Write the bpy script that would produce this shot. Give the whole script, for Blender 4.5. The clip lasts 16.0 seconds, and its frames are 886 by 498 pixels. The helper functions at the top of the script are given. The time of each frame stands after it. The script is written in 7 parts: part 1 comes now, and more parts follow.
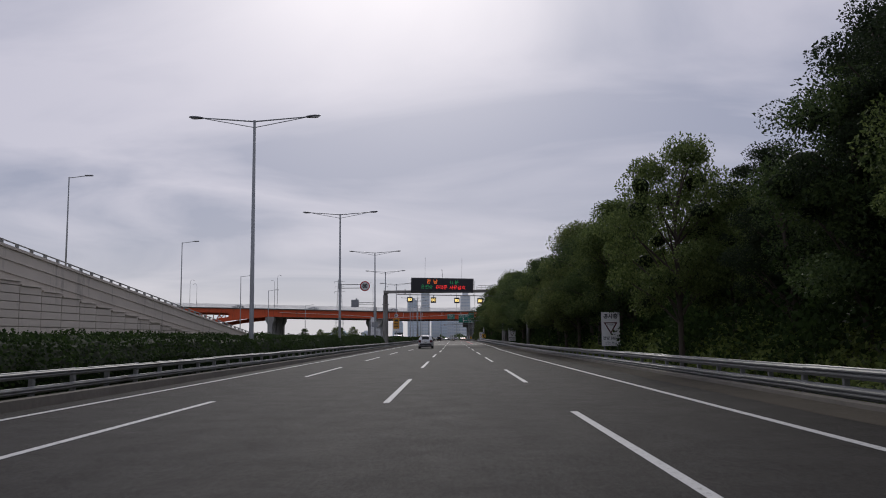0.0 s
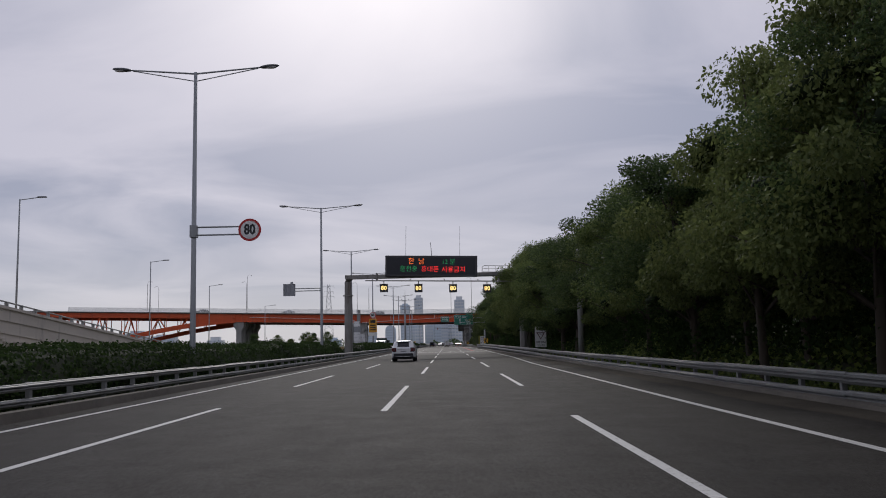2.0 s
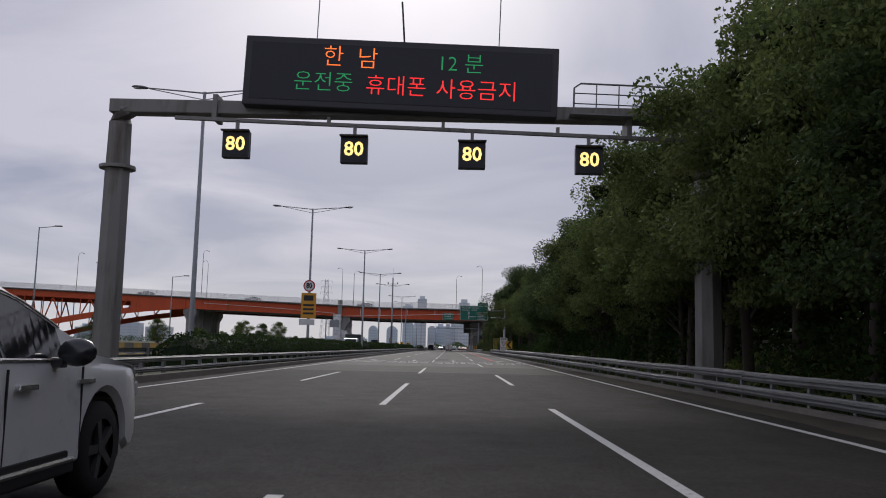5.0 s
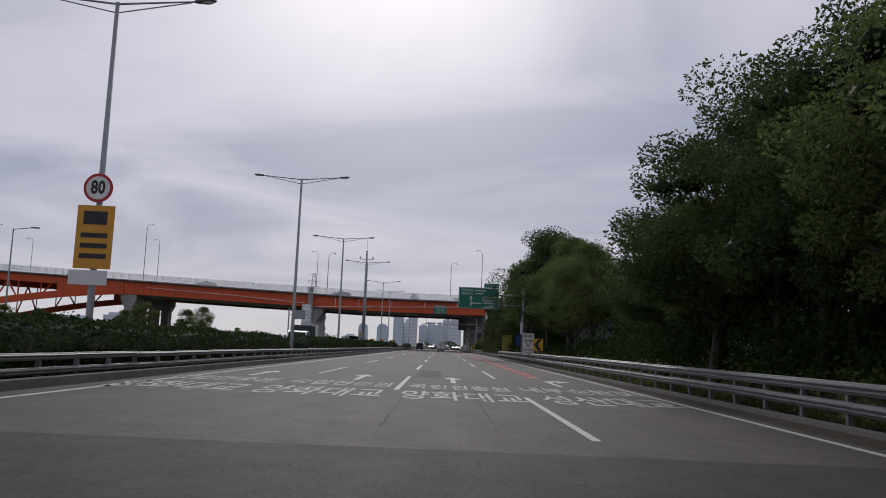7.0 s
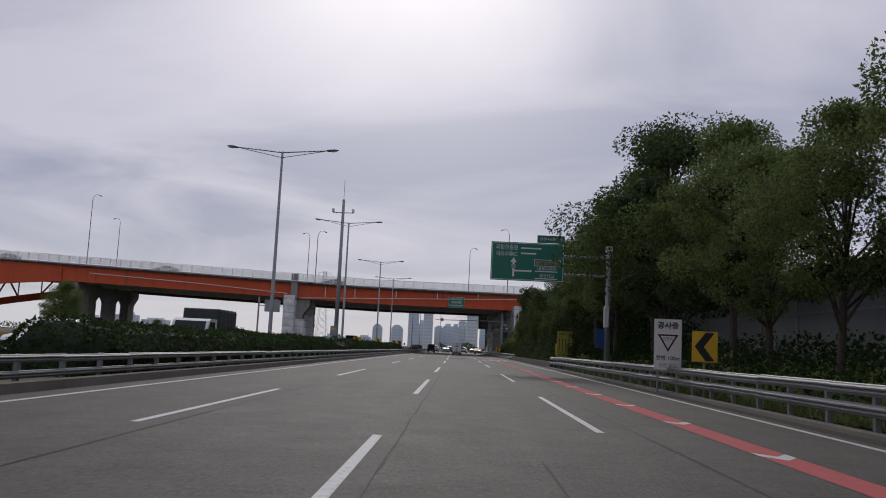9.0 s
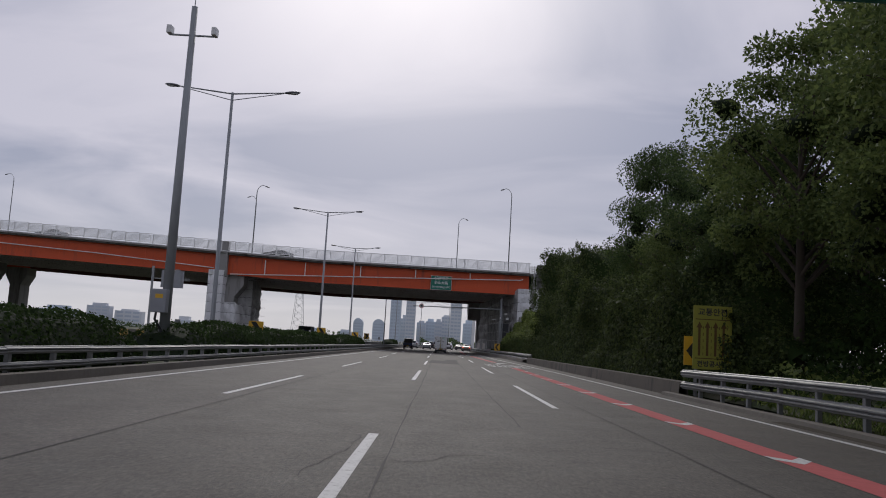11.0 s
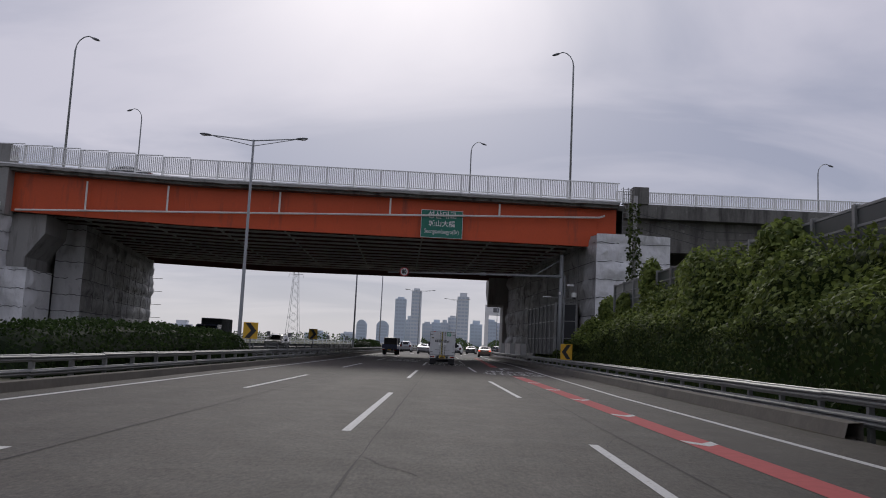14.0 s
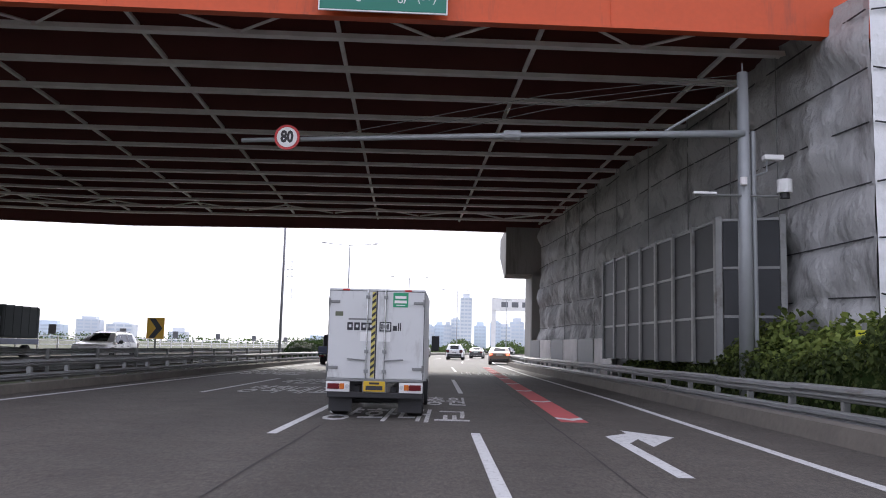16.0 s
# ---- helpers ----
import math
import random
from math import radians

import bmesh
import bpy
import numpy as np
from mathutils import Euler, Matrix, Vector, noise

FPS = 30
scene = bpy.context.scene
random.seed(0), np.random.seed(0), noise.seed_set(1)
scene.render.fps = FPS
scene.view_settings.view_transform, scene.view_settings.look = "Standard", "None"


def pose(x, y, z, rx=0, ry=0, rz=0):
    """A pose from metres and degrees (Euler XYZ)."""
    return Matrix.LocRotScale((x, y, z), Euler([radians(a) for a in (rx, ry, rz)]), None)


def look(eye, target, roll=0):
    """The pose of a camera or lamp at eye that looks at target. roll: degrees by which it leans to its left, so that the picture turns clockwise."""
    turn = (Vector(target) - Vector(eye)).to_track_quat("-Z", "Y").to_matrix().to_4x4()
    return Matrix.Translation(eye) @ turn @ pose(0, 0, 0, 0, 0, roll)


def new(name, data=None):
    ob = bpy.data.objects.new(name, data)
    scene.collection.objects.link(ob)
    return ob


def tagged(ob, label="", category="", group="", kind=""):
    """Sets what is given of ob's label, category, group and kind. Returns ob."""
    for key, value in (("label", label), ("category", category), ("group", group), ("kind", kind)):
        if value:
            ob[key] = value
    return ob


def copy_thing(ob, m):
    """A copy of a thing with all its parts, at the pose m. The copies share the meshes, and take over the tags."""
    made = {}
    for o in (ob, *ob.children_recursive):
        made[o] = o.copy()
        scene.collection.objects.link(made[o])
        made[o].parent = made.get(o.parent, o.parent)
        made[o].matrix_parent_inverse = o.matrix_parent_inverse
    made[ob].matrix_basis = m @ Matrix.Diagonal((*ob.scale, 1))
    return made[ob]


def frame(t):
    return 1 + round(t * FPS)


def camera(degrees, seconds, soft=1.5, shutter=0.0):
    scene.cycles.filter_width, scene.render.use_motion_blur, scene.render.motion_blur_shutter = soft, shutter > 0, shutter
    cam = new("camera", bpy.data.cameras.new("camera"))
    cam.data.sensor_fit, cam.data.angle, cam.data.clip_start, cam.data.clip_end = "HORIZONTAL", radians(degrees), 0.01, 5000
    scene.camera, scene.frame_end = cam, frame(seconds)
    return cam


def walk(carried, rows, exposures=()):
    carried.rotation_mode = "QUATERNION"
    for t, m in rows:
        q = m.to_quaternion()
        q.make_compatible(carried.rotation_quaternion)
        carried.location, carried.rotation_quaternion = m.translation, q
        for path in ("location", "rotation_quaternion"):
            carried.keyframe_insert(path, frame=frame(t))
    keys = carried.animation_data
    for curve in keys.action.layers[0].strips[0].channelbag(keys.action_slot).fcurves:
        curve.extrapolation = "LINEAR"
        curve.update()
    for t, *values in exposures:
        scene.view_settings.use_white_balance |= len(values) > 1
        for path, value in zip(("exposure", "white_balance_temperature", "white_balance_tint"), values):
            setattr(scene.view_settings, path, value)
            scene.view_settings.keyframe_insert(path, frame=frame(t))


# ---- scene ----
cam = camera(56.3, 16.0, soft=1.0)
PATH = [
    (0, (-0.503, 0.028, 1.381), (-0.525, 2.016, 1.594), -0.5),
    (0.5, (-0.589, 10.559, 1.374), (-0.607, 12.548, 1.59), -0.8),
    (1, (-0.639, 21.07, 1.377), (-0.652, 23.058, 1.599), -1.0),
    (1.5, (-0.626, 31.548, 1.392), (-0.633, 33.535, 1.613), -1.2),
    (2, (-0.593, 42.002, 1.383), (-0.598, 43.989, 1.609), -1.3),
    (2.5, (-0.552, 52.471, 1.322), (-0.552, 54.458, 1.544), -1.4),
    (3, (-0.505, 62.943, 1.269), (-0.499, 64.93, 1.496), -1.5),
    (3.5, (-0.437, 73.434, 1.247), (-0.43, 75.42, 1.481), -1.2),
    (4, (-0.382, 83.936, 1.232), (-0.383, 85.921, 1.472), -0.7),
    (4.5, (-0.385, 94.472, 1.22), (-0.397, 96.458, 1.454), 0.1),
    (5, (-0.394, 105.008, 1.225), (-0.416, 106.994, 1.46), 1.3),
    (7.5, (-0.575, 157.691, 1.263), (-0.587, 159.677, 1.496), 2.6),
    (8, (-0.562, 168.227, 1.265), (-0.593, 170.212, 1.507), 2.6),
    (8.5, (-0.63, 178.717, 1.269), (-0.672, 180.702, 1.51), 2.4),
    (9, (-0.704, 189.208, 1.28), (-0.749, 191.193, 1.516), 2.7),
    (11.5, (-0.96, 241.658, 1.281), (-0.962, 243.645, 1.509), 3.4),
    (12, (-0.947, 252.14, 1.288), (-0.966, 254.127, 1.518), 3.2),
    (12.5, (-0.927, 262.532, 1.298), (-0.951, 264.519, 1.525), 3.1),
    (13, (-0.847, 272.872, 1.314), (-0.869, 274.86, 1.538), 3.1),
    (13.5, (-0.703, 283.21, 1.33), (-0.721, 285.197, 1.555), 3.1),
    (14, (-0.497, 293.598, 1.348), (-0.516, 295.585, 1.579), 2.7),
    (14.5, (-0.206, 304.108, 1.366), (-0.216, 306.095, 1.596), 2.4),
    (15, (0.095, 314.69, 1.324), (0.09, 316.677, 1.553), 1.8),
    (15.5, (0.34, 325.24, 1.266), (0.326, 327.227, 1.494), 1.5),
    (16, (0.573, 335.8, 1.276), (0.549, 337.785, 1.513), 1.5),
]
walk(cam, [(t, look(e, g, r)) for t, e, g, r in PATH],
     exposures=[(0, 0.0), (14.6, 0.0), (15.0, 0.12), (15.3, 0.42), (15.5, 0.68), (15.7, 1.05), (16.0, 1.8)])

# ---- world, sun ----
SUN_EL, SUN_AZ = 34.0, -4.0          # degrees; the sun stands ahead of the road, behind thin cloud
world = bpy.data.worlds.new("overcast_sky")
scene.world = world
world.use_nodes = True
wt = world.node_tree
wt.nodes.clear()


def wn(kind, **kw):
    n = wt.nodes.new(kind)
    for k, v in kw.items():
        n.inputs[k].default_value = v
    return n


def wmath(op, a, b=None, clamp=False):
    n = wt.nodes.new("ShaderNodeMath")
    n.operation, n.use_clamp = op, clamp
    for i, v in enumerate((a, b)):
        if v is None:
            continue
        if isinstance(v, (int, float)):
            n.inputs[i].default_value = v
        else:
            wt.links.new(v, n.inputs[i])
    return n.outputs[0]


def wmix(fac, a, b):
    n = wt.nodes.new("ShaderNodeMix")
    n.data_type = "RGBA"
    for sock, v in ((n.inputs[0], fac), (n.inputs[6], a), (n.inputs[7], b)):
        if isinstance(v, (int, float)):
            sock.default_value = v
        elif isinstance(v, tuple):
            sock.default_value = (*v, 1)
        else:
            wt.links.new(v, sock)
    return n.outputs[2]


w_tc = wn("ShaderNodeTexCoord")
w_sep = wn("ShaderNodeSeparateXYZ")
wt.links.new(w_tc.outputs["Generated"], w_sep.inputs[0])
w_sky = wn("ShaderNodeTexSky")
w_sky.sky_type, w_sky.sun_disc = "NISHITA", False
w_sky.sun_elevation, w_sky.sun_rotation = radians(SUN_EL), radians(SUN_AZ)
w_skyk = wt.nodes.new("ShaderNodeVectorMath")
w_skyk.operation = "SCALE"
w_skyk.inputs[3].default_value = 0.06
wt.links.new(w_sky.outputs[0], w_skyk.inputs[0])
# cloud layer: flattened noise, streaked across the view
w_up = wmath("MAXIMUM", w_sep.outputs[2], 0.02)
w_u = wmath("DIVIDE", w_sep.outputs[0], wmath("ADD", w_up, 0.12))
w_v = wmath("DIVIDE", w_sep.outputs[1], wmath("ADD", w_up, 0.12))
w_comb = wn("ShaderNodeCombineXYZ")
wt.links.new(w_u, w_comb.inputs[0])
wt.links.new(w_v, w_comb.inputs[1])
w_map = wn("ShaderNodeMapping", Scale=(0.75, 0.95, 1.0), Location=(2.3, 1.15, 0.0))
wt.links.new(w_comb.outputs[0], w_map.inputs[0])
w_noise = wn("ShaderNodeTexNoise", Scale=0.95, Detail=6.0, Roughness=0.5, Distortion=0.9)
wt.links.new(w_map.outputs[0], w_noise.inputs[0])
w_cl = wmath("MULTIPLY", wmath("SUBTRACT", w_noise.outputs[0], 0.37), 3.6, True)
w_sund = Vector((math.cos(radians(SUN_EL)) * math.sin(radians(SUN_AZ)), math.cos(radians(SUN_EL)) * math.cos(radians(SUN_AZ)), math.sin(radians(SUN_EL))))
w_dot = wt.nodes.new("ShaderNodeVectorMath")
w_dot.operation = "DOT_PRODUCT"
wt.links.new(w_tc.outputs["Generated"], w_dot.inputs[0])
w_dot.inputs[1].default_value = w_sund
w_glow = wmath("POWER", wmath("MAXIMUM", w_dot.outputs["Value"], 0.0), 30.0)
w_cloud = wmix(w_cl, (0.325, 0.345, 0.46), (0.585, 0.57, 0.67))
w_hz = wmath("POWER", wmath("SUBTRACT", 1.0, w_up), 14.0)
w_cloud = wmix(w_hz, w_cloud, (0.62, 0.63, 0.68))
w_cloud = wmix(wmath("MULTIPLY", w_glow, 1.0, True), w_cloud, (1.35, 1.28, 1.3))
w_all = wmix(0.9, w_skyk.outputs[0], w_cloud)
# sky dimmed away from the sun, to darken faces turned that way
w_side = wmath("MULTIPLY", wmath("ADD", w_sep.outputs[1], 0.45), 1.6, True)
w_all = wmix(w_side, wmix(0.1, w_all, (0.15, 0.155, 0.18)), w_all)
w_low = wmath("LESS_THAN", w_sep.outputs[2], -0.02)
w_all = wmix(w_low, w_all, (0.16, 0.16, 0.15))
w_bg = wn("ShaderNodeBackground", Strength=1.0)
wt.links.new(w_all, w_bg.inputs[0])
w_out = wn("ShaderNodeOutputWorld")
wt.links.new(w_bg.outputs[0], w_out.inputs[0])

sun = new("sun", bpy.data.lights.new("sun", "SUN"))
sun.data.energy, sun.data.angle, sun.data.color = 0.8, radians(16), (1.0, 0.96, 0.9)
sun.matrix_world = look(tuple(w_sund * 400), (0, 0, 0))

# ---- materials ----


class Mat:
    """A small builder for node materials in object or world space."""

    def __init__(self, name, color, rough=0.6, metal=0.0, spec=0.5):
        self.m = bpy.data.materials.new(name)
        self.m.use_nodes = True
        self.t = self.m.node_tree
        self.b = self.t.nodes["Principled BSDF"]
        self.b.inputs["Base Color"].default_value = (*color, 1)
        self.b.inputs["Roughness"].default_value = rough
        self.b.inputs["Metallic"].default_value = metal
        self.b.inputs["Specular IOR Level"].default_value = spec
        self.color = color
        self.col = None
        g = self.t.nodes.new("ShaderNodeNewGeometry")
        self.pos = g.outputs["Position"]
        self.island = g.outputs["Random Per Island"]
        self.rand = self.t.nodes.new("ShaderNodeObjectInfo").outputs["Random"]
        self.height = None

    def link(self, a, b):
        if isinstance(a, (int, float)):
            b.default_value = a
        elif isinstance(a, tuple):
            b.default_value = (*a, 1)
        else:
            self.t.links.new(a, b)

    def noise(self, scale, detail=4.0, rough=0.55, stretch=(1, 1, 1)):
        mp = self.t.nodes.new("ShaderNodeMapping")
        mp.inputs["Scale"].default_value = stretch
        self.link(self.pos, mp.inputs[0])
        n = self.t.nodes.new("ShaderNodeTexNoise")
        n.inputs["Scale"].default_value, n.inputs["Detail"].default_value, n.inputs["Roughness"].default_value = scale, detail, rough
        self.link(mp.outputs[0], n.inputs[0])
        return n.outputs[0]

    def ramp(self, v, a, b):
        n = self.t.nodes.new("ShaderNodeMapRange")
        n.inputs[1].default_value, n.inputs[2].default_value = a, b
        self.link(v, n.inputs[0])
        return n.outputs[0]

    def math(self, op, a, b):
        n = self.t.nodes.new("ShaderNodeMath")
        n.operation = op
        self.link(a, n.inputs[0])
        self.link(b, n.inputs[1])
        return n.outputs[0]

    def mix(self, fac, b, a=None, mode="MIX"):
        n = self.t.nodes.new("ShaderNodeMix")
        n.data_type, n.blend_type = "RGBA", mode
        self.link(fac, n.inputs[0])
        self.link(a if a is not None else (self.col if self.col is not None else self.color), n.inputs[6])
        self.link(b, n.inputs[7])
        self.col = n.outputs[2]
        self.link(self.col, self.b.inputs["Base Color"])
        return self

    def vary(self, source, lo, hi):
        """Multiplies the colour by a grey between lo and hi that follows source."""
        n = self.t.nodes.new("ShaderNodeMapRange")
        n.inputs[3].default_value, n.inputs[4].default_value = lo, hi
        self.link(source, n.inputs[0])
        c = self.t.nodes.new("ShaderNodeCombineColor")
        for i in range(3):
            self.link(n.outputs[0], c.inputs[i])
        return self.mix(1.0, c.outputs[0], mode="MULTIPLY")

    def rough(self, v, lo, hi):
        n = self.t.nodes.new("ShaderNodeMapRange")
        n.inputs[3].default_value, n.inputs[4].default_value = lo, hi
        self.link(v, n.inputs[0])
        self.link(n.outputs[0], self.b.inputs["Roughness"])
        return self

    def bump(self, h, strength=0.3, dist=0.02):
        n = self.t.nodes.new("ShaderNodeBump")
        n.inputs["Strength"].default_value, n.inputs["Distance"].default_value = strength, dist
        self.link(h, n.inputs["Height"])
        self.link(n.outputs[0], self.b.inputs["Normal"])
        return self


def plain(name, color, rough=0.5, metal=0.0, var=0.12, scale=3.0):
    k = Mat(name, color, rough, metal)
    k.vary(k.noise(scale), 1 - var, 1 + var)
    return k.m


k = Mat("asphalt", (0.080, 0.071, 0.060), 0.8, 0.0, 0.25)
k.vary(k.noise(0.42, 5, 0.6, (1.0, 0.06, 1)), 0.55, 1.42)      # streaks along the lanes
k.vary(k.noise(0.13, 5, 0.6), 0.75, 1.25)
k.vary(k.noise(0.7, 4, 0.55, (1.0, 0.4, 1)), 0.8, 1.2)
k.vary(k.noise(2.2, 5, 0.7), 0.78, 1.24)
k.vary(k.noise(6.0, 5, 0.75), 0.66, 1.34)
k.vary(k.noise(15.0, 6, 0.8), 0.3, 1.7)
k.vary(k.noise(42.0, 2, 0.75), 0.3, 1.7)
k.vary(k.noise(24.0, 2, 0.6, (1.0, 0.3, 1)), 0.3, 1.7)
crack = k.noise(0.8, 6, 0.75, (2.2, 0.5, 1))
k.mix(k.ramp(k.math("ABSOLUTE", k.math("SUBTRACT", crack, 0.5), 0.0), 0.006, 0.0), (0.05, 0.05, 0.05))
k.rough(k.noise(1.2), 0.58, 0.8)
k.bump(k.noise(60.0, 3, 0.7), 0.6, 0.012)
ASPHALT = k.m
k.m.name = "asphalt"


def asphalt_like(name, color, spec):
    m = ASPHALT.copy()
    m.name = name
    for n_ in m.node_tree.nodes:
        if n_.type == "MIX" and not n_.inputs[6].is_linked:
            n_.inputs[6].default_value = color
    m.node_tree.nodes["Principled BSDF"].inputs["Specular IOR Level"].default_value = spec
    return m


ASPHALT_OLD = asphalt_like("asphalt_dark", (0.029, 0.0267, 0.024, 1), 0.08)
ASPHALT_MID = asphalt_like("asphalt_mid", (0.049, 0.044, 0.038, 1), 0.16)

k = Mat("asphalt_patch", (0.041, 0.038, 0.035), 0.75, 0.0, 0.25)
k.vary(k.noise(1.5, 5, 0.7), 0.8, 1.25)
k.vary(k.noise(30.0, 3, 0.7), 0.5, 1.5)
k.bump(k.noise(50.0, 3, 0.7), 0.4, 0.01)
PATCH = k.m

k = Mat("road_paint_white", (0.60, 0.60, 0.58), 0.65)
k.vary(k.noise(6.0, 5, 0.65), 0.75, 1.1)
k.mix(k.ramp(k.noise(12.0, 6, 0.75), 0.52, 0.7), (0.17, 0.165, 0.155))
PAINT = k.m
k = Mat("road_lettering_worn", (0.60, 0.595, 0.57), 0.7)
k.vary(k.noise(5.0, 5, 0.65), 0.75, 1.1)
k.mix(k.ramp(k.noise(0.9, 5, 0.7, (1.0, 0.35, 1)), 0.54, 0.66), (0.155, 0.145, 0.13))
k.mix(k.ramp(k.noise(14.0, 6, 0.8), 0.5, 0.62), (0.14, 0.13, 0.115))
PAINT_WORN = k.m
k = Mat("road_paint_red", (0.46, 0.10, 0.098), 0.8, 0.0, 0.25)
k.vary(k.noise(5.0, 5, 0.65), 0.75, 1.2)
k.mix(k.ramp(k.noise(9.0, 5, 0.7), 0.62, 0.78), (0.16, 0.1, 0.1))
PAINT_RED = k.m

k = Mat("ground_soil", (0.09, 0.085, 0.05), 0.95)
k.mix(k.ramp(k.noise(0.4, 5), 0.42, 0.6), (0.05, 0.07, 0.025))
k.vary(k.noise(6.0, 4), 0.6, 1.35)
SOIL = k.m

k = Mat("verge_dirt", (0.07, 0.060, 0.045), 0.95, 0.0, 0.2)
k.vary(k.noise(1.2, 5, 0.65), 0.55, 1.35)
k.vary(k.noise(30.0, 3, 0.7), 0.6, 1.4)
k.bump(k.noise(40.0, 3, 0.7), 0.6, 0.02)
DIRT = k.m

k = Mat("kerb_concrete", (0.165, 0.148, 0.122), 0.9)
k.vary(k.noise(0.7, 5), 0.6, 1.15)
k.vary(k.noise(9.0, 4), 0.75, 1.2)
k.mix(k.ramp(k.noise(0.5, 6, 0.7, (1, 1, 0.25)), 0.5, 0.68), (0.11, 0.1, 0.085))
k.bump(k.noise(20.0), 0.3, 0.01)
CONCRETE = k.m
k = Mat("bridge_concrete", (0.33, 0.325, 0.31), 0.9)
k.vary(k.noise(0.25, 5), 0.72, 1.15)
k.mix(k.ramp(k.noise(0.9, 6, 0.7, (1, 1, 0.12)), 0.52, 0.72), (0.13, 0.125, 0.115))
k.vary(k.noise(12.0, 3), 0.85, 1.12)
k.bump(k.noise(14.0), 0.25, 0.01)
CONC_BRIDGE = k.m
k = Mat("stained_concrete", (0.20, 0.195, 0.18), 0.9)
k.vary(k.noise(0.3, 5), 0.6, 1.2)
k.mix(k.ramp(k.noise(0.9, 6, 0.7, (1, 1, 0.12)), 0.47, 0.66), (0.06, 0.058, 0.053))
k.mix(k.ramp(k.noise(1.7, 5, 0.65), 0.62, 0.72), (0.32, 0.31, 0.29))
k.vary(k.noise(9.0, 4), 0.75, 1.2)
k.bump(k.noise(7.0, 4), 0.5, 0.03)
CONC_DARK = k.m
k = Mat("ramp_concrete", (0.54, 0.49, 0.42), 0.9)
k.vary(k.noise(0.2, 4), 0.8, 1.12)
k.mix(k.ramp(k.noise(1.3, 6, 0.7, (1, 0.6, 0.1)), 0.56, 0.75), (0.2, 0.185, 0.165))
k.bump(k.noise(9.0), 0.3, 0.02)
CONC_RAMP = k.m

k = Mat("galvanised_steel", (0.25, 0.255, 0.25), 0.5, 0.4)
k.vary(k.noise(2.5, 5, 0.6, (1, 0.3, 1)), 0.7, 1.12)
k.mix(k.ramp(k.noise(1.1, 6, 0.7), 0.6, 0.75), (0.16, 0.14, 0.12))
k.rough(k.noise(4.0), 0.34, 0.6)
STEEL = k.m
k = Mat("median_rail_steel", (0.29, 0.295, 0.285), 0.55, 0.25)
k.vary(k.noise(2.0, 5, 0.6, (1, 0.3, 1)), 0.55, 1.15)
k.mix(k.ramp(k.noise(0.9, 6, 0.7), 0.55, 0.72), (0.12, 0.105, 0.09))
STEEL_DULL = k.m
POLE = plain("painted_pole_grey", (0.30, 0.315, 0.32), 0.5, 0.25)
k = Mat("gantry_grey_paint", (0.27, 0.26, 0.24), 0.6, 0.1)
k.vary(k.noise(0.8, 5), 0.7, 1.2)
k.mix(k.ramp(k.noise(1.1, 6, 0.7, (1, 1, 0.15)), 0.52, 0.7), (0.12, 0.10, 0.08))
GANTRY = k.m
LAMP_HEAD = plain("lamp_housing", (0.16, 0.165, 0.175), 0.5, 0.3)
LENS = plain("lamp_lens", (0.62, 0.63, 0.62), 0.25)
BLACK = plain("black_plastic", (0.02, 0.02, 0.022), 0.5)
WHITE = plain("white_sheet", (0.75, 0.75, 0.73), 0.5)
YELLOW = plain("sign_yellow", (0.72, 0.42, 0.03), 0.55)
GREEN = plain("sign_green", (0.012, 0.17, 0.115), 0.5, 0, 0.15, 1.0)
SIGN_RED = plain("sign_red", (0.5, 0.03, 0.03), 0.5)
SIGN_BACK = plain("sign_back_aluminium", (0.30, 0.31, 0.33), 0.5, 0.5)
SIGN_ORANGE = plain("sign_orange", (0.7, 0.33, 0.03), 0.5)

k = Mat("orange_steel", (0.64, 0.090, 0.020), 0.55)
k.vary(k.noise(0.3, 5), 0.82, 1.12)
k.mix(k.ramp(k.noise(0.8, 6, 0.7, (1, 1, 0.15)), 0.56, 0.75), (0.27, 0.06, 0.03))
k.vary(k.noise(7.0, 3), 0.9, 1.08)
ORANGE = k.m
# the orange paint again, darkened to hold the shade under the deck
k = Mat("orange_steel_shaded", (0.15, 0.045, 0.040), 0.6)
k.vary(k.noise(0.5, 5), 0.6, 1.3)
ORANGE_SHADED = k.m
# flange grey made paler: light from the bridge openings is in the colour
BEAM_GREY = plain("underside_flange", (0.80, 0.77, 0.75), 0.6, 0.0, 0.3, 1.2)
RAIL_WHITE = plain("white_railing_paint", (0.84, 0.84, 0.82), 0.45, 0.0, 0.15, 1.0)
PIPE = plain("white_pipe", (0.78, 0.76, 0.71), 0.5, 0.0, 0.25, 1.0)
PANEL = plain("noise_panel", (0.045, 0.055, 0.05), 0.35, 0.1, 0.3, 0.5)

k = Mat("white_tarpaulin", (0.82, 0.825, 0.83), 0.45)
k.vary(k.noise(0.35, 5), 0.75, 1.1)
k.mix(k.ramp(k.noise(0.9, 6, 0.72, (1, 1, 0.35)), 0.6, 0.8), (0.3, 0.3, 0.3))
k.bump(k.noise(3.2, 4, 0.55, (1, 1, 0.6)), 0.9, 0.12)
TARP = k.m
# base darkened as shade under the bridge; the blotches are dirt
k = Mat("dirty_shaded_tarpaulin", (0.50, 0.50, 0.49), 0.6)
k.vary(k.noise(0.3, 5), 0.5, 1.15)
k.mix(k.ramp(k.noise(1.1, 6, 0.72, (1, 1, 0.3)), 0.5, 0.7), (0.16, 0.155, 0.15))
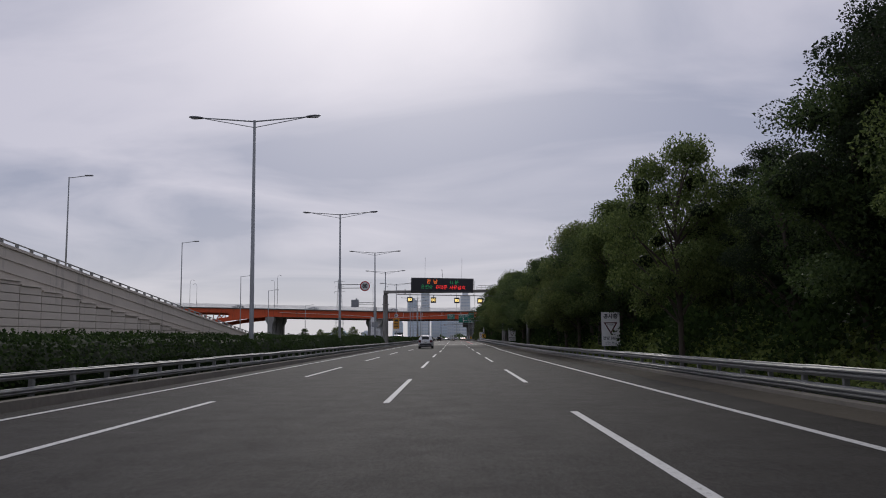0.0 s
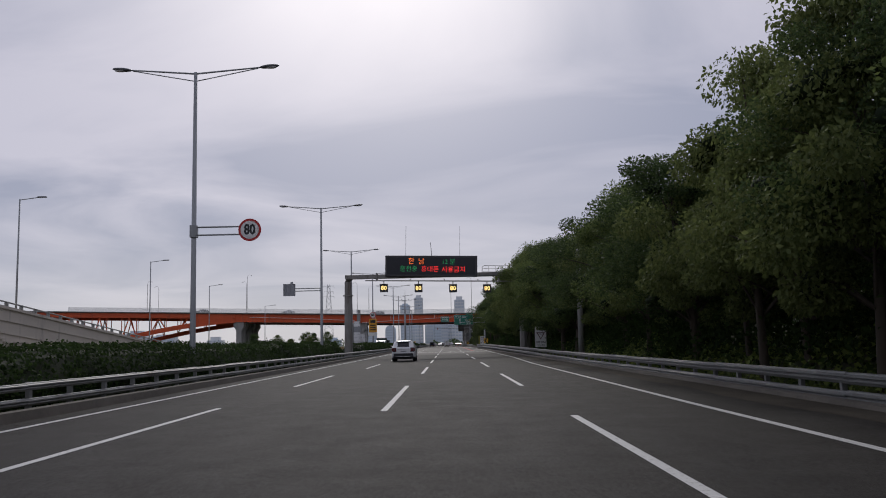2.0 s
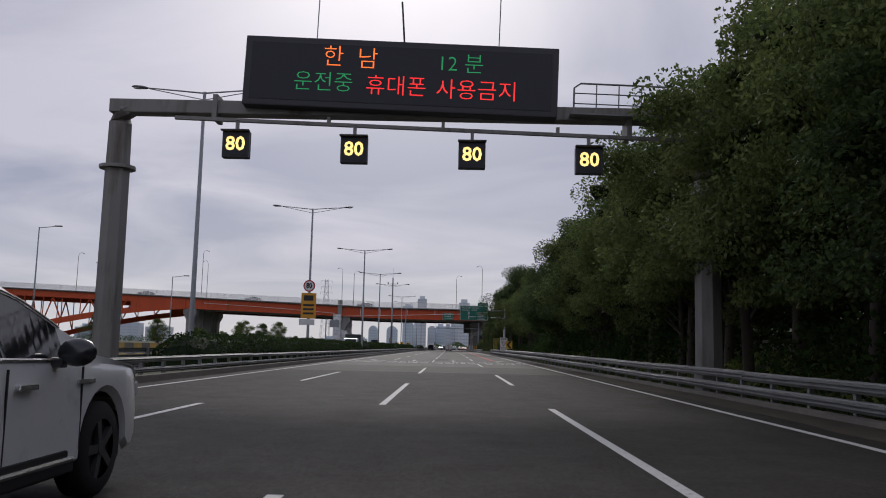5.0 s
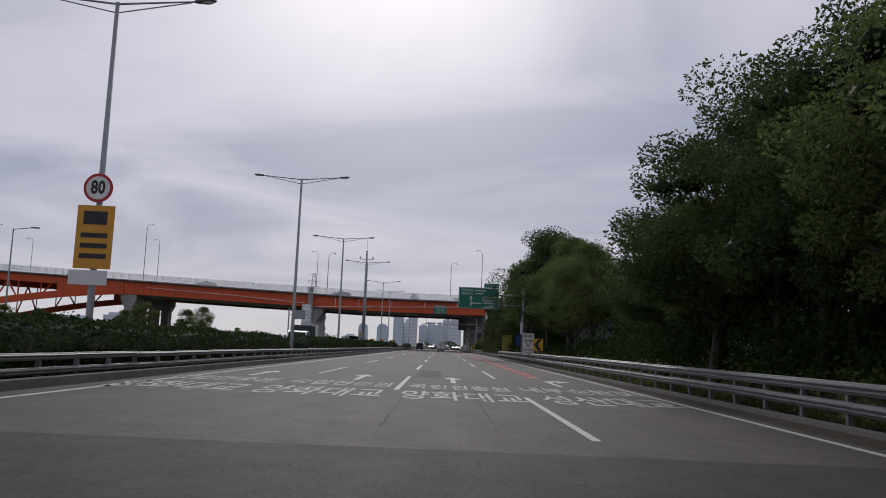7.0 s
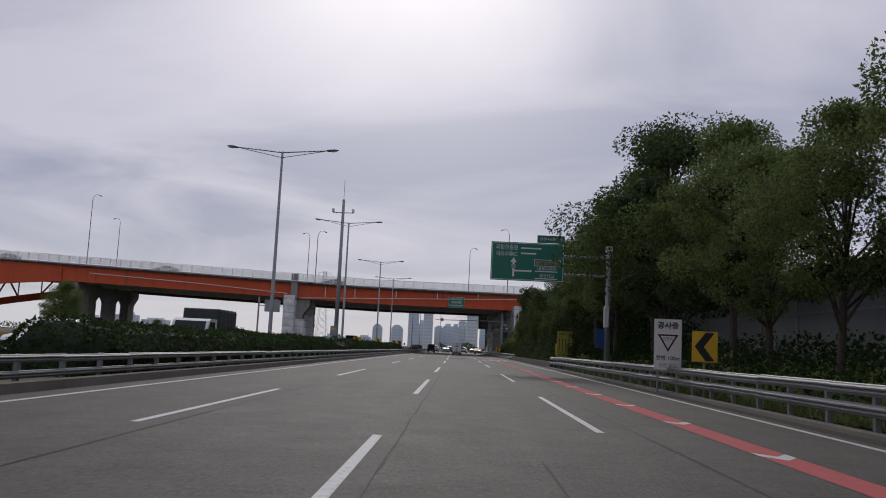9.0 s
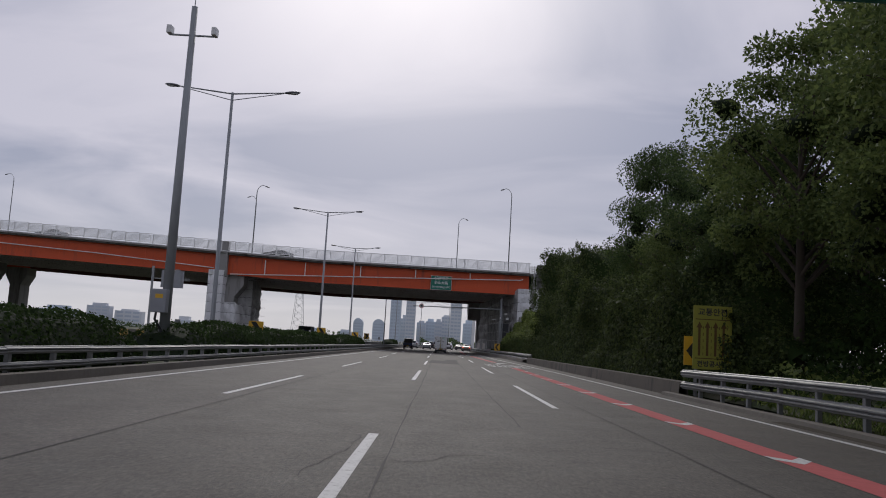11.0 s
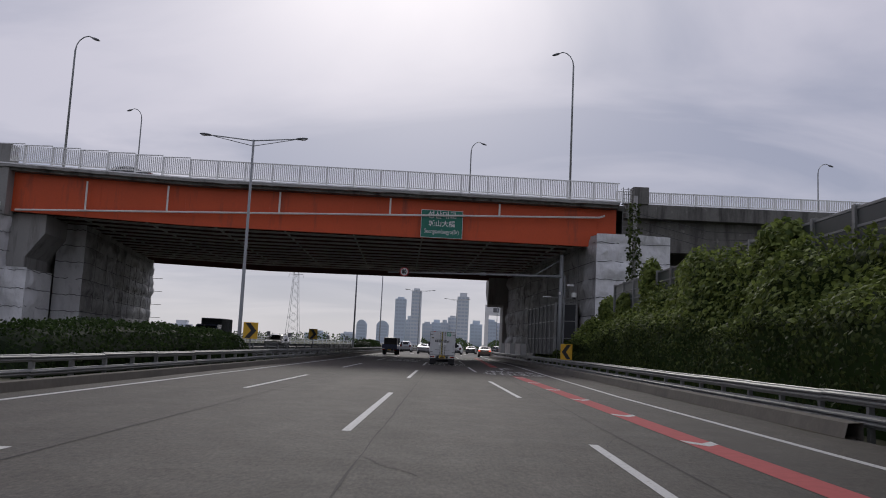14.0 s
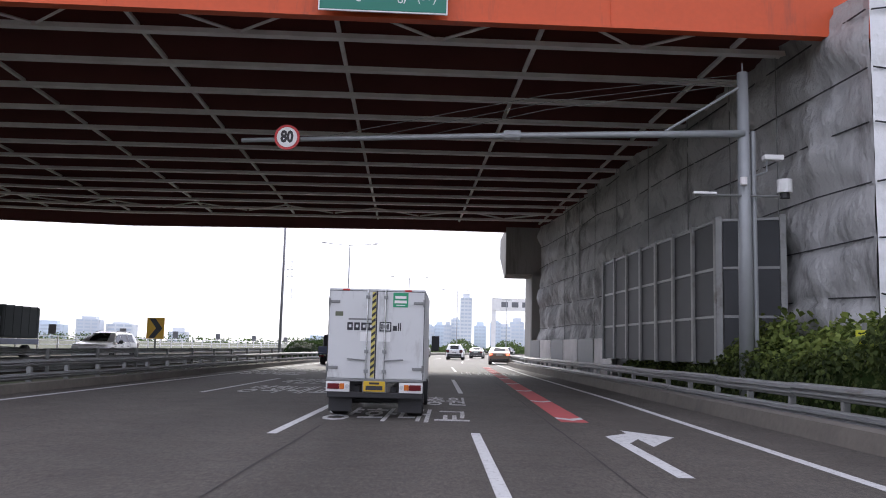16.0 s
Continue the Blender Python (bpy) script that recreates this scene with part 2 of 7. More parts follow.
k.bump(k.noise(3.2, 4, 0.55, (1, 1, 0.6)), 1.0, 0.14)
TARP_DIRTY_SHADED = k.m

k = Mat("bark", (0.075, 0.06, 0.045), 0.95)
k.vary(k.noise(6.0, 5, 0.6, (1, 1, 0.2)), 0.5, 1.4)
BARK = k.m


def leaf_mat(name, a, b, lo=0.65, hi=1.3, scale=0.25):
    k = Mat(name, a, 0.62, 0, 0.14)
    k.mix(k.island, b)
    k.vary(k.noise(scale, 3), lo, hi)
    tr = k.t.nodes.new("ShaderNodeBsdfTranslucent")
    k.link(k.col, tr.inputs[0])
    mx = k.t.nodes.new("ShaderNodeMixShader")
    mx.inputs[0].default_value = 0.4
    out = k.t.nodes["Material Output"]
    k.link(k.b.outputs[0], mx.inputs[1])
    k.link(tr.outputs[0], mx.inputs[2])
    k.link(mx.outputs[0], out.inputs[0])
    return k.m


LEAF = leaf_mat("leaves_green", (0.07, 0.105, 0.035), (0.20, 0.25, 0.08))
LEAF_WILLOW = leaf_mat("leaves_willow", (0.09, 0.12, 0.04), (0.20, 0.235, 0.08))
LEAF_DARK = leaf_mat("leaves_dark", (0.042, 0.07, 0.028), (0.105, 0.15, 0.05))
LEAF_PINE = leaf_mat("needles", (0.022, 0.036, 0.018), (0.04, 0.058, 0.025))
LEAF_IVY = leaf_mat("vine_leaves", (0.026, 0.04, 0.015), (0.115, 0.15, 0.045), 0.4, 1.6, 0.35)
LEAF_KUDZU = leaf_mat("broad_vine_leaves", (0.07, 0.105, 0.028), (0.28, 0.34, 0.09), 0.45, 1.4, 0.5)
# the hedge's own green; also lends undergrowth and vine core a shade colour
LEAF_HEDGE_SHADE = leaf_mat("hedge_leaves", (0.02, 0.037, 0.013), (0.055, 0.09, 0.026), 0.55, 1.4, 0.6)
LEAF_HEDGE_SHADE.node_tree.nodes["Principled BSDF"].inputs["Specular IOR Level"].default_value = 0.03
# near-black green: shade inside crowns and hedges, held in the colour
SHADE_LEAF = leaf_mat("inner_foliage_shade", (0.022, 0.036, 0.017), (0.035, 0.052, 0.022))

# ---- mesh helpers ----


def thing(name, loc=(0, 0, 0), label="", category="", group="", kind="", rz=0.0):
    ob = tagged(new(name), label, category, group, kind)
    ob.matrix_basis = pose(*loc, 0, 0, rz)
    return ob


def part(name, bm, mat, parent=None, label="", smooth=False):
    """Links a bmesh as one mesh object under a thing or a part."""
    me = bpy.data.meshes.new(name)
    bm.to_mesh(me)
    bm.free()
    me.materials.append(mat)
    if smooth:
        me.shade_smooth()
    ob = new(name, me)
    ob.parent = parent
    if label:
        ob["label"] = label
    return ob


def share(name, me, parent, m):
    """One more object on a mesh that exists already."""
    ob = new(name, me)
    ob.parent = parent
    ob.matrix_basis = m
    return ob


def raw(name, verts, faces, mat, parent=None, label=""):
    me = bpy.data.meshes.new(name)
    me.from_pydata(verts, [], faces)
    me.materials.append(mat)
    ob = new(name, me)
    ob.parent = parent
    if label:
        ob["label"] = label
    return ob


def box(bm, x0, x1, y0, y1, z0, z1, bevel=0.0, m=None):
    c = Vector(((x0 + x1) / 2, (y0 + y1) / 2, (z0 + z1) / 2))
    mm = Matrix.Translation(c) @ Matrix.Diagonal((abs(x1 - x0), abs(y1 - y0), abs(z1 - z0), 1))
    made = bmesh.ops.create_cube(bm, size=1.0, matrix=mm)["verts"]
    if bevel:
        edges = list({e for v in made for e in v.link_edges})
        made = bmesh.ops.bevel(bm, geom=edges, offset=bevel, segments=2, affect="EDGES", profile=0.6)["verts"]
    if m is not None:
        bmesh.ops.transform(bm, matrix=m, verts=made)
    return made


def boxed(*a, **kw):
    bm = bmesh.new()
    box(bm, *a, **kw)
    return bm


def tube(bm, path, radii, n=10, caps=True):
    """A round bar along a path."""
    pts = [Vector(p) for p in path]
    if isinstance(radii, (int, float)):
        radii = [radii] * len(pts)
    rings = []
    for i, p in enumerate(pts):
        d = (pts[min(i + 1, len(pts) - 1)] - pts[max(i - 1, 0)]).normalized()
        side = d.cross(Vector((0, 0, 1)) if abs(d.z) < 0.9 else Vector((0, 1, 0))).normalized()
        up = side.cross(d)
        rings.append([bm.verts.new(p + radii[i] * (math.cos(a) * side + math.sin(a) * up)) for a in (2 * math.pi * j / n for j in range(n))])
    for a, b in zip(rings, rings[1:]):
        for j in range(n):
            bm.faces.new((a[j], a[(j + 1) % n], b[(j + 1) % n], b[j]))
    if caps:
        bm.faces.new(rings[0][::-1])
        bm.faces.new(rings[-1])


def tubed(path, radii, n=10):
    bm = bmesh.new()
    tube(bm, path, radii, n)
    bmesh.ops.recalc_face_normals(bm, faces=bm.faces)
    return bm


def sweep(profile, ys, xs=None, zs=None, closed=False):
    """Extrudes a profile of (x, z) along y through the stations ys, shifted by xs and zs."""
    bm = bmesh.new()
    rings = []
    for i, y in enumerate(ys):
        dx, dz = (xs[i] if xs else 0), (zs[i] if zs else 0)
        rings.append([bm.verts.new((x + dx, y, z + dz)) for x, z in profile])
    n = len(profile)
    for a, b in zip(rings, rings[1:]):
        for j in range(n if closed else n - 1):
            bm.faces.new((a[j], a[(j + 1) % n], b[(j + 1) % n], b[j]))
    if closed:
        bm.faces.new(rings[0][::-1])
        bm.faces.new(rings[-1])
    bmesh.ops.recalc_face_normals(bm, faces=bm.faces)
    return bm


def extrude(profile, x0, x1):
    """A side outline of (y, z) made solid between x0 and x1."""
    bm = bmesh.new()
    a = [bm.verts.new((x0, y, z)) for y, z in profile]
    b = [bm.verts.new((x1, y, z)) for y, z in profile]
    n = len(profile)
    for j in range(n):
        bm.faces.new((a[j], a[(j + 1) % n], b[(j + 1) % n], b[j]))
    bm.faces.new(a[::-1])
    bm.faces.new(b)
    bmesh.ops.recalc_face_normals(bm, faces=bm.faces)
    return bm


def disc(bm, c, r, depth, axis="y", n=24, r2=None):
    m = {"y": pose(*c, 90), "z": pose(*c), "x": pose(*c, 0, 90)}[axis]
    return bmesh.ops.create_cone(bm, cap_ends=True, segments=n, radius1=r, radius2=r if r2 is None else r2, depth=depth, matrix=m)["verts"]


def disced(c, r, depth, axis="y", n=24, r2=None):
    bm = bmesh.new()
    disc(bm, c, r, depth, axis, n, r2)
    return bm


def letters(body, size, mat, parent, m, depth=0.0, stretch=(1, 1), name="lettering", bold=0.0):
    """Writing as a flat or slightly raised mesh, centred, in its own x-y plane, laid by m."""
    cu = bpy.data.curves.new(name, "FONT")
    cu.body, cu.size, cu.extrude, cu.align_x, cu.align_y, cu.offset = body, size, depth, "CENTER", "CENTER", bold
    cu.resolution_u = 2
    ob = bpy.data.objects.new(name, cu)
    scene.collection.objects.link(ob)
    me = bpy.data.meshes.new_from_object(ob.evaluated_get(bpy.context.evaluated_depsgraph_get()))
    bpy.data.objects.remove(ob)
    me.materials.clear()
    me.materials.append(mat)
    out = new(name, me)
    out.parent = parent
    out.matrix_basis = m @ Matrix.Diagonal((*stretch, 1, 1))
    return out


def fan(centres, normals, sizes, rng, aspect=0.55, droop=0.25):
    """Vertices and faces of leaves: small folded blades of two triangles each, spread about their centres."""
    n = len(centres)
    d = rng.normal(size=(n, 3)) + normals * 0.6
    d[:, 2] -= droop
    d /= np.linalg.norm(d, axis=1)[:, None]
    s = np.cross(d, rng.normal(size=(n, 3)))
    s /= np.linalg.norm(s, axis=1)[:, None] + 1e-9
    u = np.cross(d, s)
    L = sizes[:, None]
    a = centres
    b = centres + d * L * 0.5 + s * L * aspect * 0.5 + u * L * 0.08
    c = centres + d * L
    e = centres + d * L * 0.5 - s * L * aspect * 0.5 + u * L * 0.08
    v = np.stack([a, b, c, e], 1).reshape(-1, 3)
    i = np.arange(n) * 4
    f = np.concatenate([np.stack([i, i + 1, i + 2], 1), np.stack([i, i + 2, i + 3], 1)])
    return v, f


def plates(centres, normals, sizes, rng, jitter=0.45):
    """Broad leaves that overlap like shingles: each lies across its normal, its tip hanging down."""
    n = len(centres)
    nn = normals / (np.linalg.norm(normals, axis=1)[:, None] + 1e-9) + rng.normal(size=(n, 3)) * jitter
    nn /= np.linalg.norm(nn, axis=1)[:, None]
    d = np.array([0.0, 0.0, -1.0]) + rng.normal(size=(n, 3)) * 0.5
    d -= nn * (d * nn).sum(1)[:, None]
    d /= np.linalg.norm(d, axis=1)[:, None] + 1e-9
    s = np.cross(nn, d)
    L = sizes[:, None]
    v = np.stack([centres - d * L * 0.45, centres + s * L * 0.42 - nn * L * 0.08 - d * L * 0.1, centres + d * L * 0.55 - nn * L * 0.05, centres - s * L * 0.42 - nn * L * 0.08 - d * L * 0.1], 1).reshape(-1, 3)
    i = np.arange(n) * 4
    f = np.concatenate([np.stack([i, i + 1, i + 2], 1), np.stack([i, i + 2, i + 3], 1)])
    return v, f


def leaves(name, v, f, mat, parent=None, label=""):
    me = bpy.data.meshes.new(name)
    me.vertices.add(len(v))
    me.vertices.foreach_set("co", v.astype(np.float32).ravel())
    me.loops.add(len(f) * 3)
    me.loops.foreach_set("vertex_index", f.astype(np.int32).ravel())
    me.polygons.add(len(f))
    me.polygons.foreach_set("loop_start", np.arange(len(f), dtype=np.int32) * 3)
    me.polygons.foreach_set("loop_total", np.full(len(f), 3, dtype=np.int32))
    me.update(calc_edges=True)
    me.materials.append(mat)
    ob = new(name, me)
    ob.parent = parent
    if label:
        ob["label"] = label
    return ob


# ---- the ground and the road ----


def bend(y):
    """How far the road has swung to the right at y."""
    return 0.0013 * max(0.0, y - 405.0) ** 2


def strip(name, x0, x1, y0, y1, z, mat, step=20.0, parent=None, thick=0.0):
    ys = [y0 + (y1 - y0) * i / max(1, math.ceil((y1 - y0) / step)) for i in range(max(1, math.ceil((y1 - y0) / step)) + 1)]
    if y1 > 405:
        ys = sorted(set(ys + [405 + 6.0 * i for i in range(int((y1 - 405) / 6) + 1)]))
    verts = [v for y in ys for v in ((x0 + bend(y), y, z), (x1 + bend(y), y, z))]
    faces = [(2 * i, 2 * i + 1, 2 * i + 3, 2 * i + 2) for i in range(len(ys) - 1)]
    return raw(name, verts, faces, mat, parent)


ROAD_L, ROAD_R, END = -9.25, 7.0, 640.0
g = raw("ground", [(-4500, -900, -0.09), (4500, -900, -0.09), (4500, 4800, -0.09), (-4500, 4800, -0.09)], [(0, 1, 2, 3)], SOIL)
tagged(g, "flat ground of soil and weeds beside the expressway", "ground", kind="structure")
road = tagged(strip("road", ROAD_L, ROAD_R, -80, 145.0, 0.0, ASPHALT_OLD), "dark grey asphalt carriageway with four lanes", "road", kind="structure")
# added mid-tone strip that eases the step between the two road colours
road_mid = tagged(strip("road", ROAD_L, ROAD_R, 145.0, 157.5, 0.0, ASPHALT_MID), "grey asphalt carriageway, added strip between the dark and light stretches", "road", kind="structure")
road_far = tagged(strip("road", ROAD_L, ROAD_R, 157.5, END, 0.0, ASPHALT), "worn grey asphalt carriageway with four lanes", "road", kind="structure")
road2 = tagged(strip("road_opposite", -27.6, -13.7, -80, END, 0.0, ASPHALT), "grey asphalt carriageway of the oncoming traffic", "road", kind="structure")
med = tagged(strip("median_strip", -13.6, -9.5, -80, END, 0.1, SOIL), "raised planted strip between the carriageways", "median", kind="structure")

marks = thing("lane_markings", label="worn white and red road paint on asphalt", category="road markings", kind="structure")
PZ = 0.005


def dash(x, y0, y1, w=0.14, mat=PAINT, name="dash", x1=None):
    x1 = x if x1 is None else x1
    return raw(name, [(x - w / 2, y0, PZ), (x + w / 2, y0, PZ), (x1 + w / 2, y1, PZ), (x1 - w / 2, y1, PZ)], [(0, 1, 2, 3)], mat, marks)


for y in (-23.8, -2.9, 18.0, 38.6, 59.6, 80.8, 101.7, 122.5, 143.3, 170.6, 191.0, 211.9, 232.6, 260.0, 281.6, 306.3, 326.7, 347.8, 369.0, 390.0):
    dash(-1.95 if y < 75 or y > 300 else -1.78, y, y + 10.2)
for y in (-15.5, 5.4, 25.6, 47.4, 68.3, 89.6, 112.2, 133.0, 159.2, 182.2, 203.2, 224.2, 249.9, 272.1, 295.8, 316.9, 338.4, 359.6, 381.0):
    xa, xb = (1.72, 1.72) if y < 310 else (1.6, 1.3) if y < 330 else (1.15, 0.98) if y < 350 else (0.9, 0.7)
    dash(xa, y, y + 10.2, x1=xb)
for y in (-12.0, 9.0, 30.6, 51.6, 71.0, 91.0, 112.0, 133.0, 180.2, 201.4, 222.0, 248.6, 269.6, 293.2, 315.6, 336.2, 357.0, 378.0):
    dash(-5.9 if y < 75 else (-5.35 if y < 300 else -5.72), y, y + 9.8)
for y in range(408, 620, 20):
    for x in (-5.4, -1.9, 1.6):
        dash(x + bend(y), y, y + 9, x1=x + bend(y + 9))
strip("edge_line", -8.55, -8.40, -80, END, PZ, PAINT, parent=marks)
# the outer edge line drifts as the exit lane widens
edge = [(-80, 4.75), (20, 4.65), (60, 4.56), (95, 4.75), (117, 5.3), (180, 5.85), (205, 6.0), (245, 6.1), (280, 5.95), (300, 5.5), (320, 4.95), (340, 4.9), (358, 4.95), (380, 4.5), (405, 4.4)]
edge += [(y, 4.4 + bend(y)) for y in range(420, 640, 15)]
verts = [v for y, x in edge for v in ((x - 0.08, y, PZ), (x + 0.08, y, PZ))]
raw("edge_line", verts, [(2 * i, 2 * i + 1, 2 * i + 3, 2 * i + 2) for i in range(len(edge) - 1)], PAINT, marks)
# red guide line in the exit lane, with white chips
for y0, y1, xa, xb in ((184.6, 286.0, 3.7, 3.98), (301.0, 334.4, 3.7, 3.0), (351.0, 395.0, 2.85, 3.1)):
    dash(xa, y0, y1, 0.5, PAINT_RED, "red_line", xb)
    n = int((y1 - y0) / 5.2)
    for i in range(n + 1):
        y = y0 + 0.3 + 5.2 * i
        x = xa + (xb - xa) * (y - y0) / (y1 - y0)
        if y + 0.5 < y1:
            raw("white_chip", [(x - 0.25, y + 0.35, PZ + 0.004), (x, y, PZ + 0.004), (x + 0.25, y + 0.35, PZ + 0.004), (x + 0.25, y + 0.75, PZ + 0.004), (x, y + 0.4, PZ + 0.004), (x - 0.25, y + 0.75, PZ + 0.004)],
                [(0, 1, 4, 5), (1, 2, 3, 4)], PAINT, marks)


def arrow(x, y, length=5.1, turn=0):
    """A lane arrow; turn 1 leads off to the right, -1 to the left."""
    if turn == 0:
        v = [(-0.09, 0), (0.09, 0), (0.09, length * 0.66), (0.36, length * 0.66), (0, length), (-0.36, length * 0.66), (-0.09, length * 0.66)]
    else:
        s = turn
        v = [(-0.09 * s, 0), (0.09 * s, 0), (0.09 * s, length * 0.62), (0.34 * s, length * 0.74), (0.34 * s, length * 0.55), (0.98 * s, length * 0.82), (0.34 * s, length), (0.34 * s, length * 0.9), (-0.09 * s, length * 0.8)]
    raw("lane_arrow", [(x + a, y + b, PZ) for a, b in v], [tuple(range(len(v)))], PAINT, marks)


arrow(-3.47, 175.8)
arrow(-0.08, 176.3)
arrow(3.75, 176.8, 5.7, 1)
arrow(-7.1, 176.0)
arrow(3.05, 344.6, 5.1, 1)
arrow(3.7, 294.5, 4.8, 1)


def road_words(body, x, y0, y1, width, mat=PAINT_WORN):
    ob = letters(body, 1.0, mat, marks, Matrix.Identity(4), name="road_lettering", bold=0.012)
    vs = ob.data.vertices
    xs, ys = [v.co.x for v in vs], [v.co.y for v in vs]
    sx, sy = width / (max(xs) - min(xs)), (y1 - y0) / (max(ys) - min(ys))
    cx, cy = (max(xs) + min(xs)) / 2, (max(ys) + min(ys)) / 2
    ob.matrix_basis = Matrix.Translation((x - cx * sx, (y0 + y1) / 2 - cy * sy, PZ)) @ Matrix.Diagonal((sx, sy, 1, 1))


for x in (-7.2, -3.6, 0.03):
    road_words("국립현충원", x, 171.9, 174.5, 3.1)
    road_words("양화대교", x, 166.9, 170.5, 3.2)
road_words("내부순환로", 3.82, 172.2, 175.2, 3.6)
road_words("성산대교", 3.85, 167.2, 170.9, 3.4)
road_words("내부순환로", 3.85, 290.2, 293.4, 2.9, PAINT)
road_words("성산대교", 3.8, 286.4, 289.4, 3.1, PAINT)
road_words("내부순환로", 3.2, 339.6, 342.8, 2.7, PAINT)
road_words("성산대교", 3.05, 335.9, 339.0, 3.2, PAINT)
road_words("국립현충원", -0.3, 354.6, 357.6, 2.5)
road_words("양화대교", -0.4, 350.2, 353.2, 2.7)
for x, dy in ((-7.0, 12.5), (-3.9, 0.0)):
    road_words("국립현충원", x, 363.0 + dy, 367.0 + dy, 2.5)
    road_words("양화대교", x, 357.6 + dy, 361.4 + dy, 2.5)
road_words("내부순환로", 2.6, 377.0, 381.0, 2.9)
# patches of newer asphalt and sealed seams
CRACK = plain("crack_filler", (0.03, 0.028, 0.026), 0.85)
patches = thing("asphalt_patches", label="dark rectangular repair patches in the asphalt", category="road patch", kind="structure")
for x0, x1, y0, y1 in ((-1.62, -0.53, 180.5, 189.4), (-1.62, 0.42, 286.5, 296.25), (-0.44, 0.55, 296.3, 301.0)):
    raw("repair_patch", [(x0, y0, 0.003), (x1, y0, 0.003), (x1 + 0.05, y1, 0.003), (x0 + 0.08, y1, 0.003)], [(0, 1, 2, 3)], PATCH, patches)
rng = random.Random(5)
for x, y0, y1, amp in ((-1.45, 160, 400, 0.025), (2.35, 160, 400, 0.02), (-4.9, 165, 330, 0.025), (0.35, 160, 200, 0.012), (0.45, 245, 300, 0.035)):
    ys = [y0 + 0.8 * i for i in range(int((y1 - y0) / 0.8))]
    off, vv = 0.0, []
    for y in ys:
        off = 0.7 * off + 0.55 * rng.uniform(-amp, amp)
        w = rng.uniform(0.004, 0.022)
        vv += [(x + off - w, y, 0.0045), (x + off + w, y, 0.0045)]
    raw("seam", vv, [(2 * i, 2 * i + 1, 2 * i + 3, 2 * i + 2) for i in range(len(ys) - 1)], PATCH, patches)

# fine cracks that wander across the lanes
for i in range(48):
    x, y = rng.uniform(-7.5, 4.5), rng.uniform(165, 350)
    a = rng.choice((0.0, 0.0, 1.57)) + rng.uniform(-0.5, 0.5)
    pts = [(x, y)]
    for k in range(rng.randint(5, 14)):
        a += rng.uniform(-0.6, 0.6)
        x, y = x + 0.16 * math.cos(a), y + 0.28 * math.sin(a)
        pts.append((x, y))
    vv = []
    for (px, py), (qx, qy) in zip(pts, pts[1:]):
        w = rng.uniform(0.004, 0.009)
        dx, dy = qx - px, qy - py
        n = math.hypot(dx, dy)
        vv += [(px - dy / n * w, py + dx / n * w, 0.0035), (px + dy / n * w, py - dx / n * w, 0.0035), (qx + dy / n * w, qy - dx / n * w, 0.0035), (qx - dy / n * w, qy + dx / n * w, 0.0035)]
    raw("crack", vv, [(4 * j, 4 * j + 1, 4 * j + 2, 4 * j + 3) for j in range(len(vv) // 4)], CRACK, patches)

outer_x = [(-80, 7.25), (110, 7.2), (150, 7.0), (210, 6.95), (260, 7.0), (306, 7.35), (330, 7.1), (350, 6.75), (371, 6.3), (395, 5.6), (420, 6.0), (440, 7.4)]


def edge_at(y):
    return float(np.interp(y, [a for a, _ in edge], [b for _, b in edge]))


def outer_at(y):
    return float(np.interp(y, [a for a, _ in outer_x], [b for _, b in outer_x]))


rng = random.Random(3)
for y0, y1, w in ((-80, 250, 1.25), (309, 352, 0.5)):
    ys = [y0 + 0.7 * i for i in range(int((y1 - y0) / 0.7) + 1)]
    ins, off = [], 0.0
    for y in ys:
        off = 0.85 * off + rng.uniform(-0.09, 0.09)
        ins.append((max(edge_at(y) + 0.35, outer_at(y) - w + off), y, 0.003))
    verge = raw("verge", [v for (x, y, z) in ins for v in ((x, y, z), (outer_at(y) - 0.2, y, 0.02))], [(2 * i, 2 * i + 1, 2 * i + 3, 2 * i + 2) for i in range(len(ys) - 1)], DIRT)
    tagged(verge, "strip of brown grit and dirt along the shoulder", "verge", kind="structure")
# kerbs
for name, prof, y0, y1 in (("kerb_median", [(-9.25, 0), (-9.28, 0.2), (-9.42, 0.22), (-9.55, 0.2), (-9.55, 0)], -80, END),
                           ("kerb_outer", [(7.0, 0), (7.03, 0.1), (7.25, 0.12), (7.25, -0.05)], -80, 260),
                           ("kerb_outer", [(6.75, 0), (6.82, 0.28), (7.1, 0.3), (7.1, -0.05)], 309, 405),
                           ("kerb_opposite", [(-13.7, 0), (-13.65, 0.2), (-13.45, 0.2), (-13.45, 0)], -80, END)):
    ys = [y0 + (y1 - y0) * i / 40 for i in range(41)]
    kerb = part(name, sweep(prof, ys, [bend(y) + (outer_at(y) - 7.25 if "outer" in name else 0.0) for y in ys]), CONCRETE)
    tagged(kerb, "stained grey concrete kerb", "kerb", kind="structure")
k = Mat("stained_low_wall", (0.125, 0.108, 0.085), 0.9)
k.vary(k.noise(0.6, 5), 0.6, 1.25)
k.mix(k.ramp(k.noise(1.2, 6, 0.7, (1, 1, 0.3)), 0.5, 0.65), (0.06, 0.055, 0.045))
k.bump(k.noise(18.0), 0.4, 0.01)
WALL_STAINED = k.m
ys = [258.8 + i for i in range(49)]
w = part("retaining_wall", sweep([(7.0, 0), (7.05, 0.5), (7.3, 0.52), (7.35, 0)], ys), WALL_STAINED)
tagged(w, "low stained concrete retaining wall at the foot of vines", "retaining wall", kind="structure")

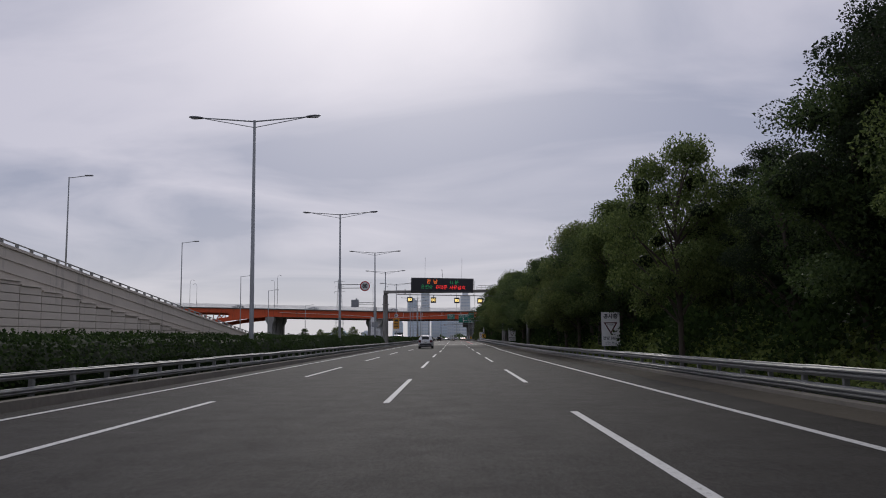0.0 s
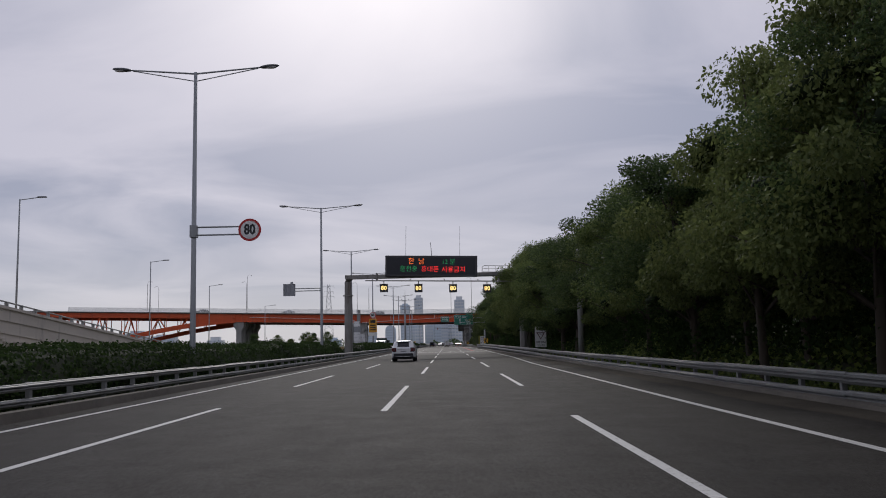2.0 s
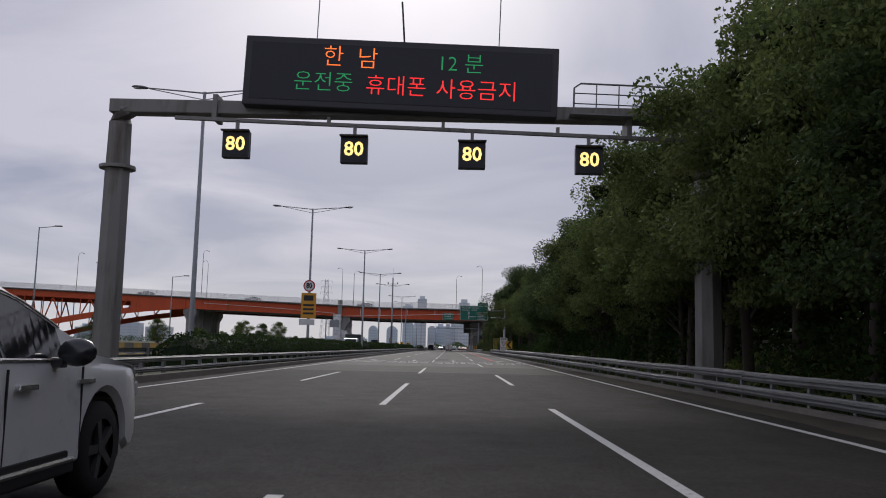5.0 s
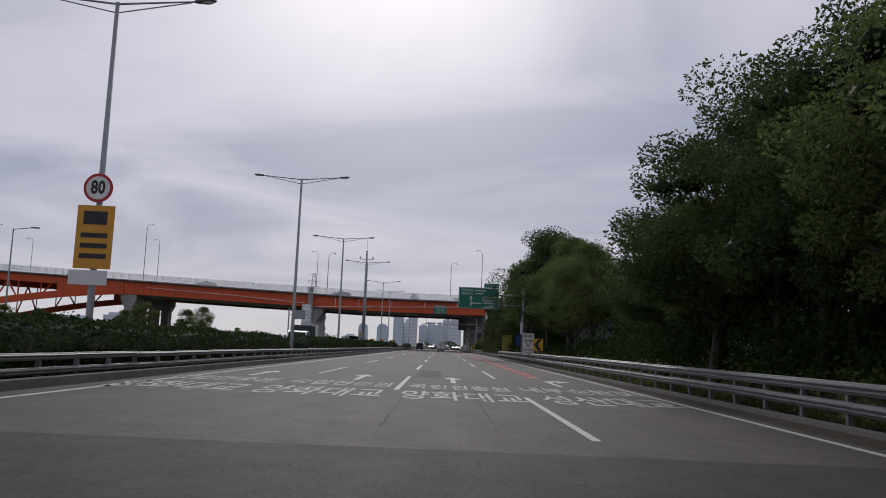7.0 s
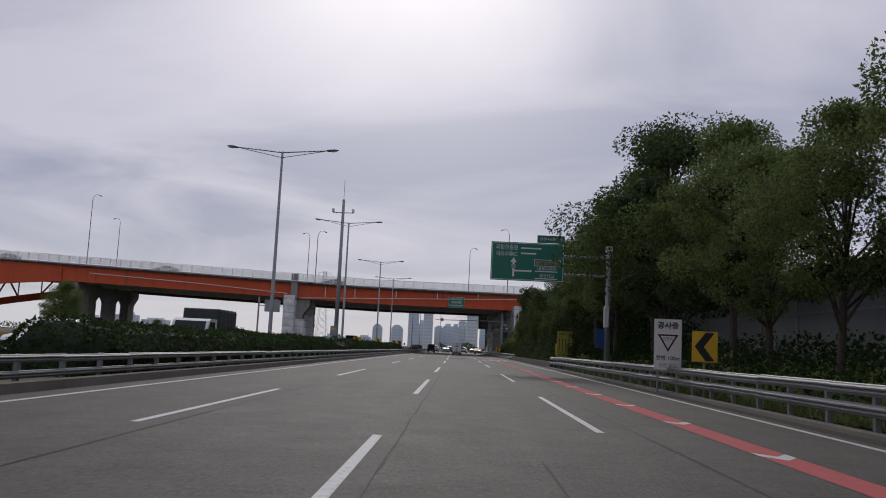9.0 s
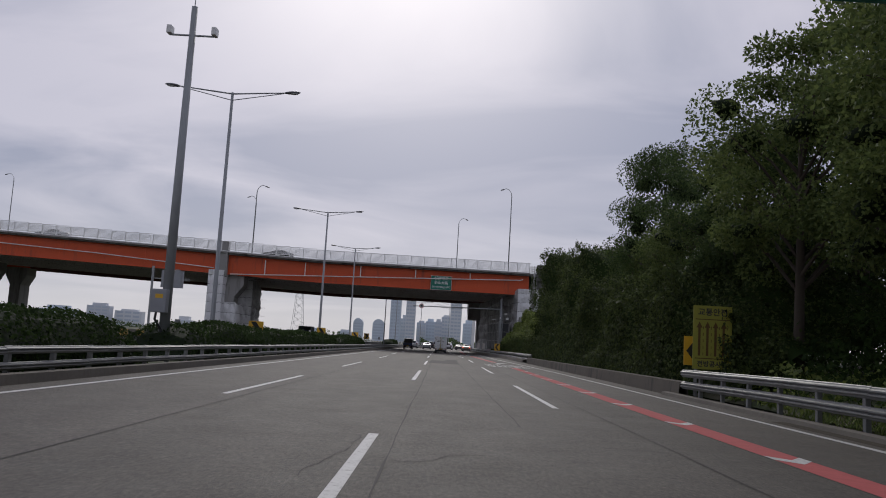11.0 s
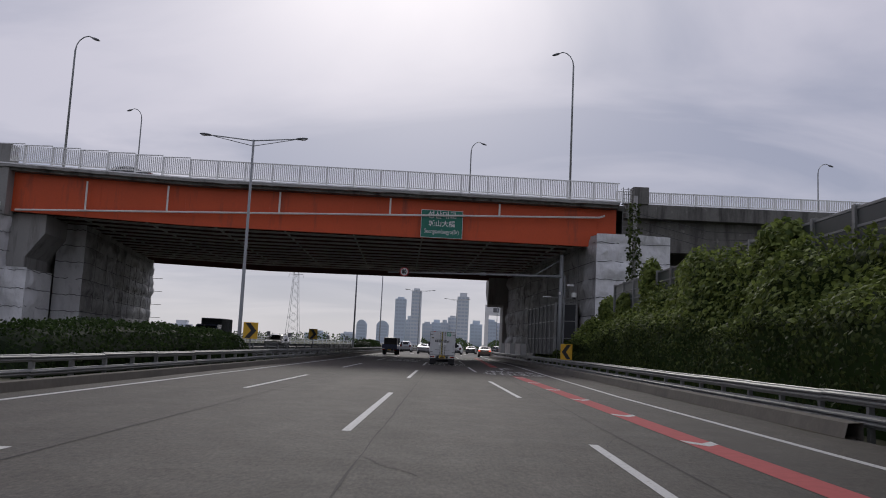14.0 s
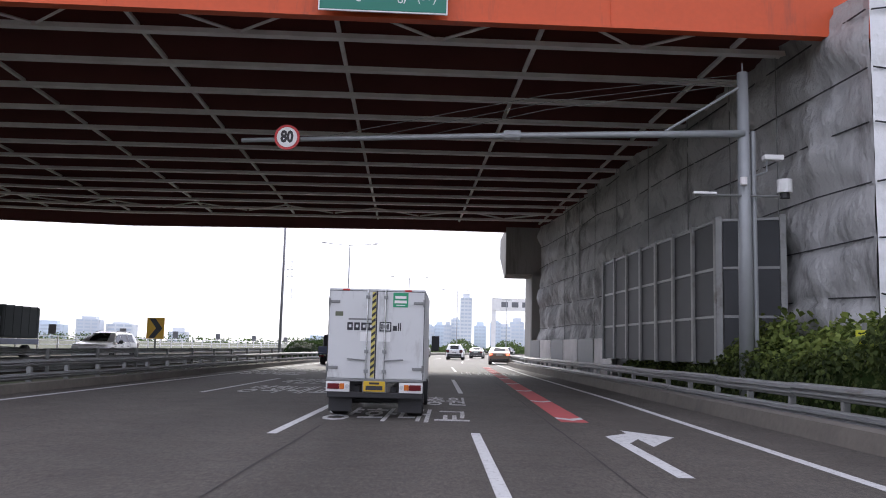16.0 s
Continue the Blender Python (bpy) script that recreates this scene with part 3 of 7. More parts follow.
# ---- guard rails ----
W = [(0.0, 0.0), (0.025, 0.02), (0.03, 0.05), (0.085, 0.085), (0.085, 0.12), (0.03, 0.15), (0.03, 0.16), (0.085, 0.19), (0.085, 0.225), (0.03, 0.26), (0.025, 0.29), (0.0, 0.31)]


def beam_mesh(name, side, mat, length=4.0, k=1.0):
    prof = [(-side * (a - 0.085), b * k) for a, b in W]
    back = [(x + side * 0.012, z) for x, z in reversed(prof)]
    ob = part(name, sweep(prof + back, [0, length], closed=True), mat)
    me = ob.data
    bpy.data.objects.remove(ob)
    return me


def guard_rail(name, y0, y1, xf, side, mat, tiers, post_h, label, post_step=2.0, k_beam=1.0, rise=lambda y: 0.0):
    """side: 1 where the road lies to the left of the rail (its face looks to -x), -1 the other way."""
    rail = thing(name, (0, 0, 0), label, "guard rail")
    beam = beam_mesh("rail_beam", side, mat, 4.0, k_beam)
    pm = part("post", boxed(0.09, 0.2, -0.06, 0.06, -0.3, post_h, 0.01), mat)
    post = pm.data
    bpy.data.objects.remove(pm)
    y = y0
    rng = random.Random(len(name) + int(y0))
    while y < y1 - 0.1:
        x, x2 = xf(y), xf(y + 4)
        ang = math.degrees(math.atan2(x2 - x, 4.0))
        for z in tiers:
            share("rail_beam", beam, rail, pose(x, y, z + rise(y) + rng.uniform(-0.012, 0.012), math.degrees(math.atan2(rise(y + 4) - rise(y), 4.0)), 0, -ang))
        for k in range(int(4 / post_step)):
            yy = y + k * post_step + 0.3
            share("post", post, rail, pose(xf(yy), yy, rise(yy), 0, rng.uniform(-1.2, 1.2), 0 if side > 0 else 180))
        y += 4.0
    return rail


guard_rail("guard_rail_outer", -41.4, 258.6, outer_at, 1, STEEL, (0.54, 0.17), 0.76, "two-tier galvanised steel guard rail along the outer shoulder", k_beam=0.78,
           rise=lambda y: float(np.interp(y, [-40, 20, 60, 95, 125, 165, 190, 250, 262], [0.0, -0.05, -0.14, -0.12, 0.0, 0.15, 0.2, 0.18, 0.1])))
guard_rail("guard_rail_ramp", 307, 435, outer_at, 1, STEEL, (0.57, 0.18), 0.82, "two-tier galvanised steel guard rail beside the vines", k_beam=0.82)
guard_rail("guard_rail_median", -40, 468, lambda y: -9.62 + bend(y), -1, STEEL_DULL, (0.56, 0.23), 0.74, "dull two-tier steel guard rail along the planted median", 2.0, 0.54)
guard_rail("guard_rail_opposite", -20, 428, lambda y: -13.35 + bend(y), 1, STEEL_DULL, (0.7, 0.43, 0.17), 0.9, "dull steel guard rail facing the oncoming lanes", 4.0, 0.68)

# ---- street lamps on the median ----


def ellipsoid(bm, c, r, seg=12, rings=8, m=None):
    mm = Matrix.Translation(c) @ (m or Matrix.Identity(4)) @ Matrix.Diagonal((*r, 1))
    bmesh.ops.create_uvsphere(bm, u_segments=seg, v_segments=rings, radius=1.0, matrix=mm)


def street_lamp(x, y, h=12.75):
    lamp = thing("street_lamp", (x, y, 0), "grey steel street lamp with two long arms on the median", "street lamp", "median lamps")
    part("pole", tubed([(0, 0, 0.1), (0, 0, 0.6), (0, 0, h)], [0.13, 0.125, 0.07], 12), POLE, lamp, smooth=True)
    part("base_plate", boxed(-0.25, 0.25, -0.25, 0.25, 0.1, 0.16, 0.01), POLE, lamp)
    part("hatch", boxed(-0.06, 0.06, -0.15, -0.115, 0.7, 1.1, 0.01), POLE, lamp)
    for s in (-1, 1):
        part("arm", tubed([(0, 0, h - 0.06), (s * 1.6, 0, h + 0.07), (s * 2.75, 0, h + 0.16)], [0.04, 0.035, 0.03], 8), POLE, lamp, smooth=True)
        part("brace", tubed([(0, 0, h - 0.38), (s * 2.6, 0, h + 0.12)], 0.022, 6), POLE, lamp, smooth=True)
        bm = bmesh.new()
        ellipsoid(bm, (s * 3.05, 0, h + 0.19), (0.42, 0.16, 0.075), m=pose(0, 0, 0, 0, -s * 5, 0))
        head = part("lamp_head", bm, LAMP_HEAD, lamp, smooth=True)
        bm = bmesh.new()
        ellipsoid(bm, (s * 3.1, 0, h + 0.145), (0.26, 0.12, 0.05))
        part("lens", bm, LENS, head, smooth=True)
    return lamp


first = street_lamp(-10.75, 42.2)
lamp_at = [(-10.75, 9.5), (-10.75, 75.2), (-10.8, 109.8), (-12.05, 142.3), (-12.4, 175.0), (-11.05, 205.5), (-11.95, 238.8), (-12.3, 272.5), (-12.6, 311.3), (-13.35, 345.1), (-12.2, 398.0), (-12.0, 436.0), (-7.0, 482.0), (1.8, 512.0), (14.0, 538.0)]
for i, (x, y) in enumerate(lamp_at):
    ob = copy_thing(first, pose(x, y, 0.0, 0, 0, (i * 37) % 5 - 2))
    ob.scale = (1, 1, 1.08 if 340 < y < 350 else (1.055 if y > 260 else 1.0))


def round_sign(bm_r, parent, c, number="80"):
    """A speed limit disc whose face looks to -y."""
    x, y, z = c
    d = part("sign_disc", disced((x, y, z), bm_r, 0.03), SIGN_RED, parent, "red-rimmed round sign face")
    part("sign_face", disced((x, y - 0.018, z), bm_r * 0.8, 0.01), WHITE, d)
    letters(number, bm_r * 1.15, BLACK, d, pose(x, y - 0.026, z, 90), stretch=(0.85, 1.1), bold=0.02)
    return d


# 80 sign on an arm
s = thing("speed_limit_sign", (-10.75, 75.2, 0), "round 80 speed limit sign on an arm of a street lamp", "road sign")
round_sign(0.46, s, (2.3, -0.15, 6.1))
for dz in (-0.16, 0.16):
    part("arm", tubed([(0.0, -0.06, 6.1 + dz), (2.1, -0.06, 6.1 + dz)], 0.035, 8), POLE, s)
part("clamp", boxed(-0.14, 0.14, -0.14, 0.14, 5.85, 6.35, 0.02), POLE, s)
# sign for the oncoming side, seen from its back
for sx, sy, w, h, z in ((-10.8, 109.8, 1.0, 1.0, 6.0), (-33.6 + 4.7, 322.4, 2.5, 1.9, 6.65)):
    s = thing("sign_from_behind", (sx, sy, 0), "grey aluminium back of a square road sign on an arm", "road sign")
    part("panel", boxed(-3.15, -3.15 + w, 0.0, 0.04, z - h / 2, z + h / 2, 0.01), SIGN_BACK, s)
    for k in range(3):
        part("stiffener", boxed(-3.15 + w * (0.15 + 0.35 * k), -3.1 + w * (0.15 + 0.35 * k), -0.05, -0.003, z - h / 2, z + h / 2), SIGN_BACK, s)
    part("top_panel", boxed(-3.15 + w * 0.6, -3.15 + w * 0.8, 0.0, 0.05, z + h / 2 + 0.003, z + h / 2 + 0.16), SIGN_BACK, s)
    for dz in (-0.1, 0.1):
        part("arm", tubed([(0, 0.06, z + dz), (-2.6, 0.06, z + dz)], 0.04, 8), POLE, s)
    if sy > 300:
        part("pole", tubed([(-4.1, 0, 0), (-4.1, 0, 8.0)], 0.14, 10), POLE, s)
        part("arm", tubed([(-4.1, 0.1, z), (-2.0, 0.1, z)], 0.06, 8), POLE, s)
# 80 sign with an orange camera warning board
s = thing("camera_warning_sign", (-12.4, 175.0, -0.9), "round 80 sign above an orange camera warning board", "road sign")
round_sign(0.5, s, (0, -0.2, 7.0))
b = part("board", boxed(-0.63, 0.63, -0.2, -0.16, 4.25, 6.4, 0.01), SIGN_ORANGE, s, "orange board with dark writing")
part("top_band", boxed(-0.4, 0.4, -0.215, -0.203, 5.75, 6.2), BLACK, b)
for zz in (5.3, 4.95, 4.6):
    part("text_bar", boxed(-0.45, 0.45, -0.215, -0.203, zz, zz + 0.16), BLACK, b)
part("lower_plate", boxed(-0.75, 0.55, -0.2, -0.16, 3.7, 4.2, 0.01), WHITE, s)

# CCTV mast
s = thing("camera_mast", (-11.6, 263.3, 0), "tall grey camera mast with a control box", "mast")
part("pole", tubed([(0, 0, 0), (0, 0, 14.2)], [0.21, 0.12], 14), POLE, s, smooth=True)
part("crossbar", tubed([(-0.9, 0, 13.0), (0.9, 0, 13.0)], 0.04), POLE, s)
for dx in (-0.9, 0.9):
    part("camera", boxed(dx - 0.1, dx + 0.1, -0.2, 0.2, 13.02, 13.35, 0.03), WHITE, s)
part("lightning_rod", tubed([(0, 0, 14.2), (0, 0, 16.0)], 0.02, 6), POLE, s)
cb = part("control_box", boxed(-0.42, 0.16, -0.55, -0.2, 1.85, 2.75, 0.03), SIGN_BACK, s)
part("sticker", boxed(-0.27, 0.02, -0.555, -0.551, 2.4, 2.56), YELLOW, cb)
part("conduit", tubed([(-0.2, -0.4, 2.1), (-0.25, -0.45, 1.6), (-0.05, -0.25, 1.2), (0, -0.2, 0.3)], 0.05), BLACK, s)

# ---- message sign gantry ----


def glow(name, color, strength):
    m = bpy.data.materials.new(name)
    m.use_nodes = True
    b = m.node_tree.nodes["Principled BSDF"]
    b.inputs["Base Color"].default_value = (*color, 1)
    b.inputs["Emission Color"].default_value = (*color, 1)
    b.inputs["Emission Strength"].default_value = strength
    return m


LED_RED = glow("led_red", (1.0, 0.03, 0.03), 1.1)
LED_ORANGE = glow("led_orange", (1.0, 0.18, 0.03), 1.1)
LED_GREEN = glow("led_green", (0.02, 0.30, 0.10), 0.6)
LED_WARM = glow("led_warm_white", (1.0, 0.72, 0.25), 1.3)
VMS_FACE = plain("message_sign_face", (0.008, 0.009, 0.016), 0.4)
VMS_CASE = plain("message_sign_case", (0.05, 0.05, 0.055), 0.6)

GY = 130.8
gan = thing("message_gantry", (0, GY, 0), "grey steel sign gantry across the carriageway", "gantry")
for x, s in ((-11.1, -1), (7.6, 1)):
    bm = bmesh.new()
    tube(bm, [(x, 0, 0), (x, 0, 6.6)], [0.44, 0.4], 8)
    part("column", bm, GANTRY, gan)
    part("flange", disced((x, 0, 6.66), 0.56, 0.1, "z", 12), GANTRY, gan)
    bm = bmesh.new()
    tube(bm, [(x, 0, 6.72), (x, 0, 8.1), (x - s * 0.12, 0, 8.5), (x - s * 0.5, 0, 8.7)], [0.39, 0.37, 0.33, 0.25], 8)
    part("elbow", bm, GANTRY, gan)
TILT = Matrix.Translation((-11, 0, 8.6)) @ pose(0, 0, 0, 0, 1.5, 0) @ Matrix.Translation((11, 0, -8.6))
n_col = len(gan.children)
part("crossbeam", boxed(-11.4, 7.9, -0.28, 0.28, 8.42, 8.86, 0.04), GANTRY, gan)
part("signal_rail", boxed(-9.2, 7.4, -0.5, -0.38, 8.2, 8.32, 0.02), GANTRY, gan)
for x in (-8.0, 5.1):
    part("splice_flange", boxed(x - 0.08, x + 0.08, -0.4, 0.4, 8.3, 9.1, 0.02), GANTRY, gan)
for i in range(5):
    part("rail_hanger", boxed(-8.0 + i * 3.6, -7.9 + i * 3.6, -0.48, -0.3, 8.25, 8.5), GANTRY, gan)
fence = part("walkway_rail", tubed([(3.3, -0.6, 8.9), (3.3, -0.6, 9.75), (3.5, -0.6, 9.9), (6.6, -0.6, 9.9), (6.8, -0.6, 9.75), (6.8, -0.6, 8.9)], 0.03, 6), STEEL, gan)
for z in (9.25, 9.58):
    part("rail_bar", tubed([(3.3, -0.6, z), (6.8, -0.6, z)], 0.02, 6), STEEL, fence)
for i in range(1, 5):
    part("rail_bar", tubed([(3.3 + 0.7 * i, -0.6, 8.9), (3.3 + 0.7 * i, -0.6, 9.9)], 0.02, 6), STEEL, fence)
part("walkway", boxed(3.2, 7.0, -0.75, 0.3, 8.87, 8.92), STEEL, gan)

for o in list(gan.children)[n_col:]:
    o.matrix_basis = TILT @ o.matrix_basis
vms = thing("message_sign", (0, GY, 0), "black LED message sign with red and green Korean writing", "message sign")
part("case", boxed(-7.06, 2.78, -0.75, -0.1, 8.72, 10.95, 0.04), VMS_CASE, vms)
face = part("display", boxed(-6.85, 2.57, -0.765, -0.752, 8.92, 10.75), VMS_FACE, vms)
for body, x, z, size, mat in (("한", -4.28, 10.33, 0.74, LED_ORANGE), ("남", -3.2, 10.3, 0.74, LED_ORANGE), ("12", -0.7, 10.27, 0.66, LED_GREEN), ("분", 0.13, 10.27, 0.70, LED_GREEN),
                              ("운전중", -4.55, 9.5, 0.69, LED_GREEN), ("휴대폰", -2.27, 9.46, 0.70, LED_RED), ("사용금지", 0.25, 9.43, 0.70, LED_RED)):
    letters(body, size, mat, face, pose(x, -0.772, z, 90), name="led_writing", bold=-0.008)
for x in (-4.9, 0.9):
    part("antenna", tubed([(x, -0.4, 10.95), (x, -0.4, 14.2)], 0.018, 6), POLE, vms)
part("antenna", tubed([(-2.1, -0.4, 10.95), (-2.25, -0.4, 12.4)], 0.03, 6), BLACK, vms)

vms.matrix_basis = Matrix.Translation((0, GY, 0)) @ TILT
sig = thing("lane_signal", (-7.22, GY, -0.04), "black lane signal box with a lit 80", "lane signal", "gantry lane signals")
part("housing", boxed(-0.42, 0.42, -0.6, -0.3, 6.98, 7.84, 0.03), VMS_CASE, sig)
part("visor", boxed(-0.44, 0.44, -0.78, -0.6, 7.8, 7.84), VMS_CASE, sig)
f = part("display", boxed(-0.36, 0.36, -0.615, -0.603, 7.05, 7.76), VMS_FACE, sig)
letters("80", 0.62, LED_WARM, f, pose(0, -0.622, 7.4, 90), name="led_writing", bold=0.012)
part("hanger", boxed(-0.05, 0.05, -0.5, -0.4, 7.84, 8.2), GANTRY, sig)
for x in (-3.52, 0.16, 3.8):
    copy_thing(sig, pose(x, GY, -0.04 - 0.0262 * (x + 7.22)))

# ---- the orange bridge ----
BR = thing("road_bridge", (0, 355.45, 0), "long orange steel girder bridge with a white railing and concrete piers", "bridge", rz=3.15)


def deck_z(x):
    return 12.62 + max(0.0, -20 - x) * 0.029


def soffit_z(x):
    """Lower edge of the outer girder."""
    return deck_z(x) - 3.27 - 0.1 * min(1.0, max(0.0, -40 - x) / 30.0)


BW = 36.6
xs = [12.0, 0, -10, -20, -30, -40, -50, -56, -60, -64, -68, -72, -76, -80, -84, -88, -94, -100, -120, -150, -200, -260, -330]


def splay(x, y):
    """The deck widens a little towards the river."""
    return y * (1 + 0.0034 * min(40.0, max(0.0, -x))) if 0.5 < y < 100 else y


def along(zlo, zhi, y0, y1, stations):
    bm = bmesh.new()
    rings = [[bm.verts.new((x, splay(x, a), z)) for a, z in ((y0, zlo(x)), (y1, zlo(x)), (y1, zhi(x)), (y0, zhi(x)))] for x in stations]
    for a, b in zip(rings, rings[1:]):
        for j in range(4):
            bm.faces.new((a[j], a[(j + 1) % 4], b[(j + 1) % 4], b[j]))
    bm.faces.new(rings[0])
    bm.faces.new(rings[-1][::-1])
    bmesh.ops.recalc_face_normals(bm, faces=bm.faces)
    return bm


part("deck", along(lambda x: deck_z(x) - 0.42, lambda x: deck_z(x) - 0.003, -0.8, BW + 0.7, xs), CONC_DARK, BR, "stained concrete deck")
# spalled edge beam, its lower face broken
ex = [12.0 - 0.4 * i for i in range(130)] + [x for x in xs if x < -40]
part("edge_beam", along(lambda x: deck_z(x) - 0.2 - 0.09 * max(0.0, noise.noise(Vector((x * 0.55, 3.0, 0.0)))) - 0.05 * max(0.0, noise.noise(Vector((x * 2.1, 7.0, 0.0)))), deck_z, -1.15, -0.803, ex), CONC_BRIDGE, BR, "pale spalled concrete edge beam")
gx = [x for x in xs if x >= -84]
for y in (0.0, BW):
    gird = part("outer_girder", along(soffit_z, lambda x: deck_z(x) - 0.425, y - 0.02, y + 0.04, gx), ORANGE if y < 1 else ORANGE_SHADED, BR, "orange painted plate girder" if y < 1 else "")
    part("bottom_flange", along(lambda x: soffit_z(x) - 0.06, soffit_z, y - 0.07, y + 0.24, gx), ORANGE if y < 1 else ORANGE_SHADED, gird)
    if y == 0.0:
        for i in range(14):
            x = 10.6 - 6.2 * i
            part("stiffener", along(lambda x: soffit_z(x) + 0.02, lambda x: deck_z(x) - 0.43, -0.045, -0.023, [x, x - 0.025]), ORANGE, gird)
# main span: arch truss far out over the river
for y in (0.0, BW):
    part("top_chord", along(lambda x: deck_z(x) - 2.2, lambda x: deck_z(x) - 0.425, y - 0.3, y + 0.3, [-79.5, -100, -150, -200, -260, -330]), ORANGE, BR)

    def arch(x):
        d = (-79 - x) % 130.0
        d = min(d, 130.0 - d)
        return 11.6 - 0.0021 * d * d - 0.06 * d
    ax = [-79.5 - 4 * i for i in range(62)]
    part("arch_chord", along(lambda x: arch(x) - 0.85, lambda x: arch(x) + 0.85, y - 0.3, y + 0.3, ax), ORANGE, BR)
    part("haunch_plate", along(lambda x: arch(x) + 0.6, lambda x: deck_z(x) - 0.6, y - 0.27, y - 0.2, [-79.5, -84, -88, -92, -95.5]), ORANGE, BR)
    for i in range(1, 42):
        x = -94 - 5.4 * i
        part("truss_web", tubed([(x, y, arch(x)), (x + (2.7 if i % 2 else -2.7), y, deck_z(x) - 2.1)], 0.22, 4), ORANGE, BR)
        part("truss_web", tubed([(x, y, arch(x)), (x, y, deck_z(x) - 2.1)], 0.16, 4), ORANGE, BR)
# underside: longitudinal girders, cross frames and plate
under = part("underside_plate", along(lambda x: deck_z(x) - 0.62, lambda x: deck_z(x) - 0.43, 0.05, BW - 0.05, [11.4, -20, -33, -84]), ORANGE_SHADED, BR, "orange steel underside, its shade in the colour")
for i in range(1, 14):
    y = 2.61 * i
    web = part("inner_girder", along(lambda x: deck_z(x) - 2.75, lambda x: deck_z(x) - 0.63, y - 0.015, y + 0.015, [11.2, -20, -33, -84]), ORANGE_SHADED, BR)
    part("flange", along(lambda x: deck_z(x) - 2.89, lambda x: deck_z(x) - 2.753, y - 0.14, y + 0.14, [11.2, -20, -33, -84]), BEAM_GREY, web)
for i in range(9):
    x = 8.5 - 5.55 * i
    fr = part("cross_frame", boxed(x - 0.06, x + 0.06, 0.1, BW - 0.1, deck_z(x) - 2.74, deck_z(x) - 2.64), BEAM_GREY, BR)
    part("frame_top", boxed(x - 0.08, x + 0.08, 0.1, BW - 0.1, deck_z(x) - 1.2, deck_z(x) - 1.05), ORANGE_SHADED, fr)
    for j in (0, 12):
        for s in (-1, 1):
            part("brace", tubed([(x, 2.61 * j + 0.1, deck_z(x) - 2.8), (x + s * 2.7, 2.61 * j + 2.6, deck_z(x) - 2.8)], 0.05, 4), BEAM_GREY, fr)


def bar_mesh(name, mat, *dims):
    ob = part(name, boxed(*dims), mat)
    me = ob.data
    bpy.data.objects.remove(ob)
    return me


def bridge_railing(parent, x0, x1, y, zf, mat, h=1.38, single=0.0):
    """Posts, rails and pickets from x0 down to x1; those beyond single are joined."""
    post = bar_mesh("post", mat, -0.075, 0.075, -0.06, 0.06, 0, h + 0.03)
    bars = [bar_mesh("rail", mat, 0, 2.0, -0.04, 0.04, z - 0.035, z + 0.035) for z in (0.14, h)]
    picket = bar_mesh("picket", mat, -0.034, 0.034, -0.02, 0.02, 0.17, h - 0.03)
    far = bmesh.new()
    x = x0
    while x > x1:
        x -= 2.0
        tilt = -math.degrees(math.atan2(zf(x + 2.0) - zf(x), 2.0))
        share("post", post, parent, pose(x, y, zf(x)))
        for b in bars:
            share("rail", b, parent, pose(x, y, zf(x), 0, -tilt, 0))
        for i in range(13):
            px = x + 0.16 + 0.138 * i
            if px > single:
                share("picket", picket, parent, pose(px, y, zf(px)))
            else:
                box(far, px - 0.034, px + 0.034, y - 0.02, y + 0.02, zf(px) + 0.17, zf(px) + h - 0.03)
    if len(far.verts):
        tagged(part("picket", far, mat, parent), kind="stuff")
    else:
        far.free()


rl = part("railing_base", along(lambda x: deck_z(x), lambda x: deck_z(x) + 0.1, -1.1, -0.8, xs), RAIL_WHITE, BR, "white picket railing")
bridge_railing(rl, 12.0, -140.0, -0.95, lambda x: deck_z(x) + 0.08, RAIL_WHITE, single=-29.0)
rl2 = part("railing_base", along(lambda x: deck_z(x), lambda x: deck_z(x) + 0.1, BW + 0.4, BW + 0.65, xs), RAIL_WHITE, BR)
bridge_railing(rl2, 12.0, -20.0, BW + 0.5, lambda x: deck_z(x) + 0.08, RAIL_WHITE, single=99.0)
# drain pipe on hangers
pipe = part("drain_pipe", tubed([(11.0, -0.5, 11.62), (10.6, -0.5, 11.48), (3, -0.5, 11.16), (-20, -0.5, 10.22), (-32.5, -0.5, 9.72)], 0.075, 8), PIPE, BR, "white drain pipe under the deck edge")
for x in (3.0, -5.2, -13.4, -21.6, -27.5):
    part("down_pipe", tubed([(x, -0.5, 11.16 + 0.041 * (x - 3.0)), (x, -0.5, 12.1)], 0.075, 8), PIPE, pipe)
part("drain_pipe", tubed([(-35, -0.5, 10.5), (-52, -0.5, 11.6), (-74, -0.5, 12.6)], 0.075, 8), PIPE, BR)
# name board
nb = part("name_board", boxed(-2.82, 0.25, -0.40, -0.33, 9.33, 11.37, 0.02), GREEN, BR, "green bridge name board with white writing")
part("board_edge", boxed(-2.85, 0.28, -0.39, -0.34, 9.30, 11.40), WHITE, nb)
letters("성산대교", 0.62, WHITE, nb, pose(-1.28, -0.406, 11.0, 90), stretch=(0.95, 1), bold=0.006)
letters("城山大橋", 0.5, WHITE, nb, pose(-1.28, -0.406, 10.35, 90), bold=0.006)
letters("Seongsandaegyo(Br)", 0.42, WHITE, nb, pose(-1.28, -0.406, 9.78, 90), stretch=(0.76, 1.1))
# concrete pilaster, piers
part("pilaster", boxed(-34.3, -33.0, -1.0, 0.4, 9.3, 14.5, 0.05), CONC_BRIDGE, BR)


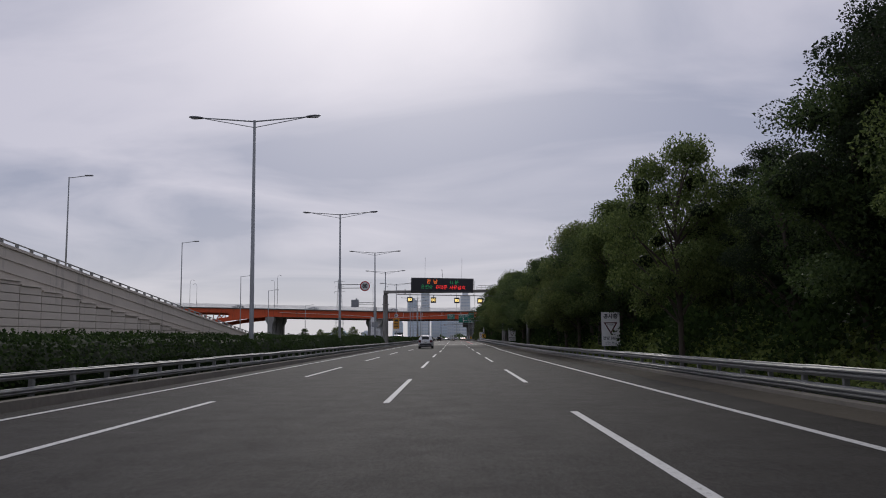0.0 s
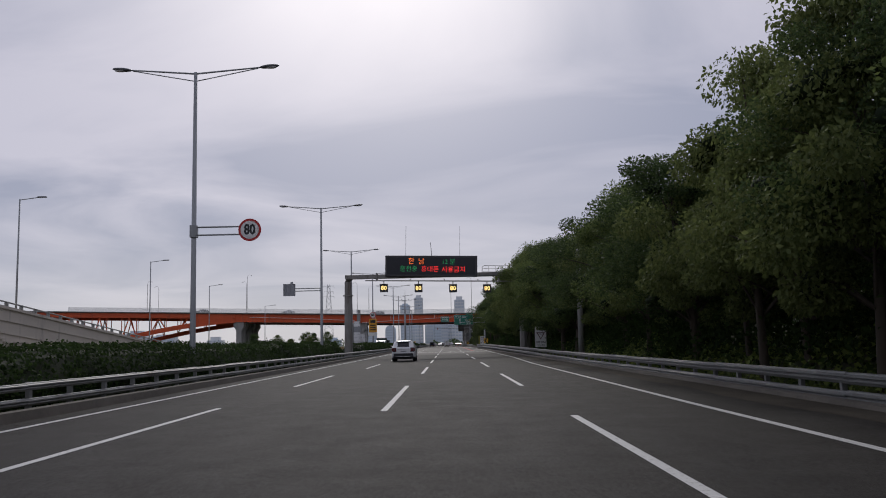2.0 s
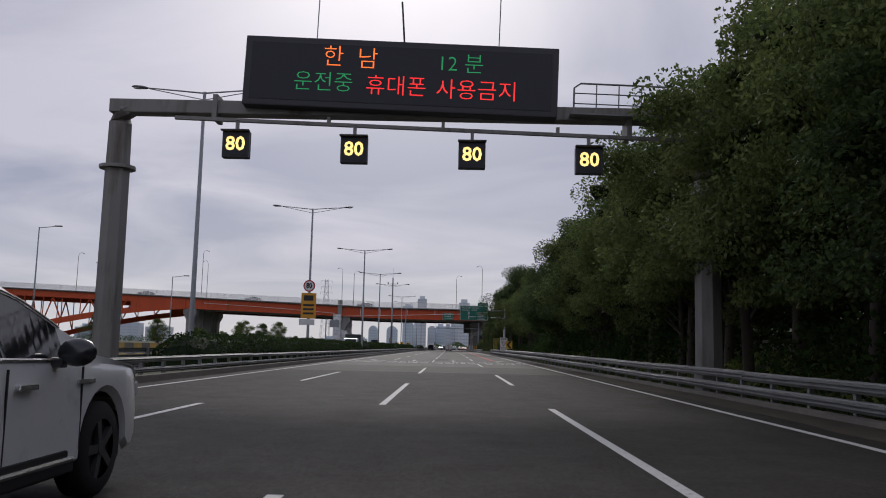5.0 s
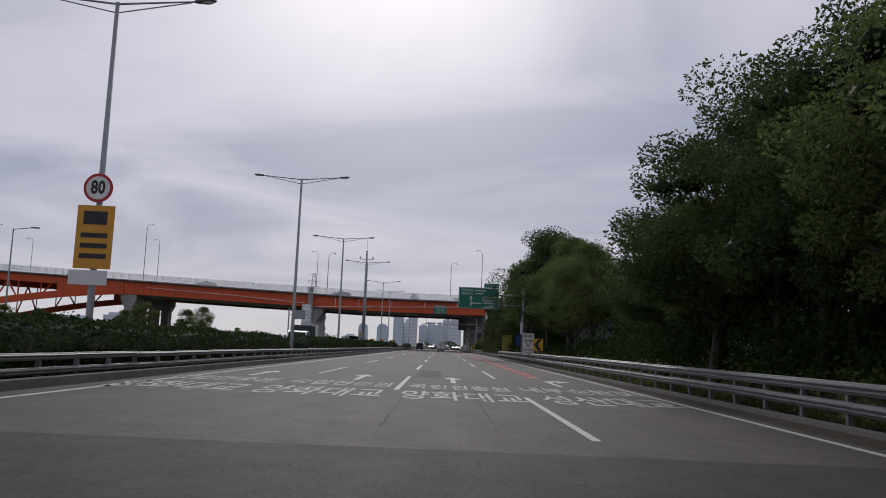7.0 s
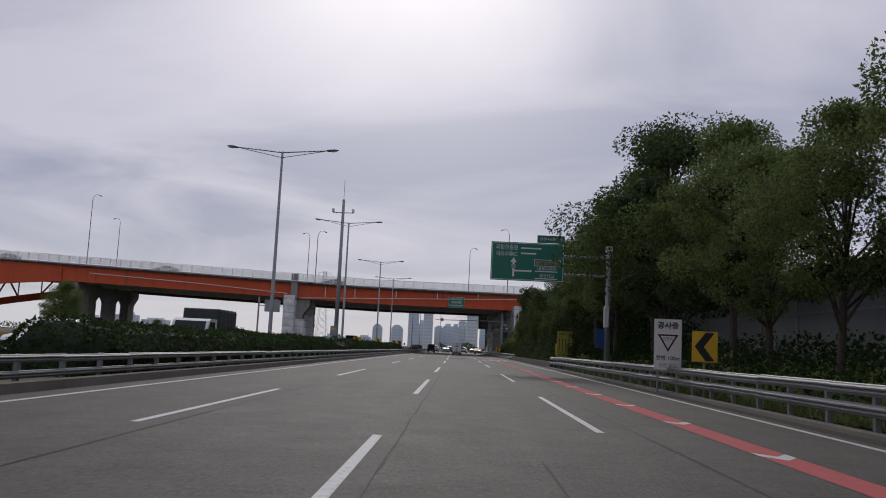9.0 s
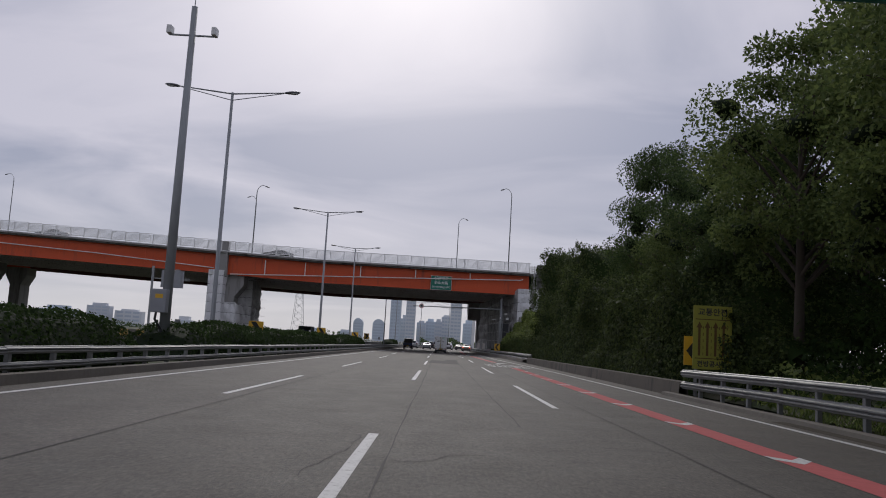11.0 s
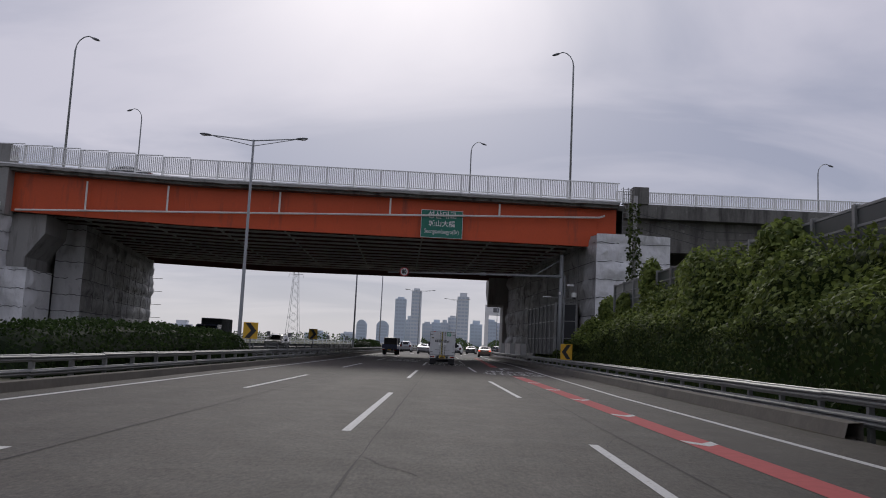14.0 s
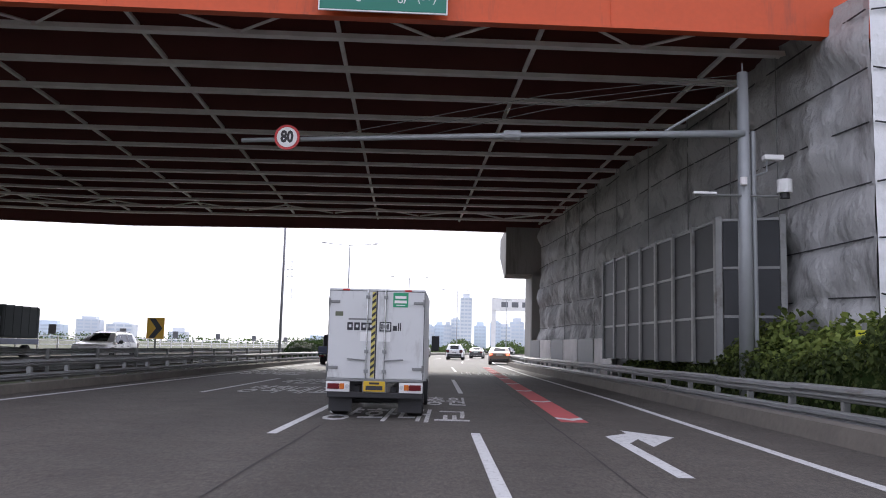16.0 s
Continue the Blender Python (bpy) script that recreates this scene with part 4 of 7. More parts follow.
def pier(x, w, y0, y1, ztop):
    bm = bmesh.new()
    prof = [(x - w / 2, 0), (x - w / 2, ztop - 3.2), (x - w * 1.0, ztop - 1.4), (x - w * 1.0, ztop), (x + w * 1.0, ztop), (x + w * 1.0, ztop - 1.4), (x + w / 2, ztop - 3.2), (x + w / 2, 0)]
    skew = (-0.12 if y1 > 10 else -0.052) if x > -50 else 0.0
    a = [bm.verts.new((px + skew * (y0 - 0.5), y0, z)) for px, z in prof]
    b = [bm.verts.new((px + skew * (y1 - 0.5), y1, z)) for px, z in prof]
    for j in range(8):
        bm.faces.new((a[j], a[(j + 1) % 8], b[(j + 1) % 8], b[j]))
    bm.faces.new(a[::-1])
    bm.faces.new(b)
    bmesh.ops.recalc_face_normals(bm, faces=bm.faces)
    return part("pier", bm, CONC_BRIDGE, BR, "grey concrete bridge pier")


for x in (-33.2, -78.2):
    zt = (deck_z(x) - 3.4) if x > -50 else soffit_z(x) - 0.1
    for y0, y1 in (((0.5, 5.0), (7.0, BW + 1.0)) if x > -50 else ((0.2, 4.2), (9.0, 13.0), (21.0, 25.0), (33.0, 37.0))):
        pier(x, 1.7 if y0 == 7.0 else (2.6 if x > -50 else 1.9), y0, y1, zt)
for x in (-144, -204):
    pier(x, 4.0, 0, BW, 9.0)


def gooseneck(x, y, z, h, s):
    """Deck lamp with a hooked top; s: the side to which it leans."""
    lp = thing("bridge_lamp", (x, y, z), "slim grey lamp with a curved neck on the bridge deck", "street lamp", "bridge lamps")
    pts = [(0, 0, 0), (0, 0, h - 1.2)] + [(s * 0.95 * (1 - math.cos(a)), 0, h - 1.2 + 1.2 * math.sin(a)) for a in (0.4, 0.8, 1.2, 1.57)] + [(s * 1.25, 0, h - 0.12)]
    part("pole", tubed(pts, [0.1, 0.07] + [0.045] * 5, 8), POLE, lp, smooth=True)
    bm = bmesh.new()
    ellipsoid(bm, (s * 1.5, 0, h - 0.22), (0.36, 0.14, 0.1), m=pose(0, 0, 0, 0, s * 18, 0))
    part("lamp_head", bm, LAMP_HEAD, lp, smooth=True)
    return lp


def on_deck(x, y):
    a = radians(3.15)
    return (x * math.cos(a) - y * math.sin(a), 355.45 + x * math.sin(a) + y * math.cos(a), deck_z(x))


for x, y, h, s in ((9.5, 5.6, 13.9, -1), (-29.8, 0.6, 10.6, 1), (-75.2, 0.6, 14.3, 1), (-112.0, 0.6, 11.5, 1), (3.4, BW - 0.6, 13.3, 1), (-36.0, BW - 0.6, 14.5, -1), (-82.0, BW - 0.6, 14.4, -1), (-118, BW - 0.6, 12.0, -1), (44.0, BW - 5.0, 12.0, 1)):
    gooseneck(*on_deck(x, y), h, s)

# ---- vegetation ----
R = np.random.default_rng(7)


def make_tree(seed, h, r, mat, n=5200, size=0.36, clumps=46, droop=0.25, base=0.28, core=0.85, name="tree", label=""):
    """A broadleaf tree: tapered trunk, limbs that reach the clumps, a ragged crown of leaf sprays."""
    rng = np.random.default_rng(seed)
    t = thing(name, (0, 0, -60 - seed * 30), label, "tree", "roadside trees")
    lean = rng.normal(size=2) * 0.35
    top = Vector((lean[0], lean[1], h * 0.72))
    bm = bmesh.new()
    mid = Vector((lean[0] * 0.3 + rng.normal() * 0.15, lean[1] * 0.3, h * 0.36))
    tube(bm, [(0, 0, -0.4), (0.02, 0, 0.6), mid, top], [0.24 * h / 12, 0.19 * h / 12, 0.13 * h / 12, 0.04], 8)
    cs = []
    for i in range(clumps):
        a, u = rng.uniform(0, 2 * math.pi), rng.uniform(0.0, 1.0)
        z = h * (base + (0.97 - base) * u)
        bulge = math.sin(math.pi * min(1.0, 0.18 + 0.8 * u)) ** 0.7
        rr = r * bulge * rng.uniform(0.35, 1.0) * (1 + 0.25 * math.sin(3 * a + seed))
        cs.append(np.array([lean[0] * u + rr * math.cos(a), lean[1] * u + rr * math.sin(a), z]))
    for c in cs[:: 2]:
        zs = max(h * 0.2, c[2] - rng.uniform(0.15, 0.3) * h)
        st = Vector((lean[0] * zs / h, lean[1] * zs / h, min(zs, h * 0.68)))
        e = Vector(c)
        m = (st + e) / 2 + Vector((0, 0, 0.25))
        tube(bm, [st, m, e], [0.07 * h / 12, 0.045 * h / 12, 0.015], 5, False)
    part("trunk", bm, BARK, t, smooth=True)
    k = rng.integers(0, clumps, n)
    sig = rng.uniform(0.45, 0.95, clumps) * r / 4.2
    cen = np.array(cs)
    nn = rng.normal(size=(n, 3))
    nn *= np.minimum(1.0, 1.75 / (np.linalg.norm(nn, axis=1)[:, None] + 1e-6))
    off = nn * sig[k][:, None] * np.array([1.0, 1.0, 0.62])
    pts = cen[k] + off
    pts[:, 2] -= droop * np.abs(off[:, 0]) * 0.3
    nrm = off / (np.linalg.norm(off, axis=1)[:, None] + 1e-6)
    v, f = fan(pts, nrm, rng.uniform(0.6, 1.25, n) * size, rng, 0.55, droop)
    # added dark masses put shade into the crown, hidden behind the leaves
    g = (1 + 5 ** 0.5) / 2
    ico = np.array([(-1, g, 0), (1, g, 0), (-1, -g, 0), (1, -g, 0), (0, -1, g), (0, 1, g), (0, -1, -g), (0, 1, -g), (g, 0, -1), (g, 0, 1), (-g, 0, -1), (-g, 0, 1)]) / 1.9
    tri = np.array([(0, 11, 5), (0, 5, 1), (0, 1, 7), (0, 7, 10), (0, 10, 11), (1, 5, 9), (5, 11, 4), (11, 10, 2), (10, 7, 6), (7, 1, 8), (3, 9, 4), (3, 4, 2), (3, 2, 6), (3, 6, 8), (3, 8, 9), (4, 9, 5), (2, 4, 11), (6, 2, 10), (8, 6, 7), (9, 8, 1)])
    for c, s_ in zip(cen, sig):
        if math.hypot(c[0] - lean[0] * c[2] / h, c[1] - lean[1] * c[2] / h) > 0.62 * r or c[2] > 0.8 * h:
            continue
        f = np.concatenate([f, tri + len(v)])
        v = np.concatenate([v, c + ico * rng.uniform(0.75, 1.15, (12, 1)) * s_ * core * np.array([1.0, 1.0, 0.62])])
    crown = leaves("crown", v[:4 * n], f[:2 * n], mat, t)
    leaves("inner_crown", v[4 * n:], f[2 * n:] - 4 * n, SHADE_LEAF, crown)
    return t


kinds = [make_tree(1, 13.0, 4.2, LEAF, 34000, 0.18, label="tall leafy green roadside tree"),
         make_tree(2, 11.0, 4.0, LEAF_DARK, 32000, 0.175, label="dark green roadside tree with a dense crown"),
         make_tree(3, 14.0, 4.6, LEAF_DARK, 36000, 0.18, label="tall dark roadside tree with an uneven crown"),
         make_tree(4, 10.0, 3.6, LEAF_WILLOW, 30000, 0.165, 40, 0.9, 0.2, label="bright green willow-like tree with drooping sprays"),
         make_tree(5, 12.0, 3.6, LEAF, 32000, 0.165, 64, 0.3, 0.4, 0.45, label="open-crowned roadside tree with bare lower limbs")]
pine = make_tree(6, 15.0, 3.4, LEAF_PINE, 30000, 0.165, 60, -0.2, 0.3, label="dark pine with upright tufts of needles")
SRC = kinds + [pine]


def bank(x, y):
    """Height of the wooded bank on the outer side."""
    d = max(0.0, x - 8.3)
    up = 0.16 * d + 0.6 * (1 - math.exp(-d / 2.0))
    return 0.05 + up * (1.0 if y < 245 else max(0.3, 1 - (y - 245) / 60))


FRONT = ([-20, 18, 26, 32, 38, 46, 54, 64, 72, 82, 92, 100, 110, 125, 142, 160, 172, 180, 200], [8.2, 8.4, 8.4, 7.8, 9.0, 9.4, 9.0, 8.6, 7.8, 7.8, 9.2, 9.0, 9.4, 10.4, 12.6, 11.6, 10.0, 7.4, 6.8])
TALL = (13.0, 11.0, 14.0, 10.0, 12.0, 15.0)
rt = random.Random(11)
spots = []
y = -22.0
while y < 191:
    if y < 180 and not 34 < y < 45:
        spots.append((rt.uniform(10.4, 11.2) if 84 < y < 99 else rt.uniform(8.9, 10.3), y, None))
    spots.append((rt.uniform(15.0, 18.5), y + 2.0, None))
    if rt.random() < 0.7:
        spots.append((rt.uniform(21.0, 27.0), y + rt.uniform(-2, 2), 2))
    y += rt.uniform(4.6, 6.4)
for x, y, kk in spots:
    if y < 30 and x < 16:
        kk = 5 if rt.random() < 0.45 else kk
    if 64 < y < 84 and x < 14:
        kk = 3
    src = SRC[kk if kk is not None else rt.choice((0, 0, 1, 2, 2, 3))]
    want = float(np.interp(y, FRONT[0], FRONT[1])) * (1.0 if x < 14 else 0.95) * rt.uniform(0.86, 1.0) - (bank(x, y) - 0.8 if x > 14 else 0.0)
    s = want / TALL[SRC.index(src)]
    ob = copy_thing(src, pose(x, y, bank(x, y) - 0.2, 0, 0, rt.uniform(0, 360)))
    ob.scale = (s, s, s * rt.uniform(0.92, 1.08))
for x, y, h in ((10.6, 20.5, 9.4), (12.2, 23.5, 10.4), (14.6, 26.5, 10.4), (11.6, 16.0, 9.4)):
    ob = copy_thing(SRC[5], pose(x, y, bank(x, y) - 0.2, 0, 0, 31 * y))
    ob.scale = (h / 14, h / 14, h / 15)
for x, y, h in ((12.6, 166, 10.6), (13.2, 171, 10.2), (12.4, 176, 9.6), (13.4, 181, 8.0), (12.6, 186, 7.2), (13.2, 191, 7.0), (15.5, 188, 7.4)):
    ob = copy_thing(SRC[2], pose(x, y, bank(x, y) - 0.2, 0, 0, 31 * y))
    ob.scale = (h / 14,) * 3
# single tall trees near the rail
for x, y, wide, h, k_ in ((8.2, 31.8, 0.62, 9.8, 0), (8.8, 53.0, 0.74, 8.3, 0), (8.5, 59.5, 0.9, 9.7, 3), (8.5, 66.0, 0.9, 10.0, 3), (8.7, 101.5, 0.86, 9.8, 2), (8.6, 108.0, 0.9, 9.6, 0), (9.4, 114.0, 0.8, 9.0, 4), (8.9, 46.8, 0.72, 8.9, 4), (9.0, 74.0, 0.74, 8.9, 2), (9.0, 81.5, 0.8, 9.3, 0), (9.5, 88.5, 0.8, 8.9, 2), (8.9, 138.5, 0.75, 9.2, 0), (8.8, 147.0, 0.8, 10.0, 3), (8.9, 156.0, 0.8, 10.2, 0), (9.6, 184.0, 0.72, 8.4, 2), (14.0, 200.0, 0.8, 7.4, 0), (15.8, 205.5, 0.85, 7.8, 2), (18.8, 207.5, 0.9, 8.0, 0), (22.0, 210.0, 0.9, 8.2, 1), (9.0, 176.5, 0.9, 10.4, 2), (9.6, 169.5, 0.9, 11.2, 2)):
    ob = copy_thing(SRC[k_], pose(x, y, bank(x, y) - 0.2, 0, 0, 47 * y))
    ob.scale = (wide, wide, h / TALL[k_])
# boughs that reach over the rail beside the gantry
for x, y, s, a in ((10.0, 118.5, 0.86, 20), (9.0, 123.5, 0.9, 140), (9.3, 128.3, 0.92, 250), (9.6, 135.0, 0.95, 80)):
    ob = copy_thing(SRC[(0, 4)[int(y) % 2]], pose(x, y, bank(x, y) - 0.2, 0, 0, a))
    ob.scale = (s, s, s)
# more open row before the noise barrier
for i, (x, y) in enumerate(((9.8, 204.5), (9.9, 212.5), (10.4, 219), (11.4, 226), (10.3, 233), (11.2, 240), (10.0, 246), (14.2, 250), (12.0, 252), (17.5, 240))):
    ob = copy_thing(SRC[(4, 4, 0, 4, 1, 4)[i % 6]], pose(x, y, bank(x, y) - 0.2, 0, 0, 70 * i))
    s = (8.4, 8.2, 9.4, 11.4, 13.0, 12.0, 11.5, 12.5, 11.5, 10.5, 11.0, 8.5)[i] / (12, 12, 13, 12, 11, 12)[i % 6]
    ob.scale = (s, s, s)
for i, (x, y) in enumerate(((10.6, 258), (10.9, 265), (11.0, 270.5), (12.3, 280), (11.4, 284.5), (15.0, 262), (16, 276), (13.5, 291))):
    ob = copy_thing(SRC[(0, 2, 0, 2, 3, 2)[i % 6]], pose(x, y, 1.2, 0, 0, 50 * i))
    s = (0.92, 0.74, 0.62, 0.98, 0.64, 0.85, 0.72, 0.55)[i]
    ob.scale = (s * (0.78 if i == 3 else 1),) * 2 + (s,)
# low trees beyond the oncoming lanes, and far belts
for i, (x, y, s) in enumerate(((-31, 205, 0.25), (-33, 214, 0.27), (-31.5, 228, 0.3), (-34, 240, 0.4), (-31, 252, 0.42), (-36, 262, 0.44), (-32, 275, 0.24), (-39, 246, 0.26), (-31, 192, 0.3), (-33, 182, 0.33))):
    ob = copy_thing(SRC[(4, 1, 4, 0)[i % 4]], pose(x, y, -0.1, 0, 0, 40 * i))
    ob.scale = (s, s, s)
for src in SRC:
    for o in (*src.children_recursive, src):
        bpy.data.objects.remove(o)

xs_b = [8.3, 8.8, 9.6, 11, 13, 16, 20, 26, 36, 60]
ys_b = [-80 + 6 * i for i in range(90)]
verts = [(x, y, (bank(x, y) + 0.25 * noise.noise(Vector((x * 0.3, y * 0.3, 0)))) if x > 8.4 else -0.02) for y in ys_b for x in xs_b]
nb_ = len(xs_b)
faces = [(j * nb_ + i, j * nb_ + i + 1, (j + 1) * nb_ + i + 1, (j + 1) * nb_ + i) for j in range(len(ys_b) - 1) for i in range(nb_ - 1)]
bk = raw("ground_bank", verts, faces, SOIL)
bk.data.shade_smooth()
tagged(bk, "weedy wooded bank rising from the outer shoulder", "bank", kind="structure")


def shrub_belt(name, y0, y1, n, label, rng, xr=(8.6, 12.5), hmax=3.4, size=0.22, mat=LEAF_HEDGE_SHADE):
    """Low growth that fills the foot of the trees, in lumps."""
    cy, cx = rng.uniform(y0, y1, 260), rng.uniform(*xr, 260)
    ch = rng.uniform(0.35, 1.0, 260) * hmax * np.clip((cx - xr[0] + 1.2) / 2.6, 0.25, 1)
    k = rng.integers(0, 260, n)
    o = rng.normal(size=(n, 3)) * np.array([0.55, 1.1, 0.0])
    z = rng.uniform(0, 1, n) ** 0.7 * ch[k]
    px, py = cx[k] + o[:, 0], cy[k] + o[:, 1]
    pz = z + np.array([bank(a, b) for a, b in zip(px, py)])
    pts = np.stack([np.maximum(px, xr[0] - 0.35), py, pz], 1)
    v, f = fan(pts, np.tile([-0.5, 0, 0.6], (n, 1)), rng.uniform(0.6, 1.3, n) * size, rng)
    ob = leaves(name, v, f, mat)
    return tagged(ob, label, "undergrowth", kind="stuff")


# the dark leaf colour puts the shade of the bank into this growth
shrub_belt("undergrowth", -25, 90, 54000, "tangled shrubs and weeds, shade under the trees in their colour", R, hmax=4.2)
shrub_belt("undergrowth", 85, 205, 54000, "tangled shrubs and weeds, shade under the trees in their colour", R, hmax=4.2)
shrub_belt("undergrowth", -25, 205, 50000, "tall shrubs deep under the trees, shade in their colour", R, (13.5, 19.0), 5.2, 0.34)
shrub_belt("undergrowth", 200, 256, 9000, "low shrubs with shade in their colour before a noise barrier", R, (8.8, 13), 1.3)
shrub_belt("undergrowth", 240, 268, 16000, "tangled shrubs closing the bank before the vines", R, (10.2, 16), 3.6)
# bright weeds and creepers that spill down the bank
for y0, y1, n, hm in ((-20, 60, 26000, 1.5), (60, 130, 14000, 1.0), (130, 258, 16000, 0.8)):
    yy, u = R.uniform(y0, y1, n), R.uniform(0, 1, n)
    xx = 8.2 + 2.8 * u
    top = np.array([hm * (0.55 + 0.8 * noise.noise(Vector((y * 0.35, x * 0.6, 2.0)))) for x, y in zip(xx, yy)]) * np.clip(u * 3, 0.25, 1)
    pz = np.array([bank(x, y) for x, y in zip(xx, yy)]) + np.maximum(top, 0.1) * R.uniform(0.4, 1.0, n)
    v, f = plates(np.stack([xx, yy, pz], 1), np.tile([-0.5, -0.2, 0.8], (n, 1)), R.uniform(0.1, 0.24, n), R, 0.6)
    tagged(leaves("weeds", v, f, LEAF_KUDZU), "bright green weeds and creepers on the bank", "weeds", kind="stuff")
# grassy verge
n = 26000
gy = R.uniform(-20, 252, n)
pts = np.stack([R.uniform(7.5, 8.9, n), gy, np.full(n, 0.0)], 1)
v, f = fan(pts, np.tile([0, 0, 2.0], (n, 1)), R.uniform(0.1, 0.32, n), R, 0.12, -0.6)
tagged(leaves("grass", v, f, LEAF), "ragged green grass along the shoulder", "grass", kind="stuff")

# hedge on the median
for y0, y1 in ((-30, 120), (139, 202), (210, 258), (262, 309.5), (313, 336), (402, 420)):
    L = y1 - y0
    ys_h = [y0 + 1.0 * i for i in range(int(L) + 1)]
    prof = [(-12.75, 0.05), (-12.9, 0.9), (-12.5, 1.34), (-11.5, 1.48), (-10.6, 1.3), (-10.2, 0.75), (-10.3, 0.05)]
    hz = [0.3 * noise.noise(Vector((0, y * 0.22, 3))) + 0.14 * noise.noise(Vector((0, y * 1.1, 9))) for y in ys_h]
    end = [min(1.0, (y - y0) / 2.0, (y1 - y) / 2.0) ** 0.5 for y in ys_h]
    # dark core carries the shade between the hedge leaves
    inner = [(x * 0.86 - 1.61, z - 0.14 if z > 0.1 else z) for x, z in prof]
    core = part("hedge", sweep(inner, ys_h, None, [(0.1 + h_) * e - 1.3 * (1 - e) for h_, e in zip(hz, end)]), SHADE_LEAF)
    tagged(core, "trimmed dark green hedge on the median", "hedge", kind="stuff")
    n = int(L * 760)
    yy = R.uniform(y0, y1, n)
    s = R.uniform(0, 1, n)
    seg = np.linspace(0, 1, 7)
    px, pz = np.interp(s, seg, [p[0] for p in prof]), np.interp(s, seg, [p[1] for p in prof])
    pz = pz + np.interp(yy, ys_h, hz) + 0.1 + R.normal(size=n) * 0.05
    pz = np.maximum(0.08, pz - 1.3 * (1 - np.interp(yy, ys_h, end)) * (pz / 1.4))
    nrm = np.stack([np.sign(px + 11.5) * 0.6, np.zeros(n), np.full(n, 0.8)], 1)
    px = px + np.array([0.22 * noise.noise(Vector((a * 0.7, b * 1.5, 5.0))) for a, b in zip(yy, pz)])
    v, f = plates(np.stack([px, yy, pz], 1), nrm, R.uniform(0.06, 0.14, n), R, 0.6)
    leaves("hedge_leaves", v, f, LEAF_HEDGE_SHADE, core)

# vines over the retaining slope
HV = [(257, 1.6), (262, 3.8), (270, 4.6), (280, 4.6), (285.5, 5.0), (287.5, 7.6), (292.5, 8.4), (294.5, 7.2), (301, 7.4), (303.0, 9.2), (305.5, 9.2), (307.3, 7.6), (308.6, 4.2), (316, 4.3), (322, 4.8), (327, 4.8), (334.5, 4.5), (338, 3.8), (344, 3.4), (349, 3.1), (353, 2.4), (362, 1.3), (372, 0.9)]


def vine_profile(y, s):
    """A point of the vine-clad surface: s runs from its foot up the face and back over the top."""
    H = float(np.interp(y, [a for a, _ in HV], [b for _, b in HV]))
    steep = float(np.interp(y, [300, 307, 309.5], [1.0, 1.0, 0.0]))
    foot = float(np.interp(y, [257, 260, 263, 308, 314, 352, 372], [8.7, 8.5, 7.7, 7.7, 8.0, 8.0, 7.7]))
    if s < 0.6:
        u = s / 0.6
        x = foot + (0.35 * u + 0.95 * u ** 4 if steep > 0.5 else 1.6 * max(0.0, u - 0.36) / 0.64) * (1 if H > 2 else 0.5)
        z = 0.2 + H * (u ** 0.9 if steep > 0.5 else (1.3 * u if u < 0.36 else 0.468 + 0.532 * (u - 0.36) / 0.64))
    else:
        u = (s - 0.6) / 0.4
        x = foot + (1.3 if steep > 0.5 else 1.6) * (1 if H > 2 else 0.5) + 7.0 * u
        z = 0.2 + H + (0.8 * math.sin(2.2 * u) if steep > 0.5 else -0.9 * u)
    q = Vector((x * 0.45, y * 0.3, z * 0.45))
    big = noise.noise(Vector((y * 0.2, s * 2.9, 4.0))) * (1.15 if steep > 0.5 else 0.6)
    if steep > 0.5:
        lump = 1.2 * big + 1.1 * noise.noise(q) + 2.2 * abs(noise.noise(q * 1.6)) + 1.3 * abs(noise.noise(q * 3.4)) - 0.75
    else:
        lump = 1.5 * big + 1.3 * noise.noise(q) + 0.6 * abs(noise.noise(q * 2.4)) + 0.55 * abs(noise.noise(q * 4.6)) - 0.25
    grow = min(1.0, s * 3.0)
    return x - lump * 0.6 * grow, z + lump * 0.55 * min(1, s * 2.2)


vy = [257 + 0.7 * i for i in range(165)]
vs_ = [i / 30 for i in range(31)]
verts = []
for y in vy:
    for s in vs_:
        x, z = vine_profile(y, s)
        verts.append((x + 0.3, y, z - 0.3))
nv_ = len(vs_)
faces = [(j * nv_ + i, j * nv_ + i + 1, (j + 1) * nv_ + i + 1, (j + 1) * nv_ + i) for j in range(len(vy) - 1) for i in range(nv_ - 1)]
# dark core colour stands in for shade in gaps between the leaves
vine = raw("vine_thicket", verts, faces, LEAF_HEDGE_SHADE)
vine.data.shade_smooth()
tagged(vine, "dense kudzu-like vines smothering a bank and trees", "vines", kind="stuff")


